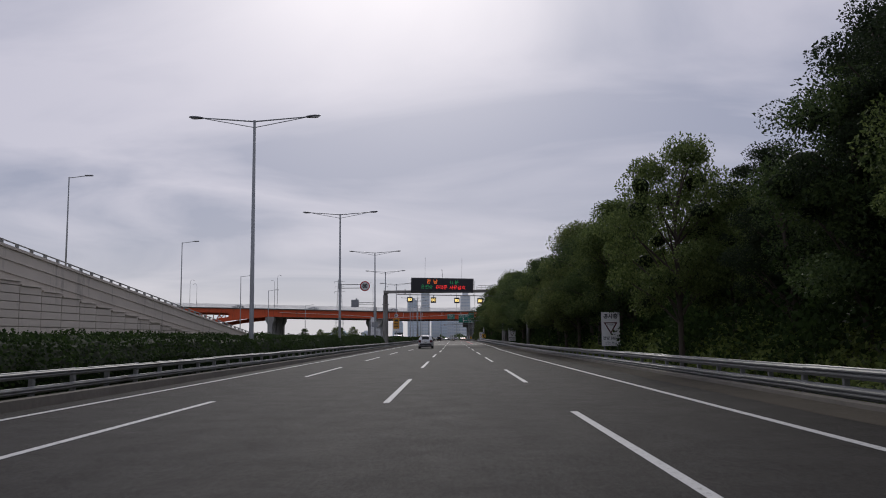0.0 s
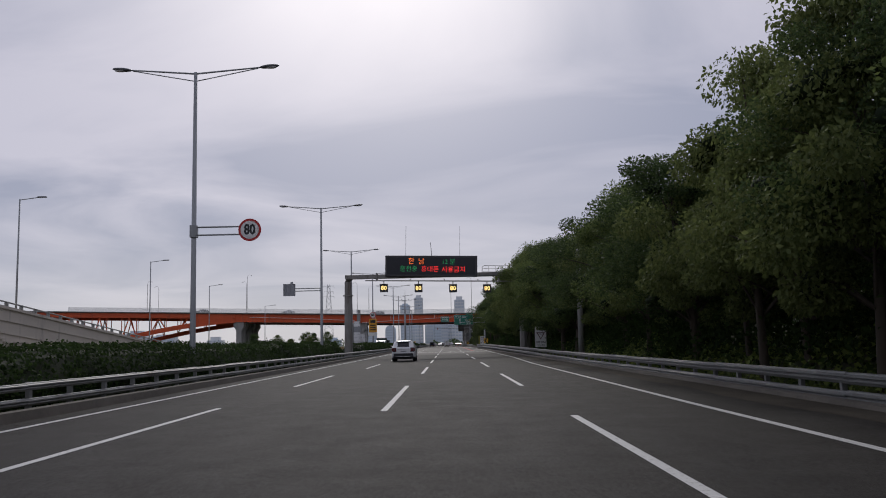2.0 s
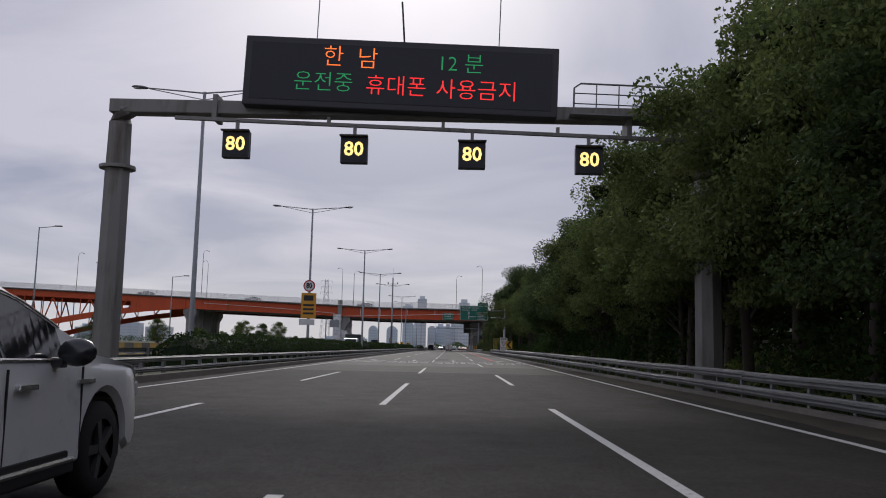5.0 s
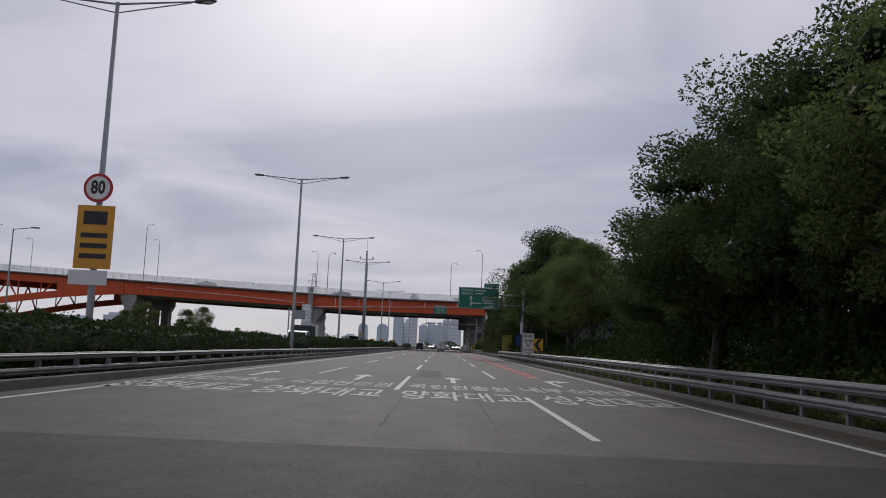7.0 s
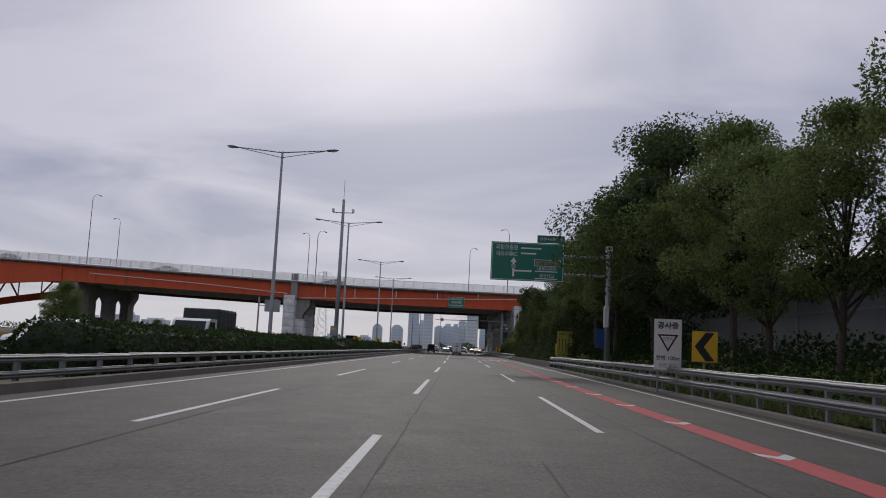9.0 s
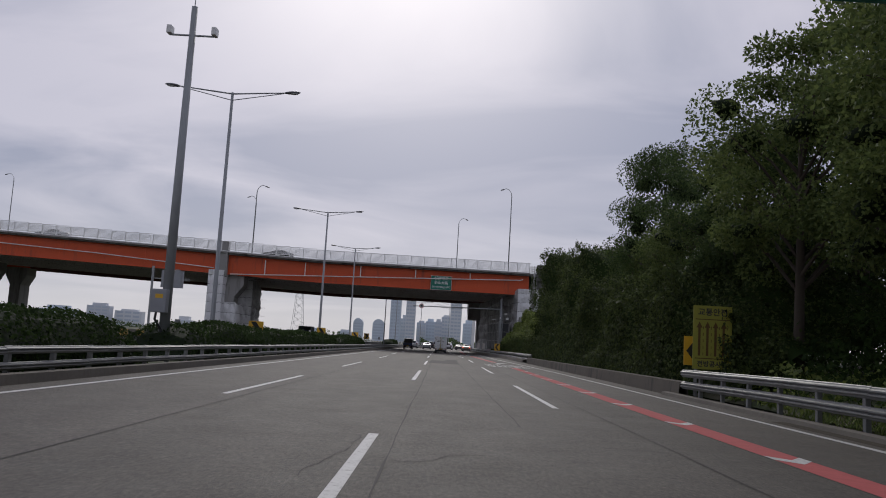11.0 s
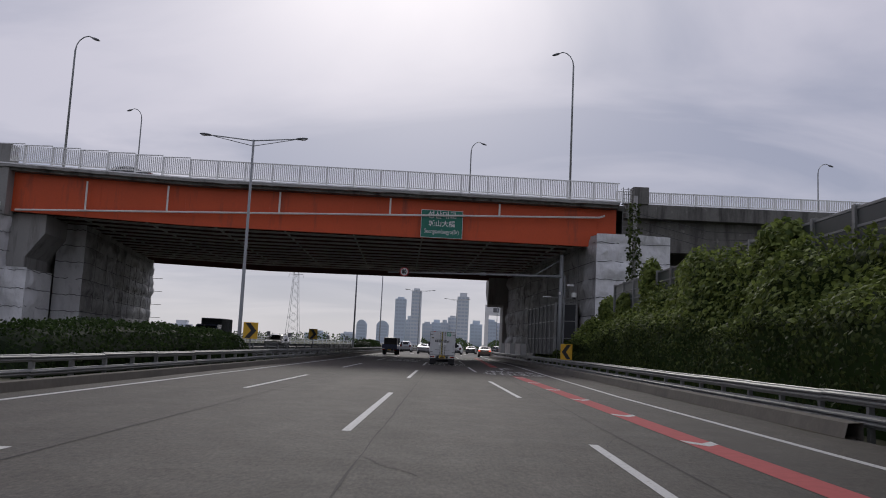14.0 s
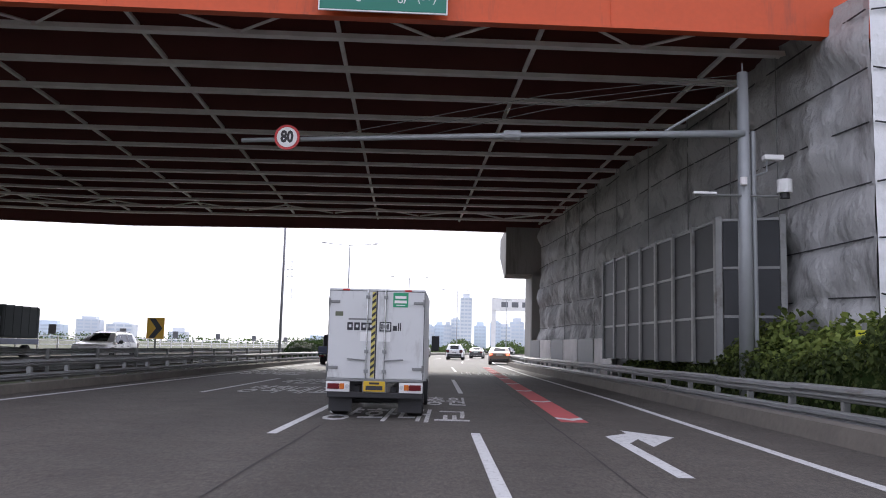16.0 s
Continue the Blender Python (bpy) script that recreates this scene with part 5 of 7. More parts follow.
def vine_skin(n, y0, y1, lo, hi, thick, power=0.85, jitter=0.5, lift=0.35, s0=0.0, s1=1.0):
    """Leaves over the thicket, turned the way its surface faces."""
    yy, ss = R.uniform(y0, y1, n), s0 + (s1 - s0) * R.uniform(0, 1, n) ** power
    pts, nrm = np.empty((n, 3)), np.empty((n, 3))
    for i, (y, s) in enumerate(zip(yy, ss)):
        x, z = vine_profile(y, s)
        x2, z2 = vine_profile(y, min(1.0, s + 0.02))
        x3, z3 = vine_profile(y + 0.25, s)
        a, b = np.array([x2 - x, 0.0, z2 - z]), np.array([x3 - x, 0.25, z3 - z])
        m = np.cross(a, b)
        pts[i] = x, y, z
        nrm[i] = -m if m[0] > 0 and m[2] < 0 else m
    nrm /= np.linalg.norm(nrm, axis=1)[:, None] + 1e-9
    nrm[(nrm[:, 0] > 0.2) | (nrm[:, 2] < -0.6)] *= -1
    pts += nrm * R.uniform(-0.3, thick, n)[:, None]
    return plates(pts, nrm + np.array([0, 0, lift]), R.uniform(lo, hi, n), R, jitter)


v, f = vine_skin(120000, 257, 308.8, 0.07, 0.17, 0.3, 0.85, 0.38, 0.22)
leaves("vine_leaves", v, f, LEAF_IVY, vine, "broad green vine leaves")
# darker leaf colour low on the slope stands in for shade there
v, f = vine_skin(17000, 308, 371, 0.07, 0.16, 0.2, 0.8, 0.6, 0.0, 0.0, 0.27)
leaves("low_growth", v, f, LEAF_IVY, vine, "growth at the foot of the vines, shade in its colour")
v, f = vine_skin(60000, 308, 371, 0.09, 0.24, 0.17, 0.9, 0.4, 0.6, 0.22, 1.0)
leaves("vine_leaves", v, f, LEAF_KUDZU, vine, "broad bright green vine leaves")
# loose shoots that stand out from the top and the corner
n = 1100
shoot = []
for i in range(n):
    y = float(R.uniform(262, 308.2))
    x, z = vine_profile(y, float(R.uniform(0.45, 0.75)))
    L = R.uniform(0.15, 0.6)
    d = np.array([R.normal() * 0.5 - 0.3, R.normal() * 0.5, R.uniform(0.1, 1.0)])
    for k_ in range(8):
        shoot.append(np.array([x, y, z]) + d * L * (k_ / 7 - 0.25))
shoot = np.array(shoot)
v, f = fan(shoot, np.tile([-0.2, 0, 0.2], (len(shoot), 1)), R.uniform(0.07, 0.17, len(shoot)), R, 0.7, 0.3)
leaves("vine_shoots", v, f, LEAF_IVY, vine)
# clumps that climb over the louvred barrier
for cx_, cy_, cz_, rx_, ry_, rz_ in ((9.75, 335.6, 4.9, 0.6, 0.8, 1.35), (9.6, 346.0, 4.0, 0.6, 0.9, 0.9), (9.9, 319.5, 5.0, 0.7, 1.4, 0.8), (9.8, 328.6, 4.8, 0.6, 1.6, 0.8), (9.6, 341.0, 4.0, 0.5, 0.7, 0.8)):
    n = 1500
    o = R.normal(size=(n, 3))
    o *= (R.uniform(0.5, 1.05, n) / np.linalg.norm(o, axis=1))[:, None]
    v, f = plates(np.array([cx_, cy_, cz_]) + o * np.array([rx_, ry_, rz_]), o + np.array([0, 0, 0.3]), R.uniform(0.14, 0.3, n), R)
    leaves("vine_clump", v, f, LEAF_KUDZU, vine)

# ---- concrete ramp beyond the oncoming lanes ----
RX = -33.5


def ramp_z(y):
    return max(0.0, 8.55 - 0.0847 * (y - 59.6))


rp = thing("ramp", (0, 0, 0), "grey concrete ramp with a panelled retaining wall and steel handrail", "ramp")
ry = [-60 + 5.0 * i for i in range(45)]
bm = bmesh.new()
rings = [[bm.verts.new(v) for v in ((RX, y, -0.05), (RX, y, ramp_z(y)), (RX - 0.35, y, ramp_z(y)), (RX - 0.35, y, max(0.0, ramp_z(y) - 0.9)), (RX - 6.0, y, max(0.0, ramp_z(y) - 0.9)), (RX - 6.0, y, ramp_z(y)), (RX - 6.4, y, ramp_z(y)), (RX - 6.4, y, -0.05))] for y in ry]
for a, b in zip(rings, rings[1:]):
    for j in range(7):
        bm.faces.new((a[j], a[j + 1], b[j + 1], b[j]))
bm.faces.new(rings[0])
bmesh.ops.recalc_face_normals(bm, faces=bm.faces)
part("ramp_body", bm, CONC_RAMP, rp)
for dz0, dz1, out in ((-0.16, 0.05, 0.14), (-1.05, -0.95, 0.09), (-2.0, -1.9, 0.09)):
    ys_ = [y for y in ry if ramp_z(y) + dz0 > 0.2]
    part("ledge", sweep([(RX + 0.004, dz0), (RX + out, dz0), (RX + out, dz1), (RX + 0.004, dz1)], ys_, None, [ramp_z(y) for y in ys_], True), CONC_RAMP, rp)
# stepped block courses low in the wall
for i in range(26):
    y0 = 42.0 + 3.4 * i
    zt = ramp_z(y0 + 3.4) - 2.45
    if zt < 0.3:
        break
    part("step_coping", boxed(RX + 0.004, RX + 0.34, y0, y0 + 3.4, zt + 0.01, zt + 0.13, 0.02), CONC_RAMP, rp)
    k_ = 0
    while k_ * 0.62 < zt:
        part("wall_block", boxed(RX + 0.01, RX + 0.2, y0 + 0.04, y0 + 3.36, k_ * 0.62 + 0.03, min(zt, k_ * 0.62 + 0.6), 0.04), CONC_RAMP, rp)
        k_ += 1
ys_ = [y for y in ry if 20 < y < 165 and ramp_z(y) > 0.2]
part("handrail", tubed([(RX - 0.17, y, ramp_z(y) + 0.42) for y in ys_], 0.06, 8), STEEL_DULL, rp)
for i in range(56):
    y = 36 + 2.2 * i
    if ramp_z(y) > 0.4:
        part("rail_bracket", boxed(RX - 0.3, RX - 0.06, y - 0.09, y + 0.09, ramp_z(y), ramp_z(y) + 0.46, 0.02), STEEL_DULL, rp)


def single_lamp(x, y, z, h=9.6):
    lp = thing("ramp_lamp", (x, y, z), "slim street lamp with one straight arm", "street lamp", "ramp lamps")
    part("pole", tubed([(0, 0, -0.1), (0, 0, h)], [0.1, 0.06], 8), POLE, lp, smooth=True)
    part("arm", tubed([(0, 0, h - 0.08), (1.7, 0, h + 0.12)], 0.04, 6), POLE, lp)
    part("lamp_head", boxed(1.6, 2.35, -0.13, 0.13, h + 0.08, h + 0.2, 0.03), LAMP_HEAD, lp)
    return lp


for x, y, z, h in ((-38.0, 79.6, ramp_z(79.6) - 0.9, 11.4), (-38.0, 113.9, ramp_z(113.9) - 0.9, 11.8), (-38.3, 147.3, 0.3, 12.3), (-42.4, 188.0, 0.0, 12.4), (-40, 222, 0, 10.3)):
    single_lamp(x, y, z, h)

# striped barrier and fence beyond the oncoming lanes
bar = thing("striped_barrier", (0, 0, 0), "concrete barrier blocks striped yellow and grey", "barrier")
BAR_Y = plain("barrier_yellow", (0.42, 0.27, 0.06), 0.8, 0, 0.3, 1.0)
prof = [(-28.6, 0), (-28.45, 0.35), (-28.4, 1.0), (-28.2, 1.0), (-28.15, 0.35), (-28.0, 0)]
meA = part("barrier_block", sweep(prof, [0, 1.95], closed=True), BAR_Y, bar).data
meB = part("barrier_block", sweep(prof, [0, 1.95], closed=True), CONCRETE, bar).data
for o in list(bar.children):
    bpy.data.objects.remove(o)
for i in range(70):
    share("barrier_block", meA if i % 2 else meB, bar, pose(0, 168 + 2.0 * i, 0))
fn = thing("river_fence", (0, 0, 0), "pale steel railing beyond the oncoming lanes", "railing")
bm = bmesh.new()
box(bm, -0.05, 0.05, -0.05, 0.05, 0, 1.1)
for z in (0.45, 0.75, 1.06):
    box(bm, -0.03, 0.03, 0.05, 2.95, z - 0.03, z + 0.03)
fm = part("fence_panel", bm, RAIL_WHITE, fn)
fme = fm.data
bpy.data.objects.remove(fm)
for i in range(75):
    y = 310 + 3.0 * i
    share("fence_panel", fme, fn, pose(-28.4 + bend(y), y, 0.35, 0, 0, -math.degrees(math.atan2(bend(y + 3) - bend(y), 3))))
part("fence_plinth", sweep([(-28.7, 0), (-28.65, 0.36), (-28.15, 0.36), (-28.1, 0)], [310 + 6 * i for i in range(38)], [bend(310 + 6 * i) for i in range(38)]), CONCRETE, fn)
for i in range(14):
    y = 318 + 13.0 * i
    p = thing("delineator", (-28.4 + bend(y), y, 1.4), "small dark delineator board on the fence", "delineator", "fence delineators")
    part("board", boxed(-0.28, 0.28, -0.02, 0.02, 0.15, 0.85, 0.01), LAMP_HEAD, p)
    part("stem", boxed(-0.03, 0.03, -0.03, 0.03, -0.2, 0.15), POLE, p)

# ---- signs along the outer rail ----
INK = plain("sign_ink", (0.03, 0.03, 0.035), 0.6)


def works_sign(x, y, distance):
    s = thing("roadworks_sign", (x, y, 0), "white upright roadworks sign with a red-edged triangle", "road sign", "roadworks signs")
    b = part("board", boxed(-0.5, 0.5, -0.02, 0.02, 0.85, 2.7, 0.01), WHITE, s)
    letters("공사중", 0.27, INK, b, pose(0, -0.027, 2.45, 90), stretch=(1.05, 1), bold=0.008)
    bm = bmesh.new()
    out, inn = [(-0.38, 2.14), (0.38, 2.14), (0, 1.5)], [(-0.27, 2.08), (0.27, 2.08), (0, 1.62)]
    a = [bm.verts.new((px, -0.026, pz)) for px, pz in out]
    c = [bm.verts.new((px, -0.026, pz)) for px, pz in inn]
    for j in range(3):
        bm.faces.new((a[j], a[(j + 1) % 3], c[(j + 1) % 3], c[j]))
    part("triangle", bm, plain("sign_dark_red", (0.09, 0.014, 0.018), 0.6), b)
    letters("천천히", 0.14, INK, b, pose(0, -0.027, 1.97, 90))
    letters(distance, 0.2, INK, b, pose(0, -0.027, 1.27, 90), bold=0.004)
    letters("안전 제일", 0.17, plain("sign_green_ink", (0.03, 0.1, 0.06), 0.6), b, pose(0, -0.027, 1.0, 90))
    for dx in (-0.35, 0.35):
        part("leg", boxed(dx - 0.03, dx + 0.03, 0.02, 0.07, 0.0, 2.5), STEEL_DULL, s)


works_sign(8.12, 45.6, "전방 300m")
works_sign(7.72, 116.0, "전방 200m")
works_sign(6.85 + 0.15, 219.9, "전방 100m")


def chevron(x, y, z, w=0.85, h=1.02, turn=-1, rz=0.0, two_sided=False):
    s = thing("chevron_sign", (x, y, 0), "yellow chevron sign with a black arrow on a post", "road sign", "chevron signs", rz=rz)
    b = part("board", boxed(-w / 2, w / 2, -0.02, 0.02, z, z + h, 0.01), YELLOW, s)
    t = turn
    v = [(t * w * 0.40, 0.5), (t * w * -0.02, 0.04), (t * w * -0.38, 0.04), (t * w * 0.04, 0.5), (t * w * -0.38, 0.96), (t * w * -0.02, 0.96)]
    for sy in ((-0.024, 0.024) if two_sided else (-0.024,)):
        raw("arrow", [(a, sy, z + c * h) for a, c in v], [(0, 1, 2, 3), (0, 3, 4, 5)], BLACK, b)
    part("post", tubed([(0, 0.06, 0), (0, 0.06, z + h * 0.8)], 0.04, 8), STEEL_DULL, s)


chevron(7.55, 217.2, 1.2)
chevron(8.1, 260.6, 1.05, rz=0)
chevron(6.9, 345.0, 0.82, 0.72, 0.95)
chevron(-11.55, 279.0, 0.95, turn=1, rz=25, two_sided=True)
chevron(-12.35, 310.9, 1.15, turn=1, rz=25, two_sided=True)
chevron(-12.55, 344.6, 1.2, 0.9, 1.0, 1, two_sided=True)
chevron(-13.75, 376.0, 1.35, turn=1, two_sided=True)

# roadworks board at the end of the outer rail
s = thing("traffic_notice_board", (8.08, 259.4, 0), "tall yellow-green traffic notice board with arrows", "road sign", rz=-3)
NOTICE = plain("notice_yellow", (0.34, 0.33, 0.05), 0.65)
b = part("board", boxed(-0.45, 0.85, -0.02, 0.02, 0.95, 3.1, 0.01), NOTICE, s)
letters("교통안전", 0.27, INK, b, pose(0.2, -0.026, 2.87, 90), bold=0.006)
letters("전방공사중", 0.22, INK, b, pose(0.2, -0.026, 1.12, 90), bold=0.006)
BROWN = plain("notice_brown", (0.13, 0.075, 0.02), 0.7)
part("rule", boxed(-0.38, 0.78, -0.028, -0.023, 2.62, 2.65), BROWN, b)
part("rule", boxed(-0.38, 0.78, -0.028, -0.023, 1.3, 1.33), BROWN, b)
for i in range(4):
    x = -0.24 + 0.27 * i
    raw("lane_arrow", [(x - 0.04, -0.026, 1.4), (x + 0.04, -0.026, 1.4), (x + 0.04, -0.026, 2.35), (x + 0.1, -0.026, 2.35), (x, -0.026, 2.56), (x - 0.1, -0.026, 2.35), (x - 0.04, -0.026, 2.35)], [tuple(range(7))], BROWN, b)
    for j in range(5):
        part("lane_dash", boxed(x + 0.12, x + 0.14, -0.027, -0.023, 1.42 + 0.22 * j, 1.52 + 0.22 * j), BROWN, b)
for dx in (-0.3, 0.7):
    part("leg", boxed(dx - 0.03, dx + 0.03, 0.02, 0.07, 0.0, 2.8), STEEL_DULL, s)

# overhead guide sign on a side mast
s = thing("guide_sign", (0, 240.6, 0.27), "green overhead guide sign with white writing on a side mast", "road sign")
b = part("panel", boxed(1.15, 5.7, -0.05, 0.05, 5.35, 7.75, 0.02), GREEN, s)
for x0, x1, z0, z1 in ((1.2, 5.65, 5.40, 5.43), (1.2, 5.65, 7.67, 7.70), (1.2, 1.23, 5.43, 7.67), (5.62, 5.65, 5.43, 7.67)):
    part("border", boxed(x0, x1, -0.058, -0.052, z0, z1), WHITE, b)
part("top_tab", boxed(4.0, 5.7, -0.05, 0.05, 7.78, 8.25, 0.01), GREEN, s)
letters("성산대교분기점", 0.22, WHITE, s, pose(4.85, -0.056, 8.01, 90))
letters("국립현충원", 0.36, WHITE, b, pose(2.12, -0.056, 7.4, 90), stretch=(0.85, 1))
letters("여의하류IC", 0.34, WHITE, b, pose(2.12, -0.056, 6.98, 90), stretch=(0.85, 1))
for zz in (7.35, 7.02):
    part("text_bar", boxed(3.0, 3.95 + 0.3 * (zz > 7.2), -0.058, -0.052, zz, zz + 0.09), WHITE, b)
part("route_stem", boxed(2.5, 2.62, -0.058, -0.052, 5.6, 6.55), WHITE, b)
raw("route_arrowhead", [(2.36, -0.057, 6.5), (2.76, -0.057, 6.5), (2.56, -0.057, 6.8)], [(0, 1, 2)], WHITE, b)
for x0, x1, z0, z1 in ((3.85, 5.5, 6.3, 6.33), (3.85, 5.5, 6.69, 6.72), (3.85, 3.88, 6.33, 6.69), (5.47, 5.5, 6.33, 6.69)):
    part("panel_frame", boxed(x0, x1, -0.062, -0.053, z0, z1), WHITE, b)
for zz in (5.95, 5.5):
    part("text_bar", boxed(3.9, 5.3, -0.058, -0.052, zz, zz + 0.06), WHITE, b)
part("route_branch", boxed(2.62, 3.7, -0.058, -0.052, 5.92, 6.02), WHITE, b)
part("route_badge", boxed(2.42, 2.7, -0.062, -0.059, 6.1, 6.35), SIGN_BACK, b)
for txt, zz, mt in (("월드컵경기장", 6.5, SIGN_ORANGE), ("내부순환로", 6.13, WHITE), ("성산대교", 5.7, WHITE)):
    letters(txt, 0.28, mt, b, pose(4.65, -0.056, zz, 90), stretch=(0.95, 1))
part("mast", tubed([(8.5, 0.1, -0.35), (8.5, 0.1, 7.6)], [0.2, 0.15], 12), POLE, s, smooth=True)
part("mast_cap", boxed(8.3, 8.7, -0.1, 0.3, 7.0, 7.75, 0.04), WHITE, s)
for zz in (7.0, 5.85):
    part("arm", tubed([(8.5, 0.1, zz), (2.2, 0.1, zz)], 0.09, 8), POLE, s)
part("control_box", boxed(8.2, 8.5, -0.35, -0.1, 2.7, 4.0, 0.03), WHITE, s)
part("small_blue_sign", boxed(7.7, 8.25, -0.4, -0.36, 1.4, 2.6, 0.01), plain("sign_blue", (0.02, 0.06, 0.22), 0.5), s)

# concrete utility poles among the trees
for x, y, h in ((8.25, 97.0, 7.4),):
    s = thing("concrete_pole", (x, y, 0), "weathered round concrete pole before the trees", "pole", "concrete poles")
    part("shaft", tubed([(0, 0, -0.1), (0, 0, h)], [0.2, 0.15], 14), CONC_BRIDGE, s, smooth=True)
    for z in (h - 1.7, h - 0.75):
        part("clamp", disced((0, 0, z), 0.21, 0.06, "z", 14), STEEL_DULL, s)
    part("bracket", tubed([(-0.5, 0, h - 1.75), (0.4, 0, h - 1.65)], 0.02, 6), STEEL_DULL, s)

# ---- noise barriers ----


def noise_barrier(p0, p1, z0, z1, n, rows, label, mat=PANEL, name="noise_barrier"):
    nb = thing(name, (0, 0, 0), label, "noise barrier")
    a, c = Vector((*p0, 0)), Vector((*p1, 0))
    d = (c - a) / n
    ang = math.degrees(math.atan2(d.y, d.x))
    w = d.length
    for i in range(n + 1):
        q = a + d * i
        o = part("post", boxed(-0.08, 0.08, -0.1, 0.1, 0, z1 - z0 + 0.1, 0.01), STEEL_DULL, nb)
        o.matrix_basis = pose(q.x, q.y, z0, 0, 0, ang)
        if i < n:
            hh = (z1 - z0) / rows
            for r_ in range(rows):
                o = part("panel", boxed(0.09, w - 0.09, -0.03, 0.03, hh * r_ + 0.04, hh * (r_ + 1) - 0.04, 0.01), mat, nb)
                o.matrix_basis = pose(q.x, q.y, z0, 0, 0, ang)
                o2 = part("frame_bar", boxed(0.08, w - 0.08, -0.05, 0.05, hh * (r_ + 1) - 0.035, hh * (r_ + 1) + 0.035), STEEL, nb)
                o2.matrix_basis = pose(q.x, q.y, z0, 0, 0, ang)
    return nb


PALE_PANEL = plain("pale_noise_panel", (0.13, 0.145, 0.15), 0.35, 0, 0.35, 0.4)
noise_barrier((16.5, 200), (13.6, 256), 1.6, 5.6, 14, 2, "weathered noise barrier of pale panels behind the trees", PALE_PANEL)
noise_barrier((10.2, 312.8), (9.75, 344.6), 3.0, 5.45, 13, 5, "dark louvred noise barrier on top of the vine-clad bank")
DARK_PANEL = plain("smoked_panel", (0.03, 0.033, 0.036), 0.6, 0, 0.4, 0.5)
noise_barrier((7.95, 358.8), (7.1, 371.2), 1.0, 5.0, 7, 3, "noise barrier of dark see-through panels in steel frames", DARK_PANEL)
noise_barrier((7.97, 358.7), (9.5, 358.1), 1.0, 5.0, 1, 3, "end panel of a noise barrier in steel frames", DARK_PANEL)

# ---- abutment wrapped in tarpaulin, approach span ----


def tarp(p0, p1, z0f, z1f, nu, nv, seed, out, name, parent, label, course=1.35, amp=0.3, mat=TARP):
    """Sheeting lashed to scaffolding: it bellies out between the ropes."""
    a, c = Vector((*p0, 0)), Vector((*p1, 0))
    nrm = Vector((*out, 0))
    verts = []
    for i in range(nu + 1):
        u = i / nu
        q = a + (c - a) * u
        for j in range(nv + 1):
            z = z0f(u) + (z1f(u) - z0f(u)) * j / nv
            belly = abs(math.sin(math.pi * z / course)) ** 0.6
            sag = noise.noise(Vector((q.x * 0.5 + seed, q.y * 0.5, z * 0.6)))
            fold = noise.noise(Vector((q.x * 1.8 + seed, q.y * 1.8, z * 0.9))) + 0.7 * abs(noise.noise(Vector((q.x * 3.1 + seed, q.y * 3.1, z * 2.2)))) - 0.2
            d = amp * belly * (0.7 + 0.7 * sag) + 0.24 * sag + 0.2 * fold
            d *= min(1.0, 0.12 + u * (c - a).length / 0.8, 0.12 + (1 - u) * (c - a).length / 0.8)
            verts.append(q + nrm * d + Vector((0, 0, z)))
    faces = [(i * (nv + 1) + j, (i + 1) * (nv + 1) + j, (i + 1) * (nv + 1) + j + 1, i * (nv + 1) + j + 1) for i in range(nu) for j in range(nv)]
    ob = raw(name, verts, faces, mat, parent, label)
    ob.data.shade_smooth()
    L = (c - a).length
    for k_ in range(1, 8):
        z = course * k_
        pts = [a + (c - a) * (i / 16) + nrm * 0.1 + Vector((0, 0, z + 0.16 * noise.noise(Vector((i * 0.45, seed, z))))) for i in range(17) if z0f(i / 16) < z < z1f(i / 16)]
        if len(pts) > 2:
            part("rope", tubed(pts, 0.022, 5), BLACK, ob)
    for i in range(1, int(L / 3.7)):
        u = (i * 3.7 + 0.6 * math.sin(5.1 * i + seed)) / L
        q = a + (c - a) * u + nrm * 0.28
        part("scaffold_tie", tubed([q + Vector((0, 0, z0f(u))), q + Vector((0, 0, z1f(u)))], 0.016, 5), STEEL_DULL, ob)
    return ob


ab = thing("wrapped_abutment", (0, 0, 0), "bridge abutment wrapped in dirty white tarpaulin", "abutment")
tarp((10.3, 354.72), (15.9, 355.2), lambda u: 0.6, lambda u: 10.15, 48, 80, 3, (0.06, -1), "front_tarp", ab, "creased white tarpaulin", 1.35, 0.16)
tarp((10.3, 354.72), (6.55, 391.5), lambda u: 0.0, lambda u: 10.1 - 0.6 * u, 150, 60, 8, (-0.99, -0.1), "side_tarp", ab, "dirty crumpled tarpaulin with bridge shade in its colour", 1.35, 0.24, TARP_DIRTY_SHADED)
bm = bmesh.new()
a_ = [bm.verts.new(v) for v in ((11.1, 356.0, 0), (16.2, 356.3, 0), (16.2, 393, 0), (7.6, 391.4, 0))]
c_ = [bm.verts.new((v.co.x, v.co.y, 9.3)) for v in a_]
for j in range(4):
    bm.faces.new((a_[j], a_[(j + 1) % 4], c_[(j + 1) % 4], c_[j]))
bm.faces.new(c_)
bmesh.ops.recalc_face_normals(bm, faces=bm.faces)
part("abutment_core", bm, CONC_BRIDGE, ab)
part("far_cap", extrude([(392, 6.4), (393.5, 6.2), (399, 8.2), (399, 9.6), (392, 9.6)], 4.2, 9.0), CONC_BRIDGE, ab)
part("far_column", boxed(6.0, 9.0, 392, 397, 0, 6.6, 0.05), CONC_BRIDGE, ab)
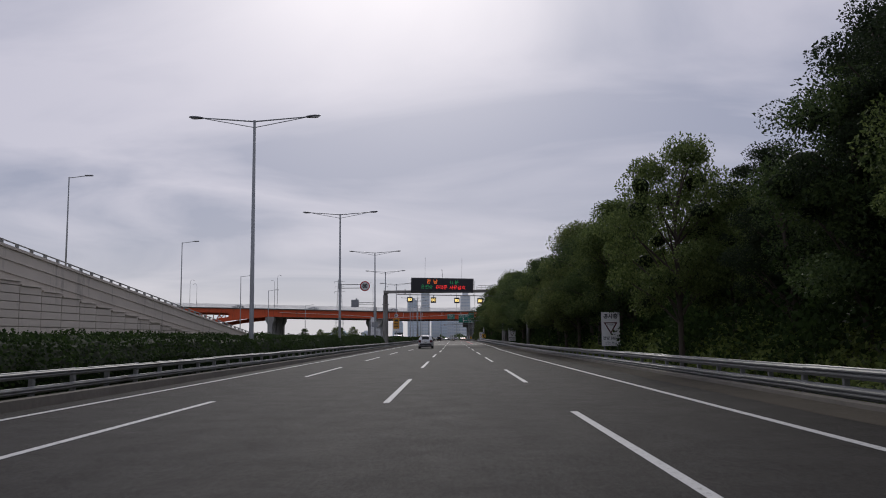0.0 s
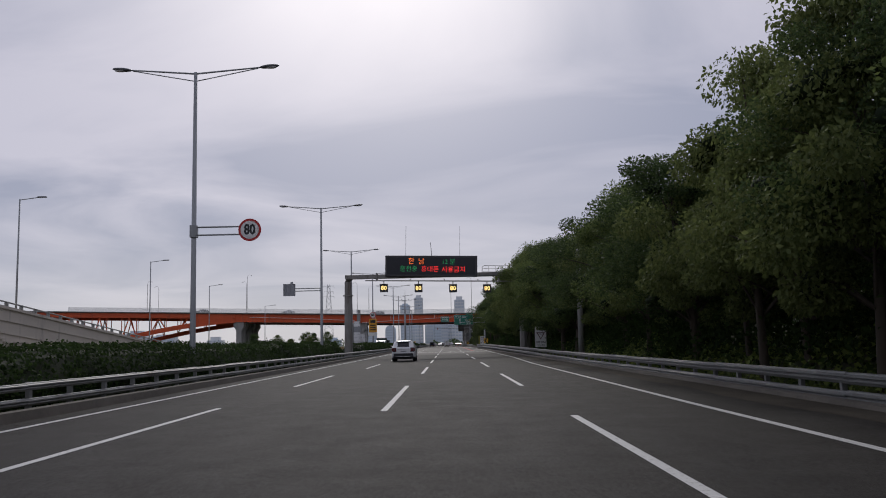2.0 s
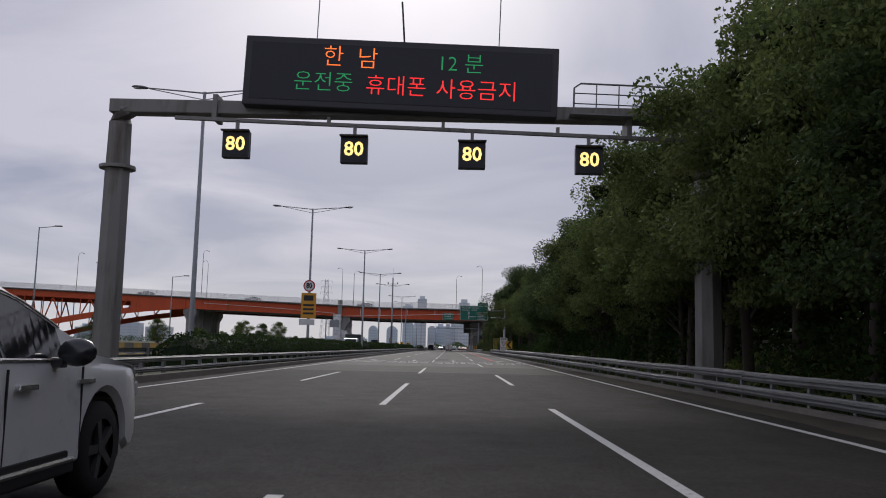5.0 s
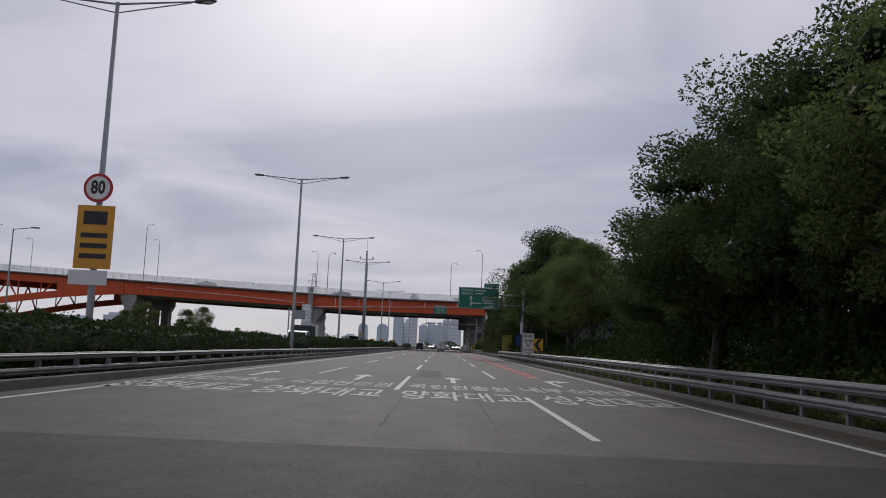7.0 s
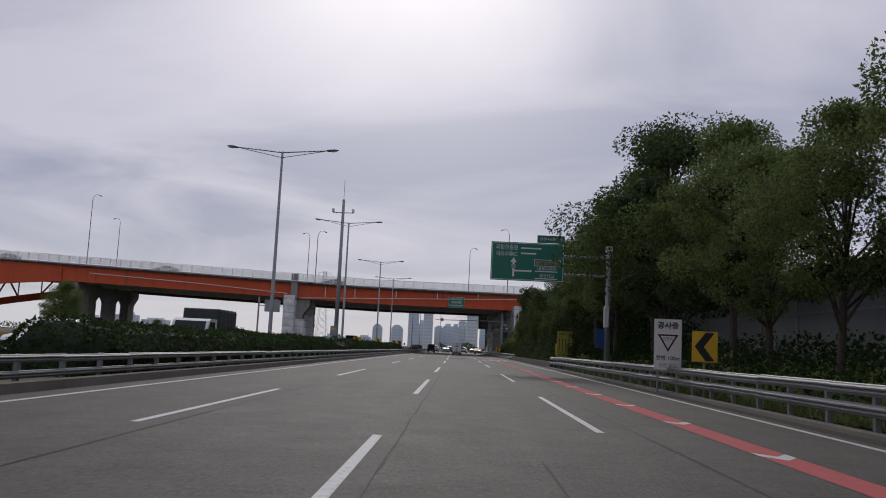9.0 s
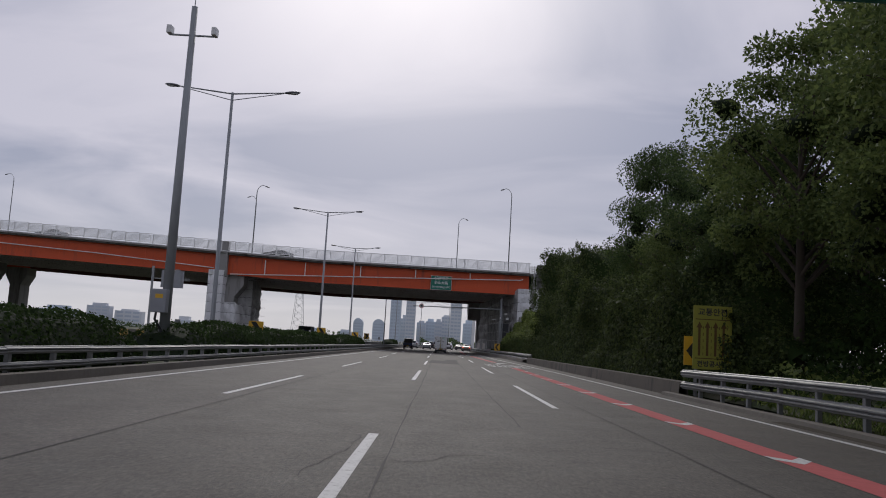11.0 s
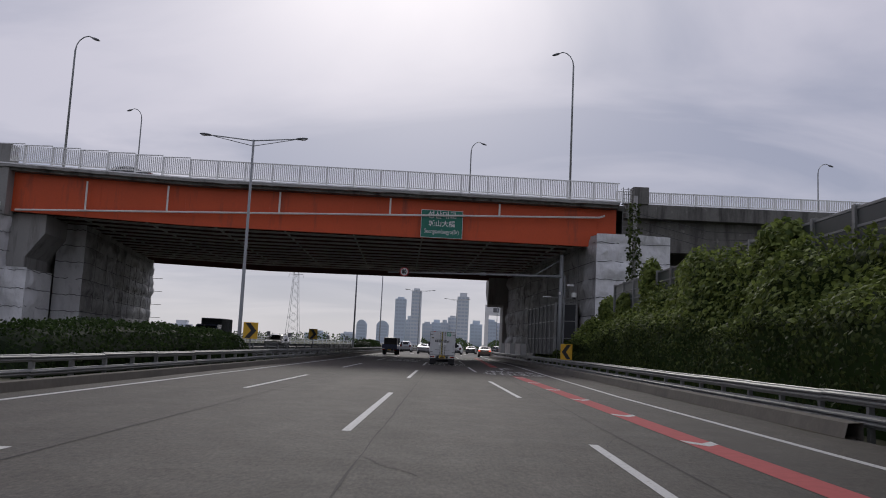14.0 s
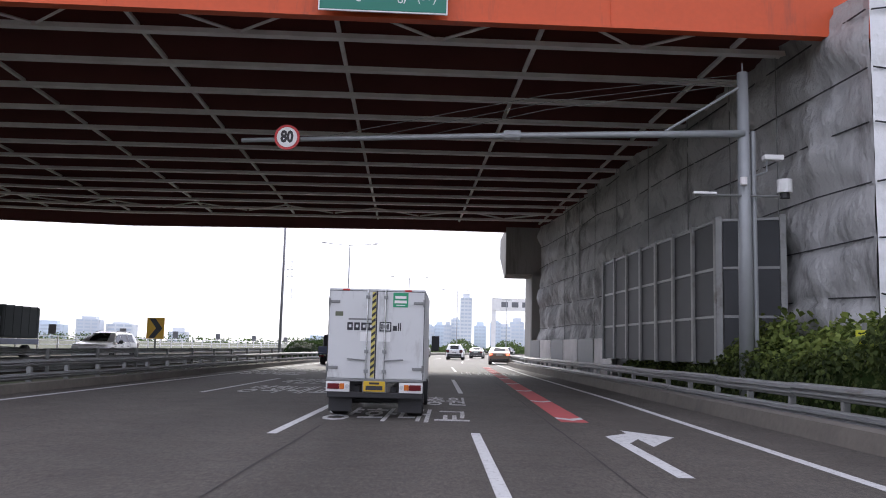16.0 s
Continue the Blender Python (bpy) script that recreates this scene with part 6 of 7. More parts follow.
# lower hoarding under the side sheet
for i in range(6):
    y = 372.5 + 3.0 * i
    x = 8.1 - (y - 372) * 0.105
    o = part("hoarding_sheet", boxed(-0.03, 0.0, 0.05, 2.9, 0.1, 1.9, 0.01), (BEAM_GREY, LAMP_HEAD)[i % 2], ab)
    o.matrix_basis = pose(x - 0.35, y, 0, 0, 0, 6)
# white sheeting on the front of the river pier
tarp((-35.4, 352.3), (-33.2, 352.4), lambda u: 0.3, lambda u: 10.2, 14, 60, 21, (0, -1), "pier_tarp", ab, "white tarpaulin round scaffolding", 1.35, 0.12)
tarp((-33.2, 352.4), (-33.1, 354.6), lambda u: 0.3, lambda u: 10.2, 14, 60, 23, (1, 0), "pier_tarp", ab, "", 1.35, 0.1)
tarp((-33.4, 353.75), (-31.45, 353.85), lambda u: 0.2, lambda u: 5.6, 14, 40, 31, (0, -1), "pier_tarp", ab, "", 1.35, 0.12)
tarp((-31.45, 353.85), (-31.7, 358.3), lambda u: 0.2, lambda u: 5.5, 22, 40, 33, (1, 0), "pier_tarp", ab, "", 1.35, 0.12)
tarp((-31.0, 362.0), (-37.0, 395.0), lambda u: 0.2, lambda u: 9.9, 90, 50, 37, (0.98, 0.18), "pier_tarp", ab, "dirty tarpaulin on the pier with bridge shade in its colour", 1.35, 0.3, TARP_DIRTY_SHADED)
tarp((-33.0, 361.3), (-30.95, 362.0), lambda u: 0.2, lambda u: 9.9, 16, 60, 41, (0.2, -1), "pier_tarp", ab, "", 1.35, 0.14)
tarp((-37.0, 395.0), (-39.0, 396.0), lambda u: 0.2, lambda u: 9.9, 16, 60, 43, (0.3, 0.9), "pier_tarp", ab, "", 1.35, 0.12)
for i in range(5):
    part("scaffold_tube", tubed([(-37.6, 395.4, 1.5 + 1.6 * i), (-35.9, 395.6, 1.5 + 1.6 * i)], 0.03, 5), STEEL, ab)

ap = thing("approach_span", (0, 0, 0), "dark stained concrete approach span with a pale railing", "bridge")
part("edge_beam", along(lambda x: 11.6, lambda x: 12.65, 355.6, 356.4, [12.6, 60]), CONC_DARK, ap)
part("fascia", along(lambda x: 9.2, lambda x: 11.6, 356.6, 357.2, [12.6, 60]), CONC_DARK, ap)
part("deck", along(lambda x: 12.2, lambda x: 12.6, 356.3, 392, [11.5, 60]), CONC_DARK, ap)
# added wall in place of the dark void under the span
part("soffit_wall", along(lambda x: 0.0, lambda x: 12.2, 372, 373, [16.5, 60]), CONC_DARK, ap)
rl3 = part("railing_base", boxed(12.9, 60, 355.9, 356.1, 12.65, 12.75), RAIL_WHITE, ap)
bridge_railing(rl3, 60.0, 13.5, 356.0, lambda x: 12.7, RAIL_WHITE, 0.95, single=27.0)
part("end_block", boxed(13.1, 14.3, 355.4, 356.6, 12.65, 13.95, 0.04), CONC_DARK, ap)
cage = part("ladder_cage", boxed(12.2, 13.0, 354.7, 355.4, 12.5, 12.55), STEEL_DULL, ap)
for x in (12.2, 12.6, 13.0):
    part("cage_bar", tubed([(x, 354.7, 10.2), (x, 354.7, 13.7), (x, 355.4, 13.7)], 0.03, 6), STEEL_DULL, cage)
for i in range(10):
    part("rung", tubed([(12.2, 354.7, 10.4 + 0.35 * i), (13.0, 354.7, 10.4 + 0.35 * i)], 0.02, 5), STEEL_DULL, cage)

# vine-clad utility pole
s = thing("vine_clad_pole", (12.0, 350.0, 0), "old utility pole overgrown with vines", "pole")
part("shaft", tubed([(0, 0, 2.0), (0.1, 0, 12.2)], [0.2, 0.14], 12), CONC_BRIDGE, s, smooth=True)
n = 1150
zz = R.uniform(3.0, 11.6, n)
aa = R.uniform(0, 2 * math.pi, n)
rr = 0.2 + 0.3 * R.uniform(0, 1, n) ** 2 * (0.6 + 0.6 * np.sin(zz * 1.7) ** 2)
v, f = fan(np.stack([rr * np.cos(aa), rr * np.sin(aa), zz], 1), np.stack([np.cos(aa), np.sin(aa), 0 * aa], 1), R.uniform(0.12, 0.28, n), R, 0.8)
leaves("vines", v, f, LEAF_IVY, s)
for k_ in range(3):
    part("cable", tubed([(0.1, 0, 11.0 - 0.5 * k_), (6, 3, 10.4 - 0.6 * k_), (16, 8, 11.2 - 0.4 * k_)], 0.02, 5), BLACK, s)

# speed camera mast with its long arm
s = thing("speed_camera_mast", (8.05, 356.9, 0), "grey camera mast with a long arm carrying an 80 sign", "mast")
part("mast", tubed([(0, 0, 0), (0, 0, 8.64)], [0.2, 0.14], 14), POLE, s, smooth=True)
part("spike", tubed([(0, 0, 8.64), (0, 0, 8.9)], 0.02, 6), POLE, s)
part("arm", tubed([(0, -0.1, 6.98), (-6.0, 0.5, 6.95), (-13.4, 1.3, 6.85)], [0.1, 0.08, 0.06], 10), POLE, s, smooth=True)
part("strut", tubed([(0, -0.05, 8.3), (-2.0, 0.1, 7.05)], 0.035, 6), POLE, s)
part("joint", tubed([(-6.2, 0.5, 6.95), (-5.75, 0.47, 6.95)], 0.14, 10), POLE, s)
part("second_pole", tubed([(0.28, 0.1, 0), (0.28, 0.1, 7.1)], 0.07, 8), POLE, s)
round_sign(0.35, s, (-12.1, 1.05, 6.9))
for k_ in range(3):
    part("stay_wire", tubed([(0, 0, 8.6 - 0.12 * k_), (-5, 0.5, 8.1 - 0.2 * k_), (-11 + 1.2 * k_, 1.2, 7.0)], 0.008, 4), STEEL, s)
part("sensor_arm", tubed([(-1.3, -0.1, 5.35), (1.1, -0.1, 5.35)], 0.03, 6), STEEL, s)
part("sensor", boxed(-1.35, -0.75, -0.16, -0.04, 5.37, 5.43, 0.01), WHITE, s)
cd = part("camera_dome", disced((1.0, -0.1, 5.62), 0.19, 0.34, "z", 16), WHITE, s)
part("dome_glass", disced((1.0, -0.1, 5.38), 0.12, 0.14, "z", 16), BLACK, cd)
part("camera", boxed(0.45, 0.95, -0.25, 0.0, 6.28, 6.42, 0.03, ), WHITE, s)
part("camera_bracket", tubed([(0.28, 0.1, 5.9), (0.55, -0.1, 6.0), (0.55, -0.12, 6.3)], 0.025, 6), POLE, s)
part("horn", disced((-0.1, -0.25, 5.7), 0.09, 0.2, "z", 12), BEAM_GREY, s)

s = thing("clearance_plate", (8.9, 352.6, 0), "small yellow plate with a height figure on a post", "road sign")
part("post", boxed(-0.04, 0.04, 0.0, 0.06, 0.2, 2.0), STEEL_DULL, s)
b = part("plate", boxed(-0.2, 0.2, -0.03, 0.0, 1.55, 1.85, 0.01), plain("plate_yellow", (0.6, 0.6, 0.05), 0.5), s)
letters("45", 0.2, BLACK, b, pose(0.03, -0.036, 1.69, 90))

# ---- far things ----


def pylon(x, y, h):
    p = thing("power_pylon", (x, y, 0), "distant lattice steel power pylon", "pylon", "pylons")
    w0, w1 = h * 0.085, h * 0.012
    bm = bmesh.new()
    lv = [i / 11 for i in range(12)]
    wd = [w0 + (w1 * 1.6 - w0) * u ** 0.75 for u in lv]
    for sx in (-1, 1):
        for sy in (-1, 1):
            tube(bm, [(sx * w, sy * w, h * u) for u, w in zip(lv, wd)], 0.16, 4)
    for i in range(11):
        for sy in (-1, 1):
            tube(bm, [(-wd[i], sy * wd[i], h * lv[i]), (wd[i + 1], sy * wd[i + 1], h * lv[i + 1])], 0.09, 3)
            tube(bm, [(wd[i], sy * wd[i], h * lv[i]), (-wd[i + 1], sy * wd[i + 1], h * lv[i + 1])], 0.09, 3)
    part("lattice", bm, SIGN_BACK, p)
    for u, L in ((0.80, 0.085), (0.88, 0.075), (0.97, 0.085)):
        for s_ in (-1, 1):
            part("cross_arm", tubed([(0, 0, h * u), (s_ * h * L, 0, h * u + 0.4), (s_ * h * L * 1.05, 0, h * (u - 0.03))], 0.2, 4), SIGN_BACK, p)


pylon(-152, 1109, 80)

# the haze of distance is mixed into these wall and glass colours
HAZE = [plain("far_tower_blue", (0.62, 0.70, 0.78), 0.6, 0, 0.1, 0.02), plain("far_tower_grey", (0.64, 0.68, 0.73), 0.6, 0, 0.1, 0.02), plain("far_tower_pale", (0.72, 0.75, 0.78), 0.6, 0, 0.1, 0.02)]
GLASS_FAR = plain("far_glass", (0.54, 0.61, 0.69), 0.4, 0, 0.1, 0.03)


def tower(x, y, w, d, h, mat, crown=0):
    t = thing("tower_block", (x, y, 0), "distant hazy high-rise block with rows of windows", "building", "skyline")
    part("wall", boxed(-w / 2, w / 2, -d / 2, d / 2, -0.1, h), mat, t)
    fl = max(4, int(h / 7))
    bm = bmesh.new()
    for i in range(fl):
        z = h * (i + 0.35) / fl
        for k_ in range(3):
            xa = -w / 2 + w * (0.08 + 0.3 * k_)
            box(bm, xa, xa + w * 0.24, -d / 2 - 0.15, -d / 2 + 0.02, z, z + h / fl * 0.5)
    tagged(part("glazing", bm, GLASS_FAR, t), kind="stuff")
    part("roof", boxed(-w * 0.3, w * 0.3, -d * 0.3, d * 0.3, h, h + 4 + crown), mat, t)


for i, (x, y, w, h) in enumerate(((-98, 2000, 22, 92), (-66, 2000, 20, 109), (-80, 2060, 18, 52),  (-44, 2080, 20, 46), (-24, 2100, 22, 50), (30, 2000, 24, 102), (10, 2040, 20, 60), (-6, 2020, 16, 48),
                                  (62, 2100, 26, 50), (92, 2050, 22, 56), (112, 2060, 26, 48), (140, 2100, 30, 60), (-215, 2100, 30, 17), (-300, 2200, 50, 16),
                                  (-545, 2000, 36, 20), (-700, 2100, 60, 34), (-760, 2080, 50, 42), (-860, 2100, 80, 30), (170, 2200, 40, 44), (210, 2200, 40, 52))):
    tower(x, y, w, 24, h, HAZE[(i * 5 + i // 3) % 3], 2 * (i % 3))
# a pair of blocks with arched roofs
for x, w in ((-176, 20), (-133, 24)):
    t = thing("tower_block", (x, 2000, 0), "distant hazy office block with an arched roof", "building", "skyline")
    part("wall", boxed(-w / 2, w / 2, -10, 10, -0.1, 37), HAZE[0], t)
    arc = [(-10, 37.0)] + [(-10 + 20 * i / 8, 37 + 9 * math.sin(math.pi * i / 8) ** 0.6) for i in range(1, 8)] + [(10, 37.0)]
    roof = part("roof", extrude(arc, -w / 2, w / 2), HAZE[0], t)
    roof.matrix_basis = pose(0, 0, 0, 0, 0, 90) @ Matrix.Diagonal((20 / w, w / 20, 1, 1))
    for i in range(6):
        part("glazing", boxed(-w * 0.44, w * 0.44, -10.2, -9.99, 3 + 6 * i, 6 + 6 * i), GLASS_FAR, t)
# overhead sign portal far down the road
s = thing("far_sign_portal", (19, 560, 0), "distant pale sign portal over the road", "gantry")
for dx in (-7, 7):
    part("column", boxed(dx - 0.6, dx + 0.6, -0.4, 0.4, -0.1, 13), RAIL_WHITE, s)
part("beam", boxed(-7.6, 7.6, -0.5, 0.5, 11.6, 15, 0.1), RAIL_WHITE, s)
for k_ in range(4):
    part("text_bar", boxed(-5 + 2.8 * k_, -3.2 + 2.8 * k_, -0.56, -0.52, 12.6, 14.0), LAMP_HEAD, s)
# tree belts on the horizon
n = 15000
bx = np.concatenate([R.uniform(-900, -90, n // 3), R.uniform(60, 700, n - n // 3)])
by = 1250 + R.uniform(0, 60, n) + 0.2 * np.abs(bx)
hh = 6 + 4 * np.sin(bx * 0.05) * np.sin(bx * 0.013) + R.uniform(0, 2, n)
v, f = fan(np.stack([bx, by, hh * R.uniform(0, 1, n)], 1), np.tile([0, -0.5, 0.5], (n, 1)), R.uniform(1.4, 3.0, n), R, 0.8)
tagged(leaves("far_trees", v, f, LEAF_DARK), "distant belt of trees on the horizon", "trees", kind="stuff")
n = 9000
bx, by = R.uniform(-10, 60, n), R.uniform(600, 640, n)
v, f = fan(np.stack([bx, by, R.uniform(0, 1, n) * (2.6 + 1.6 * np.sin(bx * 0.4))], 1), np.tile([0, -0.5, 0.5], (n, 1)), R.uniform(0.4, 0.9, n), R, 0.8)
tagged(leaves("far_trees", v, f, LEAF_DARK), "distant bushes beyond the bend of the road", "trees", kind="stuff")

# ---- vehicles ----


def paint(name, color, rough=0.28, metal=0.0):
    k = Mat(name, color, rough, metal)
    k.vary(k.noise(2.0, 4), 0.9, 1.06)
    k.mix(k.ramp(k.noise(3.0, 6, 0.7), 0.6, 0.85), tuple(c * 0.6 for c in color))
    k.b.inputs["Coat Weight"].default_value = 0.6
    k.b.inputs["Coat Roughness"].default_value = 0.08
    return k.m


CAR_WHITE = paint("car_paint_white", (0.78, 0.78, 0.77))
CAR_SILVER = paint("car_paint_silver", (0.40, 0.41, 0.42), 0.3, 0.5)
CAR_DARK = paint("car_paint_dark", (0.025, 0.027, 0.03))
CAR_BROWN = paint("car_paint_bronze", (0.22, 0.16, 0.12), 0.3, 0.4)
CAR_BLUE = paint("truck_paint_blue", (0.018, 0.04, 0.13), 0.4)
k = Mat("car_glass_tinted", (0.012, 0.013, 0.015), 0.05)
CAR_GLASS = k.m
CHROME = plain("chrome_trim", (0.62, 0.63, 0.64), 0.2, 0.9, 0.05)
TYRE = plain("tyre_rubber", (0.018, 0.018, 0.019), 0.9)
RIM = plain("alloy_rim", (0.14, 0.145, 0.15), 0.35, 0.7)
LAMP_RED = plain("tail_lamp_red", (0.13, 0.008, 0.012), 0.15)
LAMP_AMBER = plain("lamp_amber", (0.55, 0.14, 0.02), 0.2)
LAMP_CLEAR = plain("lamp_clear", (0.6, 0.6, 0.6), 0.1)
BRAKE_ON = glow("brake_light_lit", (1.0, 0.12, 0.06), 1.6)
PLATE_W = plain("plate_white", (0.62, 0.63, 0.6), 0.5)
PLATE_Y = plain("plate_yellow_truck", (0.62, 0.40, 0.02), 0.5)


def wheel(parent, x, y, r, w):
    """A wheel whose outer face looks away from the car's middle."""
    s = 1 if x > 0 else -1
    prof = [(-0.5, 0.60), (-0.5, 0.90), (-0.38, 0.99), (0, 1.0), (0.38, 0.99), (0.5, 0.90), (0.5, 0.62)]
    bm = bmesh.new()
    n = 28
    rings = [[bm.verts.new((x + a * w, y + rr * r * math.cos(t), r + rr * r * math.sin(t))) for a, rr in prof] for t in (2 * math.pi * i / n for i in range(n))]
    for i in range(n):
        a, b = rings[i], rings[(i + 1) % n]
        for j in range(len(prof) - 1):
            bm.faces.new((a[j], a[j + 1], b[j + 1], b[j]))
    bmesh.ops.recalc_face_normals(bm, faces=bm.faces)
    wh = part("wheel", bm, TYRE, parent, "black tyre", True)
    bm = bmesh.new()
    disc(bm, (x + s * w * 0.12, y, r), r * 0.63, w * 0.4, "x", 24)
    part("rim_barrel", bm, BLACK, wh)
    bm = bmesh.new()
    for i in range(5):
        a = 2 * math.pi * i / 5 + 0.3
        m = pose(x + s * w * 0.42, y, r, math.degrees(a), 0, 0)
        box(bm, -0.02, 0.02, -r * 0.09, r * 0.09, r * 0.08, r * 0.62, 0.0, m)
    disc(bm, (x + s * w * 0.43, y, r), r * 0.14, 0.05, "x", 14)
    part("spokes", bm, RIM, wh)
    return wh


def car(loc, rz, p, mat, label, group="", lit=False, name="car"):
    """p: length, width, rear axle, front axle, wheel radius, top outline and belt outline as (y, z) lists, side windows as (y0, y1)."""
    c = thing(name, loc, label, "car", group, rz=rz)
    L, W_, ya, yb, wr = p["L"], p["W"] / 2, p["ra"], p["fa"], p["r"]
    ty, tz = zip(*p["top"])
    by_, bz = zip(*p["belt"])
    T = lambda y: float(np.interp(y, ty, tz))
    B = lambda y: min(float(np.interp(y, by_, bz)), T(y) - 0.015)
    arch = wr + 0.075

    def low(y):
        z = p.get("sill", 0.3) + (0.06 if y < 0.25 or y > L - 0.25 else 0.0)
        for yc in (ya, yb):
            d = abs(y - yc)
            if d < arch:
                z = max(z, wr + math.sqrt(arch ** 2 - d ** 2))
        return z

    def half(y):
        e = min(y, L - y)
        return W_ * (1 - 0.13 * max(0.0, 1 - e / 0.55) ** 2) - (0.02 if ya + 0.6 < y < yb - 0.6 else 0.0)

    def ring(y):
        w, zb, zt, b = half(y), low(y), T(y), B(y)
        g = max(0.0, zt - b)
        zb = min(zb, b - 0.12)
        gw = w * 0.97 - g * 0.36
        return [(w - 0.05, zb), (w + 0.0, zb + 0.05), (w, zb + (b - zb) * 0.45), (w * 0.99, zb + (b - zb) * 0.72), (w * 0.975, b - 0.02), (w * 0.955, b + 0.005 + g * 0.04), (gw + 0.02, b + g * 0.80), (gw - 0.07 - 0.05 * g, b + g * 0.95), (gw * 0.55, zt - 0.004), (0, zt)]

    st = sorted({round(L * i / 46, 4) for i in range(47)} | {round(yc + arch * math.cos(math.pi * j / 12), 4) for yc in (ya, yb) for j in range(13)})
    bm = bmesh.new()
    rows = []
    for y in st:
        rg = ring(y)
        rows.append([bm.verts.new((x, y, z)) for x, z in rg] + [bm.verts.new((-x, y, z)) for x, z in reversed(rg[:-1])])
    for a, b in zip(rows, rows[1:]):
        for j in range(len(a) - 1):
            bm.faces.new((a[j], a[j + 1], b[j + 1], b[j]))
    bm.faces.new(rows[0])
    bm.faces.new(rows[-1][::-1])
    bmesh.ops.recalc_face_normals(bm, faces=bm.faces)
    body = part("body", bm, mat, c, "", True)
    body.data.set_sharp_from_angle(angle=radians(38))
    part("underbody", boxed(-W_ * 0.86, W_ * 0.86, 0.25, L - 0.25, 0.2, 0.62, 0.05), BLACK, c)
    for x in (-1, 1):
        for yc in (ya, yb):
            wheel(c, x * (W_ - 0.13), yc, wr, 0.235)
    # side glass, chrome line, pillars
    for s in (-1, 1):
        for y0, y1 in p["win"]:
            bm = bmesh.new()
            rr = []
            n = 8
            for i in range(n + 1):
                y = y0 + (y1 - y0) * i / n
                rg = ring(y)
                (xa, za), (xb, zb) = rg[5], rg[6]
                zb2 = zb - 0.015
                rr.append([bm.verts.new((s * (xa + 0.008), y, za + 0.02)), bm.verts.new((s * (xb + 0.008), y, max(za + 0.03, zb2)))])
            for a, b in zip(rr, rr[1:]):
                bm.faces.new((a[0], a[1], b[1], b[0]))
            bmesh.ops.recalc_face_normals(bm, faces=bm.faces)
            part("side_window", bm, CAR_GLASS, c, "dark tinted glass")
        y0, y1 = p["win"][0][0] - 0.04, p["win"][-1][1] + 0.04
        pts = [(s * (ring(y0 + (y1 - y0) * i / 12)[5][0] + 0.012), y0 + (y1 - y0) * i / 12, ring(y0 + (y1 - y0) * i / 12)[5][1] + 0.01) for i in range(13)]
        part("window_trim", tubed(pts, 0.011, 5), CHROME, c)
        pts = [(s * (ring(y0 + (y1 - y0) * i / 12)[6][0] + 0.008), y0 + (y1 - y0) * i / 12, ring(y0 + (y1 - y0) * i / 12)[6][1] + 0.005) for i in range(13)]
        part("window_trim", tubed(pts, 0.009, 5), CHROME, c)
        part("fender_trim", boxed(s * (W_ - 0.01), s * (W_ + 0.012), yb - 0.52, yb - 0.24, B(yb) - 0.13, B(yb) - 0.095, 0.008), CHROME, c)
        for yh in p["handles"]:
            rg = ring(yh)
            part("door_handle", boxed(s * rg[3][0] + s * 0.0, s * (rg[3][0] + 0.045), yh - 0.12, yh + 0.12, rg[3][1] + 0.05, rg[3][1] + 0.09, 0.012), CHROME, c)
        for yg in p["gaps"]:
            rg = ring(yg)
            part("door_gap", boxed(s * (rg[2][0] - 0.01), s * (rg[2][0] + 0.003), yg - 0.006, yg + 0.006, low(yg) + 0.12, B(yg) - 0.02), BLACK, c)
        ym = p["mirror"]
        bm = bmesh.new()
        ellipsoid(bm, (s * (W_ + 0.11), ym, B(ym) + 0.09), (0.14, 0.07, 0.1))
        part("door_mirror", bm, CAR_DARK, c, "dark door mirror", True)
        part("mirror_stalk", boxed(s * (W_ - 0.06), s * (W_ + 0.03), ym - 0.04, ym + 0.04, B(ym) - 0.02, B(ym) + 0.05, 0.01), CAR_DARK, c)
        ys2 = [ya + wr + 0.14 + (yb - ya - 2 * wr - 0.28) * i / 6 for i in range(7)]
        part("sill_trim", tubed([(s * (W_ - 0.015), y, 0.36) for y in ys2], 0.022, 6), CHROME, c)
        part("sill_cladding", boxed(s * (W_ - 0.09), s * (W_ - 0.012), ys2[0] - 0.04, ys2[-1] + 0.04, 0.26, 0.43, 0.015), BLACK, c)
        # lamps
        zt = p["lampz"]
        if p.get("rails"):
            lamp = part("tail_lamp", boxed(s * (W_ * 0.58), s * (W_ * 0.88), -0.008, 0.16, zt - 0.02, zt + p["lamph"] + 0.03, 0.03), CAR_DARK, c, "smoked tail lamp with two upright red bars")
            for a, b in ((0.61, 0.69), (0.74, 0.83)):
                part("lens", boxed(s * (W_ * a), s * (W_ * b), -0.018, 0.05, zt + 0.02, zt + p["lamph"], 0.012), LAMP_RED, lamp)
        else:
            part("tail_lamp", boxed(s * (W_ * 0.62), s * (W_ * 0.90), -0.012, 0.16, zt, zt + p["lamph"], 0.025), BRAKE_ON if lit else LAMP_RED, c, "red tail lamp")
        part("tail_lamp_side", boxed(s * (W_ * 0.86), s * (W_ * 0.955), 0.05, 0.36, zt + 0.04, zt + p["lamph"], 0.02), LAMP_RED, c)
        part("headlamp", boxed(s * (W_ * 0.55), s * (W_ * 0.90), L - 0.2, L - 0.005, 0.72, 0.86, 0.03), LAMP_CLEAR, c)
    # rear screen and windscreen
    for (y0, y1), nm in ((p["rear"], "rear_window"), (p["screen"], "windscreen")):
        bm = bmesh.new()
        rr = []
        for i in range(7):
            y = y0 + (y1 - y0) * i / 6
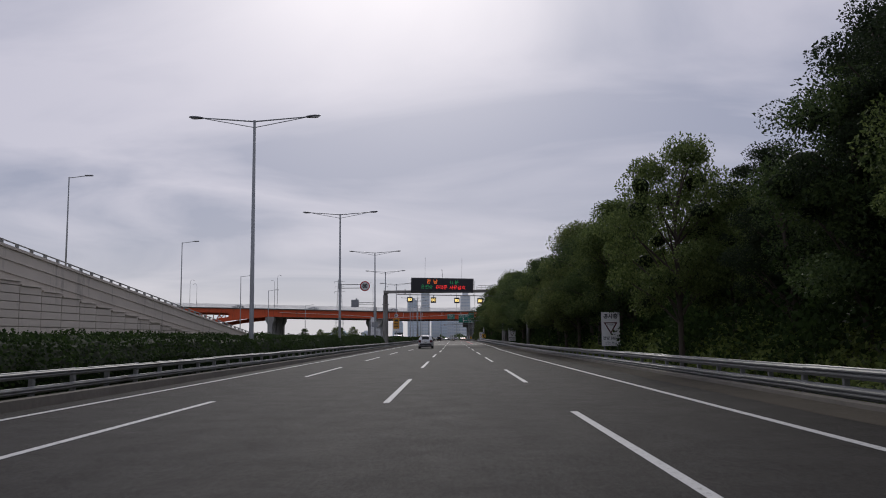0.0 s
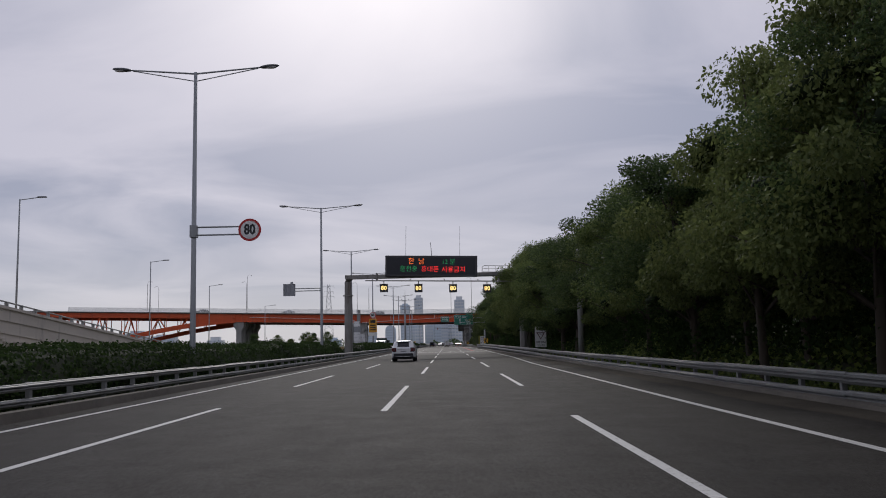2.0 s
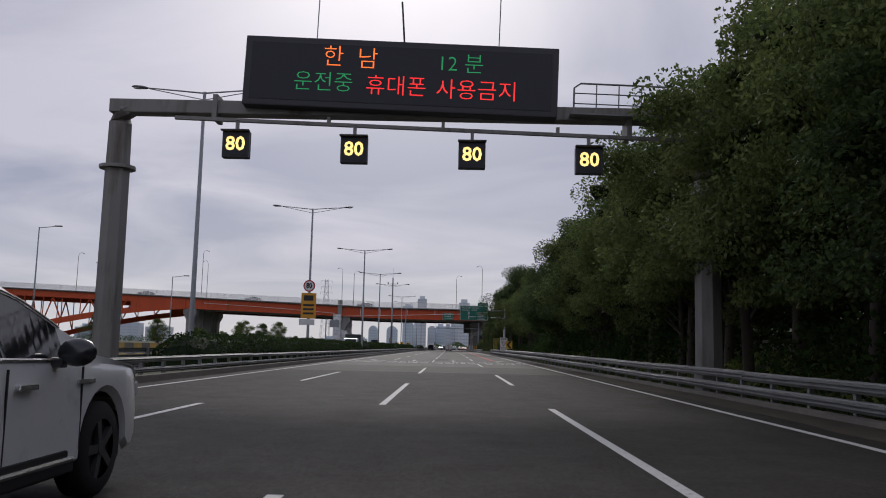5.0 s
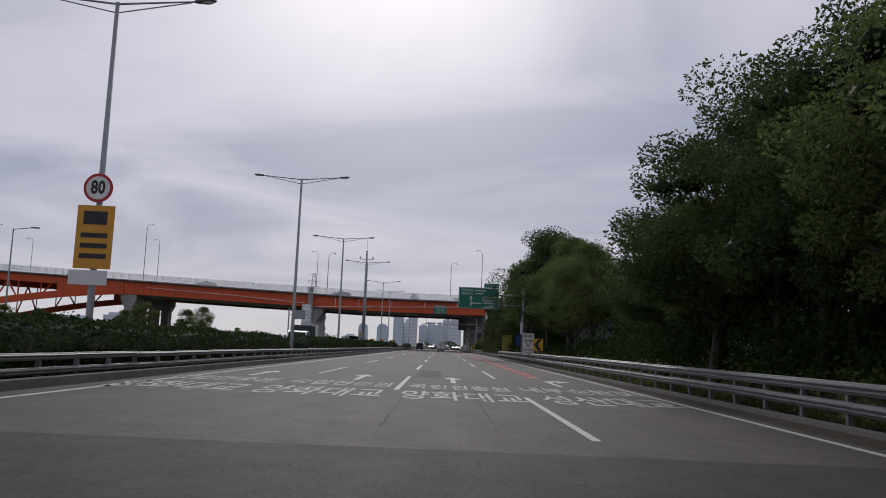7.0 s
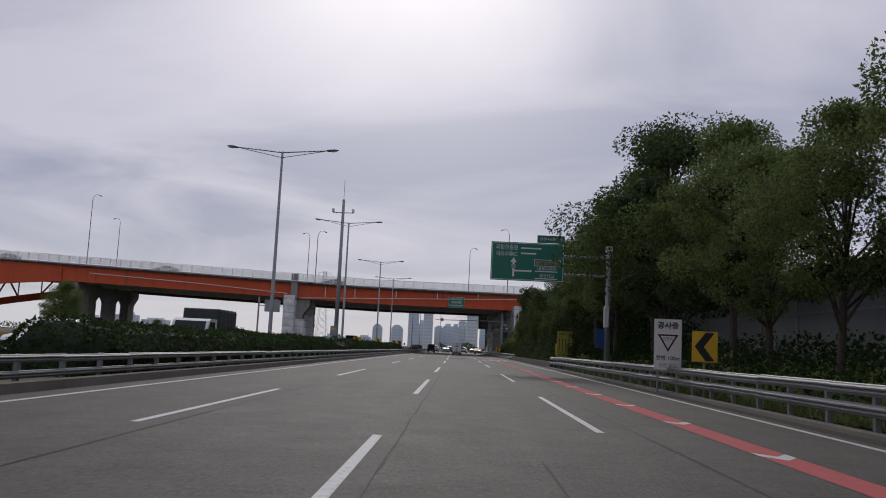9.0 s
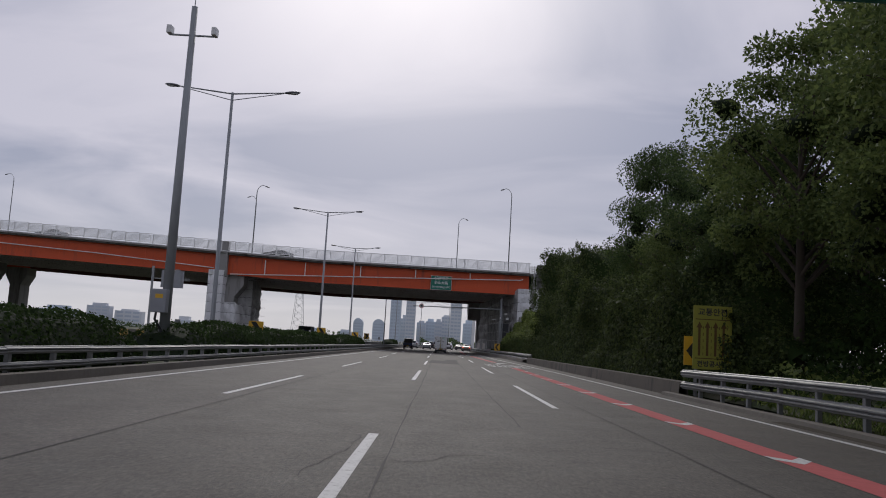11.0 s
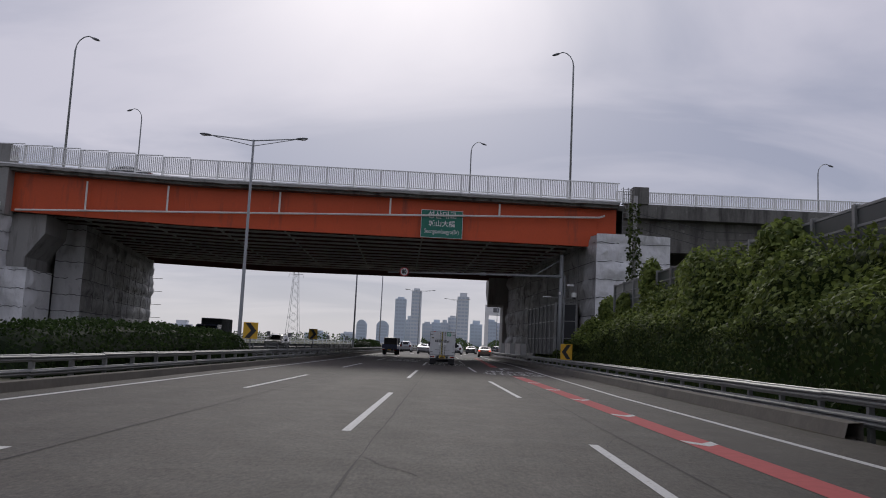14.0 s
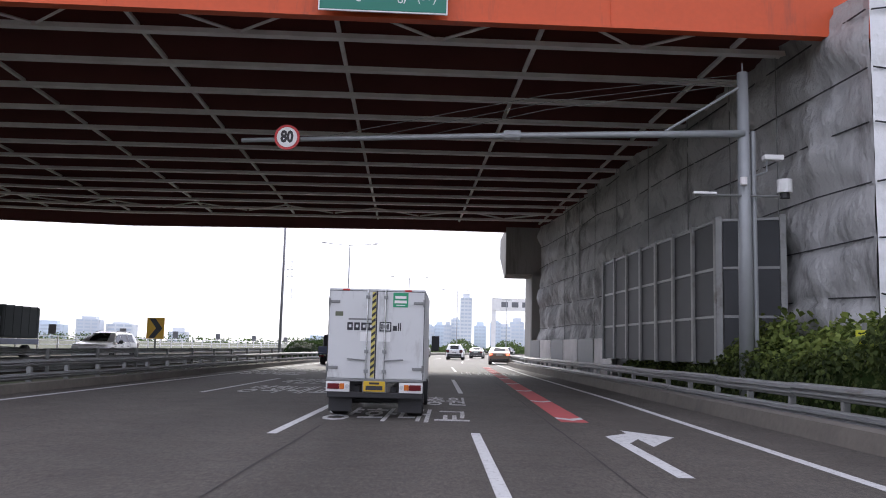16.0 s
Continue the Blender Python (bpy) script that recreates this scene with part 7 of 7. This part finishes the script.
            rg = ring(y)
            w = rg[7][0] * 0.96
            z = T(y)
            dz = 0.006
            rr.append([bm.verts.new((x * w, y, z + dz - abs(x) ** 3 * 0.03)) for x in (-1, -0.6, 0, 0.6, 1)])
        for a, b in zip(rr, rr[1:]):
            for j in range(4):
                bm.faces.new((a[j], a[j + 1], b[j + 1], b[j]))
        bmesh.ops.recalc_face_normals(bm, faces=bm.faces)
        part(nm, bm, CAR_GLASS, c, "dark glass", True)
    zl = p["lampz"]
    part("plate", boxed(-0.26, 0.26, -0.02, 0.01, zl - 0.02, zl + 0.1, 0.004), PLATE_W, c)
    part("plate_bars", boxed(-0.2, 0.2, -0.024, -0.0205, zl + 0.02, zl + 0.06), INK, c)
    part("rear_bumper", boxed(-W_ * 0.84, W_ * 0.84, -0.035, 0.2, 0.34, 0.5, 0.04), BLACK, c)
    part("bumper_trim", boxed(-W_ * 0.7, W_ * 0.7, -0.045, -0.036, 0.40, 0.425), CHROME, c)
    if p.get("rails"):
        for s in (-1, 1):
            ys2 = [p["rails"][0] + (p["rails"][1] - p["rails"][0]) * i / 10 for i in range(11)]
            part("roof_rail", tubed([(s * (ring(y)[7][0] - 0.03), y, ring(y)[7][1] + (0.06 if 0 < i < 10 else 0.02)) for i, y in enumerate(ys2)], 0.022, 6), CAR_DARK, c)
        part("bumper_cladding", boxed(-W_ * 0.82, W_ * 0.82, -0.03, 0.16, 0.48, 0.66, 0.03), BLACK, c, "black plastic lower bumper")
        part("tailgate_strip", boxed(-W_ * 0.56, W_ * 0.56, -0.014, 0.02, p["lampz"] + 0.2, p["lampz"] + 0.235, 0.008), CHROME, c)
        part("wiper", tubed([(0.0, p["rear"][0] - 0.01, T(p["rear"][0]) + 0.03), (0.36, p["rear"][0] + 0.03, T(p["rear"][0] + 0.03) + 0.025)], 0.012, 5), BLACK, c)
        part("spoiler", boxed(-W_ * 0.62, W_ * 0.62, p["rear"][1] - 0.16, p["rear"][1] + 0.12, T(p["rear"][1]) - 0.02, T(p["rear"][1]) + 0.03, 0.015), mat, c)
    return c


SUV = dict(L=4.81, W=1.90, ra=1.05, fa=3.865, r=0.37, sill=0.3, top=[(0, 1.02), (0.06, 1.1), (0.2, 1.3), (0.42, 1.58), (0.7, 1.66), (1.4, 1.70), (2.3, 1.69), (2.75, 1.63), (3.2, 1.40), (3.65, 1.13), (4.0, 1.08), (4.5, 1.0), (4.72, 0.9), (4.81, 0.7)],
           belt=[(0, 1.0), (0.5, 1.10), (1.5, 1.06), (2.6, 1.04), (3.5, 1.04), (4.81, 0.98)], win=[(0.78, 1.42), (1.46, 2.38), (2.42, 3.22)], handles=(1.72, 2.62), gaps=(1.44, 2.4, 3.42), mirror=3.05, lampz=0.78, lamph=0.3, rear=(0.1, 0.44), screen=(2.82, 3.6), rails=(0.6, 2.6))
SEDAN = dict(L=4.85, W=1.84, ra=1.05, fa=3.85, r=0.33, sill=0.26, top=[(0, 0.92), (0.08, 1.0), (0.45, 1.06), (0.8, 1.1), (1.35, 1.38), (1.9, 1.46), (2.5, 1.45), (3.0, 1.3), (3.6, 1.0), (4.3, 0.9), (4.75, 0.78), (4.85, 0.6)],
             belt=[(0, 0.9), (1.0, 0.98), (2.5, 0.95), (4.85, 0.85)], win=[(1.2, 1.9), (1.94, 2.95)], handles=(1.7, 2.7), gaps=(1.0, 1.92, 3.0), mirror=2.95, lampz=0.78, lamph=0.14, rear=(0.82, 1.34), screen=(2.6, 3.55))
VAN = dict(L=4.7, W=1.86, ra=0.95, fa=3.75, r=0.33, sill=0.28, top=[(0, 1.0), (0.06, 1.15), (0.3, 1.62), (0.6, 1.76), (2.4, 1.78), (3.0, 1.55), (3.7, 1.15), (4.4, 0.98), (4.62, 0.85), (4.7, 0.65)],
           belt=[(0, 0.98), (2.5, 1.02), (4.7, 0.9)], win=[(0.6, 1.5), (1.55, 2.4), (2.45, 3.1)], handles=(1.6, 2.6), gaps=(1.5, 2.42, 3.3), mirror=3.0, lampz=0.85, lamph=0.3, rear=(0.08, 0.32), screen=(2.7, 3.6))

car((-4.07, 107.8, 0), 0, SUV, CAR_WHITE, "white sport utility car with dark tinted windows on the road", name="suv")
car((-3.75, 412.0, 0), 0, SEDAN, CAR_SILVER, "silver sedan driving away on the expressway")
car((-7.1, 428.0, 0), -2, VAN, CAR_SILVER, "grey people carrier driving away", name="van")
car((-3.3, 444.0, 0), -4, SUV, CAR_DARK, "dark sport utility car driving away", name="suv")
car((1.0, 427.0, 0), -4, SUV, CAR_WHITE, "white sport utility car far ahead on the road", name="suv")
car((4.6, 404.5, 0), -4, SEDAN, CAR_BROWN, "bronze sedan with lit tail lamps leaving by the exit lane", lit=True)
car((3.9, 445.0, 0), -6, SEDAN, CAR_DARK, "dark sedan far ahead on the road")
car((11.5, 500.0, 0), -16, SUV, CAR_DARK, "dark car far off in the bend", name="suv")
car((-15.4, 222.0, 0), 180, SUV, CAR_WHITE, "white sport utility car in the oncoming lanes", name="suv")
car((-15.2, 300.0, 0), 180, VAN, CAR_WHITE, "white van in the oncoming lanes beyond the hedge", name="van")
car((-18.4, 384.0, 0), 180, SUV, CAR_WHITE, "white car in the oncoming lanes beyond the rail", name="suv")
car((-16.5, 64.0, 0), 180, SEDAN, CAR_SILVER, "silver sedan in the oncoming lanes beyond the hedge")


def cab(t, y0, L, W_, H, mat):
    """A forward-control truck cab from y0 to its nose."""
    prof = [(y0, 0.55), (y0, H), (y0 + L * 0.55, H), (y0 + L * 0.72, H - 0.12), (y0 + L * 0.95, 1.2), (y0 + L, 0.95), (y0 + L, 0.45), (y0 + 0.9, 0.45), (y0 + 0.75, 0.7), (y0 + 0.2, 0.7), (y0 + 0.1, 0.55)]
    b = part("cab", extrude(prof, -W_ / 2, W_ / 2), mat, t)
    for s in (-1, 1):
        part("side_window", extrude([(y0 + 0.35, 1.25), (y0 + 0.35, H - 0.16), (y0 + L * 0.62, H - 0.16), (y0 + L * 0.84, 1.25)], s * W_ / 2 + s * 0.003, s * (W_ / 2 + 0.01)), CAR_GLASS, b)
        part("mirror", boxed(s * (W_ / 2 + 0.06), s * (W_ / 2 + 0.24), y0 + L * 0.8, y0 + L * 0.86, 1.2, 1.55, 0.02), BLACK, b)
        part("headlamp", boxed(s * W_ * 0.28, s * W_ * 0.47, y0 + L - 0.02, y0 + L + 0.015, 0.72, 0.9, 0.01), LAMP_CLEAR, b)
    part("rear_window", boxed(-W_ * 0.32, W_ * 0.32, y0 - 0.012, y0 - 0.003, 1.3, H - 0.2), CAR_GLASS, b)
    bm = bmesh.new()
    q = [bm.verts.new(v) for v in ((-W_ * 0.44, y0 + L * 0.955, 1.22), (W_ * 0.44, y0 + L * 0.955, 1.22), (W_ * 0.42, y0 + L * 0.735, H - 0.13), (-W_ * 0.42, y0 + L * 0.735, H - 0.13))]
    bm.faces.new(q)
    part("windscreen", bm, CAR_GLASS, b)
    return b


def chassis(t, L, W_, rear, front, r, mat=BLACK):
    for s in (-1, 1):
        part("frame_rail", boxed(s * 0.28, s * 0.38, 0.15, L - 0.4, 0.42, 0.56), mat, t)
        for yc, w in ((rear, 0.3), (front, 0.19)):
            wheel(t, s * (W_ / 2 - w / 2 - 0.02), yc, r, w)
    part("axle", tubed([(-W_ / 2 + 0.2, rear, r), (W_ / 2 - 0.2, rear, r)], 0.07, 8), mat, t)
    part("fuel_tank", boxed(-0.75, -0.42, L * 0.42, L * 0.62, 0.32, 0.6, 0.04), mat, t)


BOX_WHITE = Mat("box_body_white", (0.62, 0.63, 0.62), 0.45)
BOX_WHITE.vary(BOX_WHITE.noise(0.8, 5), 0.85, 1.08)
BOX_WHITE.mix(BOX_WHITE.ramp(BOX_WHITE.noise(2.0, 6, 0.72, (1, 1, 0.3)), 0.52, 0.72), (0.30, 0.29, 0.27))
BOX_WHITE = BOX_WHITE.m

# white box truck
t = thing("box_truck", (-0.765, 350.7, 0), "white refrigerated box truck with rear doors", "truck")
chassis(t, 5.1, 1.74, 0.85, 3.9, 0.29)
cab(t, 3.25, 1.85, 1.66, 1.93, CAR_WHITE)
bx = part("cargo_box", boxed(-0.865, 0.865, 0.0, 3.0, 0.66, 2.3, 0.012), BOX_WHITE, t, "dirty white insulated box")
for s in (-1, 1):
    d = part("rear_door", boxed(s * 0.012, s * 0.85, -0.03, -0.003, 0.70, 2.25, 0.008), BOX_WHITE, bx)
    part("lock_rod", tubed([(s * 0.16, -0.055, 0.68), (s * 0.16, -0.055, 2.27)], 0.014, 8), CHROME, d)
    for z in (0.8, 1.15, 1.6, 2.12):
        part("rod_guide", boxed(s * 0.16 - 0.035, s * 0.16 + 0.035, -0.07, -0.03, z, z + 0.06, 0.006), STEEL, d)
    part("lever", tubed([(s * 0.16, -0.065, 1.02), (s * 0.5, -0.065, 1.045)], 0.014, 6), STEEL_DULL, d)
    for z in (0.86, 2.03):
        part("hinge", boxed(s * 0.66, s * 0.865, -0.05, -0.03, z, z + 0.05, 0.006), STEEL, d)
        part("hinge_knuckle", tubed([(s * 0.85, -0.045, z - 0.04), (s * 0.85, -0.045, z + 0.09)], 0.02, 8), STEEL, d)
    part("label_sheet", boxed(s * 0.04 if s > 0 else -0.28, s * 0.26 if s > 0 else -0.05, -0.0345, -0.0315, 1.36, 1.52), WHITE, d)
    # tail lamp cluster
    lc = part("lamp_frame", boxed(s * 0.44, s * 0.86, -0.04, 0.02, 0.46, 0.64, 0.01), WHITE, t)
    part("tail_lamp", boxed(s * 0.62, s * 0.83, -0.06, -0.041, 0.505, 0.605, 0.01), LAMP_RED, lc, "red tail lamp")
    part("indicator", boxed(s * 0.53, s * 0.615, -0.06, -0.041, 0.505, 0.605, 0.01), LAMP_AMBER, lc)
    part("reversing_lamp", disced((s * 0.485, -0.05, 0.555), 0.035, 0.02), LAMP_CLEAR, lc)
    part("mud_flap", boxed(s * 0.42, s * 0.84, 0.25, 0.28, 0.1, 0.48), BLACK, t)
    part("marker_lamp", boxed(s * 0.5, s * 0.62, -0.03, 0.0, 2.26, 2.29), SIGN_RED, bx)
for x0, x1, z0, z1 in ((-0.011, 0.011, 0.7, 2.25), (-0.862, -0.852, 0.7, 2.26), (0.852, 0.862, 0.7, 2.26), (-0.85, 0.85, 2.252, 2.264)):
    part("door_seal", boxed(x0, x1, -0.022, -0.002, z0, z1), BLACK, bx)
strip_part = part("warning_strip", boxed(-0.085, 0.005 - 0.02, -0.036, -0.0315, 0.72, 2.24), plain("strip_yellow", (0.55, 0.47, 0.12), 0.5), bx, "yellow and black warning tape")
for i in range(13):
    z = 0.74 + 0.116 * i
    raw("tape_stripe", [(-0.085, -0.0385, z), (-0.015, -0.0385, z + 0.06), (-0.015, -0.0385, z + 0.115), (-0.085, -0.0385, z + 0.055)], [(0, 1, 2, 3)], BLACK, strip_part)
part("green_badge", boxed(0.29, 0.56, -0.036, -0.0315, 1.98, 2.24), plain("badge_green", (0.02, 0.30, 0.14), 0.5), bx)
for z, w in ((2.13, 0.2), (2.05, 0.22), (2.005, 0.16)):
    part("badge_bar", boxed(0.425 - w / 2, 0.425 + w / 2, -0.0395, -0.0365, z, z + 0.05 if z > 2.02 else z + 0.015), WHITE, bx)
part("dark_badge", boxed(-0.74, -0.6, -0.036, -0.0315, 1.80, 1.88), plain("badge_olive", (0.12, 0.13, 0.08), 0.5), bx)
for i in range(4):
    o = part("logo_block", boxed(-0.52 + 0.125 * i, -0.42 + 0.125 * i, -0.0345, -0.0315, 1.55, 1.69, 0.004), INK, bx)
    part("logo_notch", boxed(-0.49 + 0.125 * i, -0.445 + 0.125 * i, -0.0375, -0.035, 1.60, 1.65), BOX_WHITE, bx)
part("logo_frame", boxed(0.06, 0.27, -0.0345, -0.0315, 1.54, 1.71, 0.01), INK, bx)
part("logo_field", boxed(0.08, 0.25, -0.0375, -0.035, 1.56, 1.69), BOX_WHITE, bx)
for i, (w, h) in enumerate(((0.07, 0.09), (0.02, 0.14), (0.02, 0.14))):
    x = 0.30 + (0, 0.09, 0.125)[i]
    part("logo_block", boxed(x, x + w, -0.0345, -0.0315, 1.555, 1.555 + h), INK, bx)
for i in range(3):
    part("logo_bar", boxed(0.09 + 0.055 * i, 0.115 + 0.055 * i, -0.040, -0.038, 1.575, 1.675), INK, bx)
part("small_text_bar", boxed(-0.5, -0.05, -0.0345, -0.0315, 1.735, 1.765), plain("faint_ink", (0.2, 0.2, 0.2), 0.6), bx)
part("box_sill", boxed(-0.865, 0.865, -0.04, 0.0, 0.645, 0.695, 0.01), STEEL, bx)
pl = part("number_plate", boxed(-0.19, 0.19, -0.05, -0.02, 0.475, 0.655, 0.005), PLATE_Y, t, "yellow number plate")
part("plate_bar", boxed(-0.15, 0.15, -0.054, -0.0505, 0.5, 0.575), INK, pl)
part("plate_bar", boxed(-0.09, 0.09, -0.054, -0.0505, 0.6, 0.635), INK, pl)
part("plate_frame", boxed(-0.21, 0.21, -0.035, -0.015, 0.455, 0.675, 0.005), STEEL, pl)
part("rear_crossmember", boxed(-0.84, 0.84, -0.01, 0.1, 0.36, 0.46, 0.01), BLACK, t)

# blue flatbed with a dark canopy
t = thing("blue_truck", (-7.0, 389.0, 0), "dark blue small truck with a loaded flatbed", "truck", rz=-1)
chassis(t, 5.1, 1.74, 0.95, 3.9, 0.3)
cab(t, 3.1, 1.9, 1.68, 1.95, CAR_BLUE)
bd = part("cargo_bed", boxed(-0.86, 0.86, 0.0, 2.95, 0.68, 0.78, 0.01), CAR_BLUE, t)
for s in (-1, 1):
    part("side_board", boxed(s * 0.83, s * 0.87, 0.0, 2.95, 0.79, 1.18, 0.01), CAR_BLUE, bd)
    part("tail_lamp", boxed(s * 0.5, s * 0.82, -0.04, 0.02, 0.5, 0.62, 0.01), LAMP_RED, t)
part("tailgate", boxed(-0.86, 0.86, -0.03, 0.01, 0.79, 1.18, 0.01), CAR_BLUE, bd)
bm = bmesh.new()
box(bm, -0.78, 0.78, 1.0, 2.9, 0.8, 1.98, 0.22)
part("canopy", bm, BLACK, t, "dark canvas canopy")
part("number_plate", boxed(-0.18, 0.18, -0.05, -0.02, 0.5, 0.64), PLATE_Y, t)

# canvas-topped trucks in the oncoming lanes
CANVAS = plain("dark_canvas", (0.035, 0.045, 0.045), 0.85, 0, 0.3, 1.0)
for x, y, sc, mt in ((-16.2, 243.0, 1.15, CAR_WHITE), (-25.5, 386.0, 1.2, CAR_BLUE)):
    t = thing("canvas_truck", (x, y, 0), "cargo truck with a dark canvas cover in the oncoming lanes", "truck", rz=180)
    chassis(t, 5.6, 1.9, 1.0, 4.4, 0.34)
    cab(t, 3.7, 1.9, 1.85, 2.0, mt)
    bm = bmesh.new()
    box(bm, -0.95, 0.95, 0.0, 3.6, 1.0, 2.55, 0.12)
    cv = part("canvas_cover", bm, CANVAS, t)
    for i in range(5):
        part("hoop_ridge", boxed(-0.965, 0.965, 0.3 + 0.75 * i, 0.36 + 0.75 * i, 1.1, 2.565, 0.02), CANVAS, cv)
    part("cargo_bed", boxed(-0.95, 0.95, 0.0, 3.6, 0.7, 0.98, 0.02), mt, t)
    t.scale = (sc, sc, sc)
# cars on the bridge deck
for x, s_, mt in ((-24, 0, CAR_DARK), (-58, 0, CAR_SILVER), (-90, 0, CAR_DARK)):
    px, py, pz = on_deck(x, 4.0)
    car((px, py, pz), 90 + 3.15, SEDAN, mt, "car crossing the orange bridge")
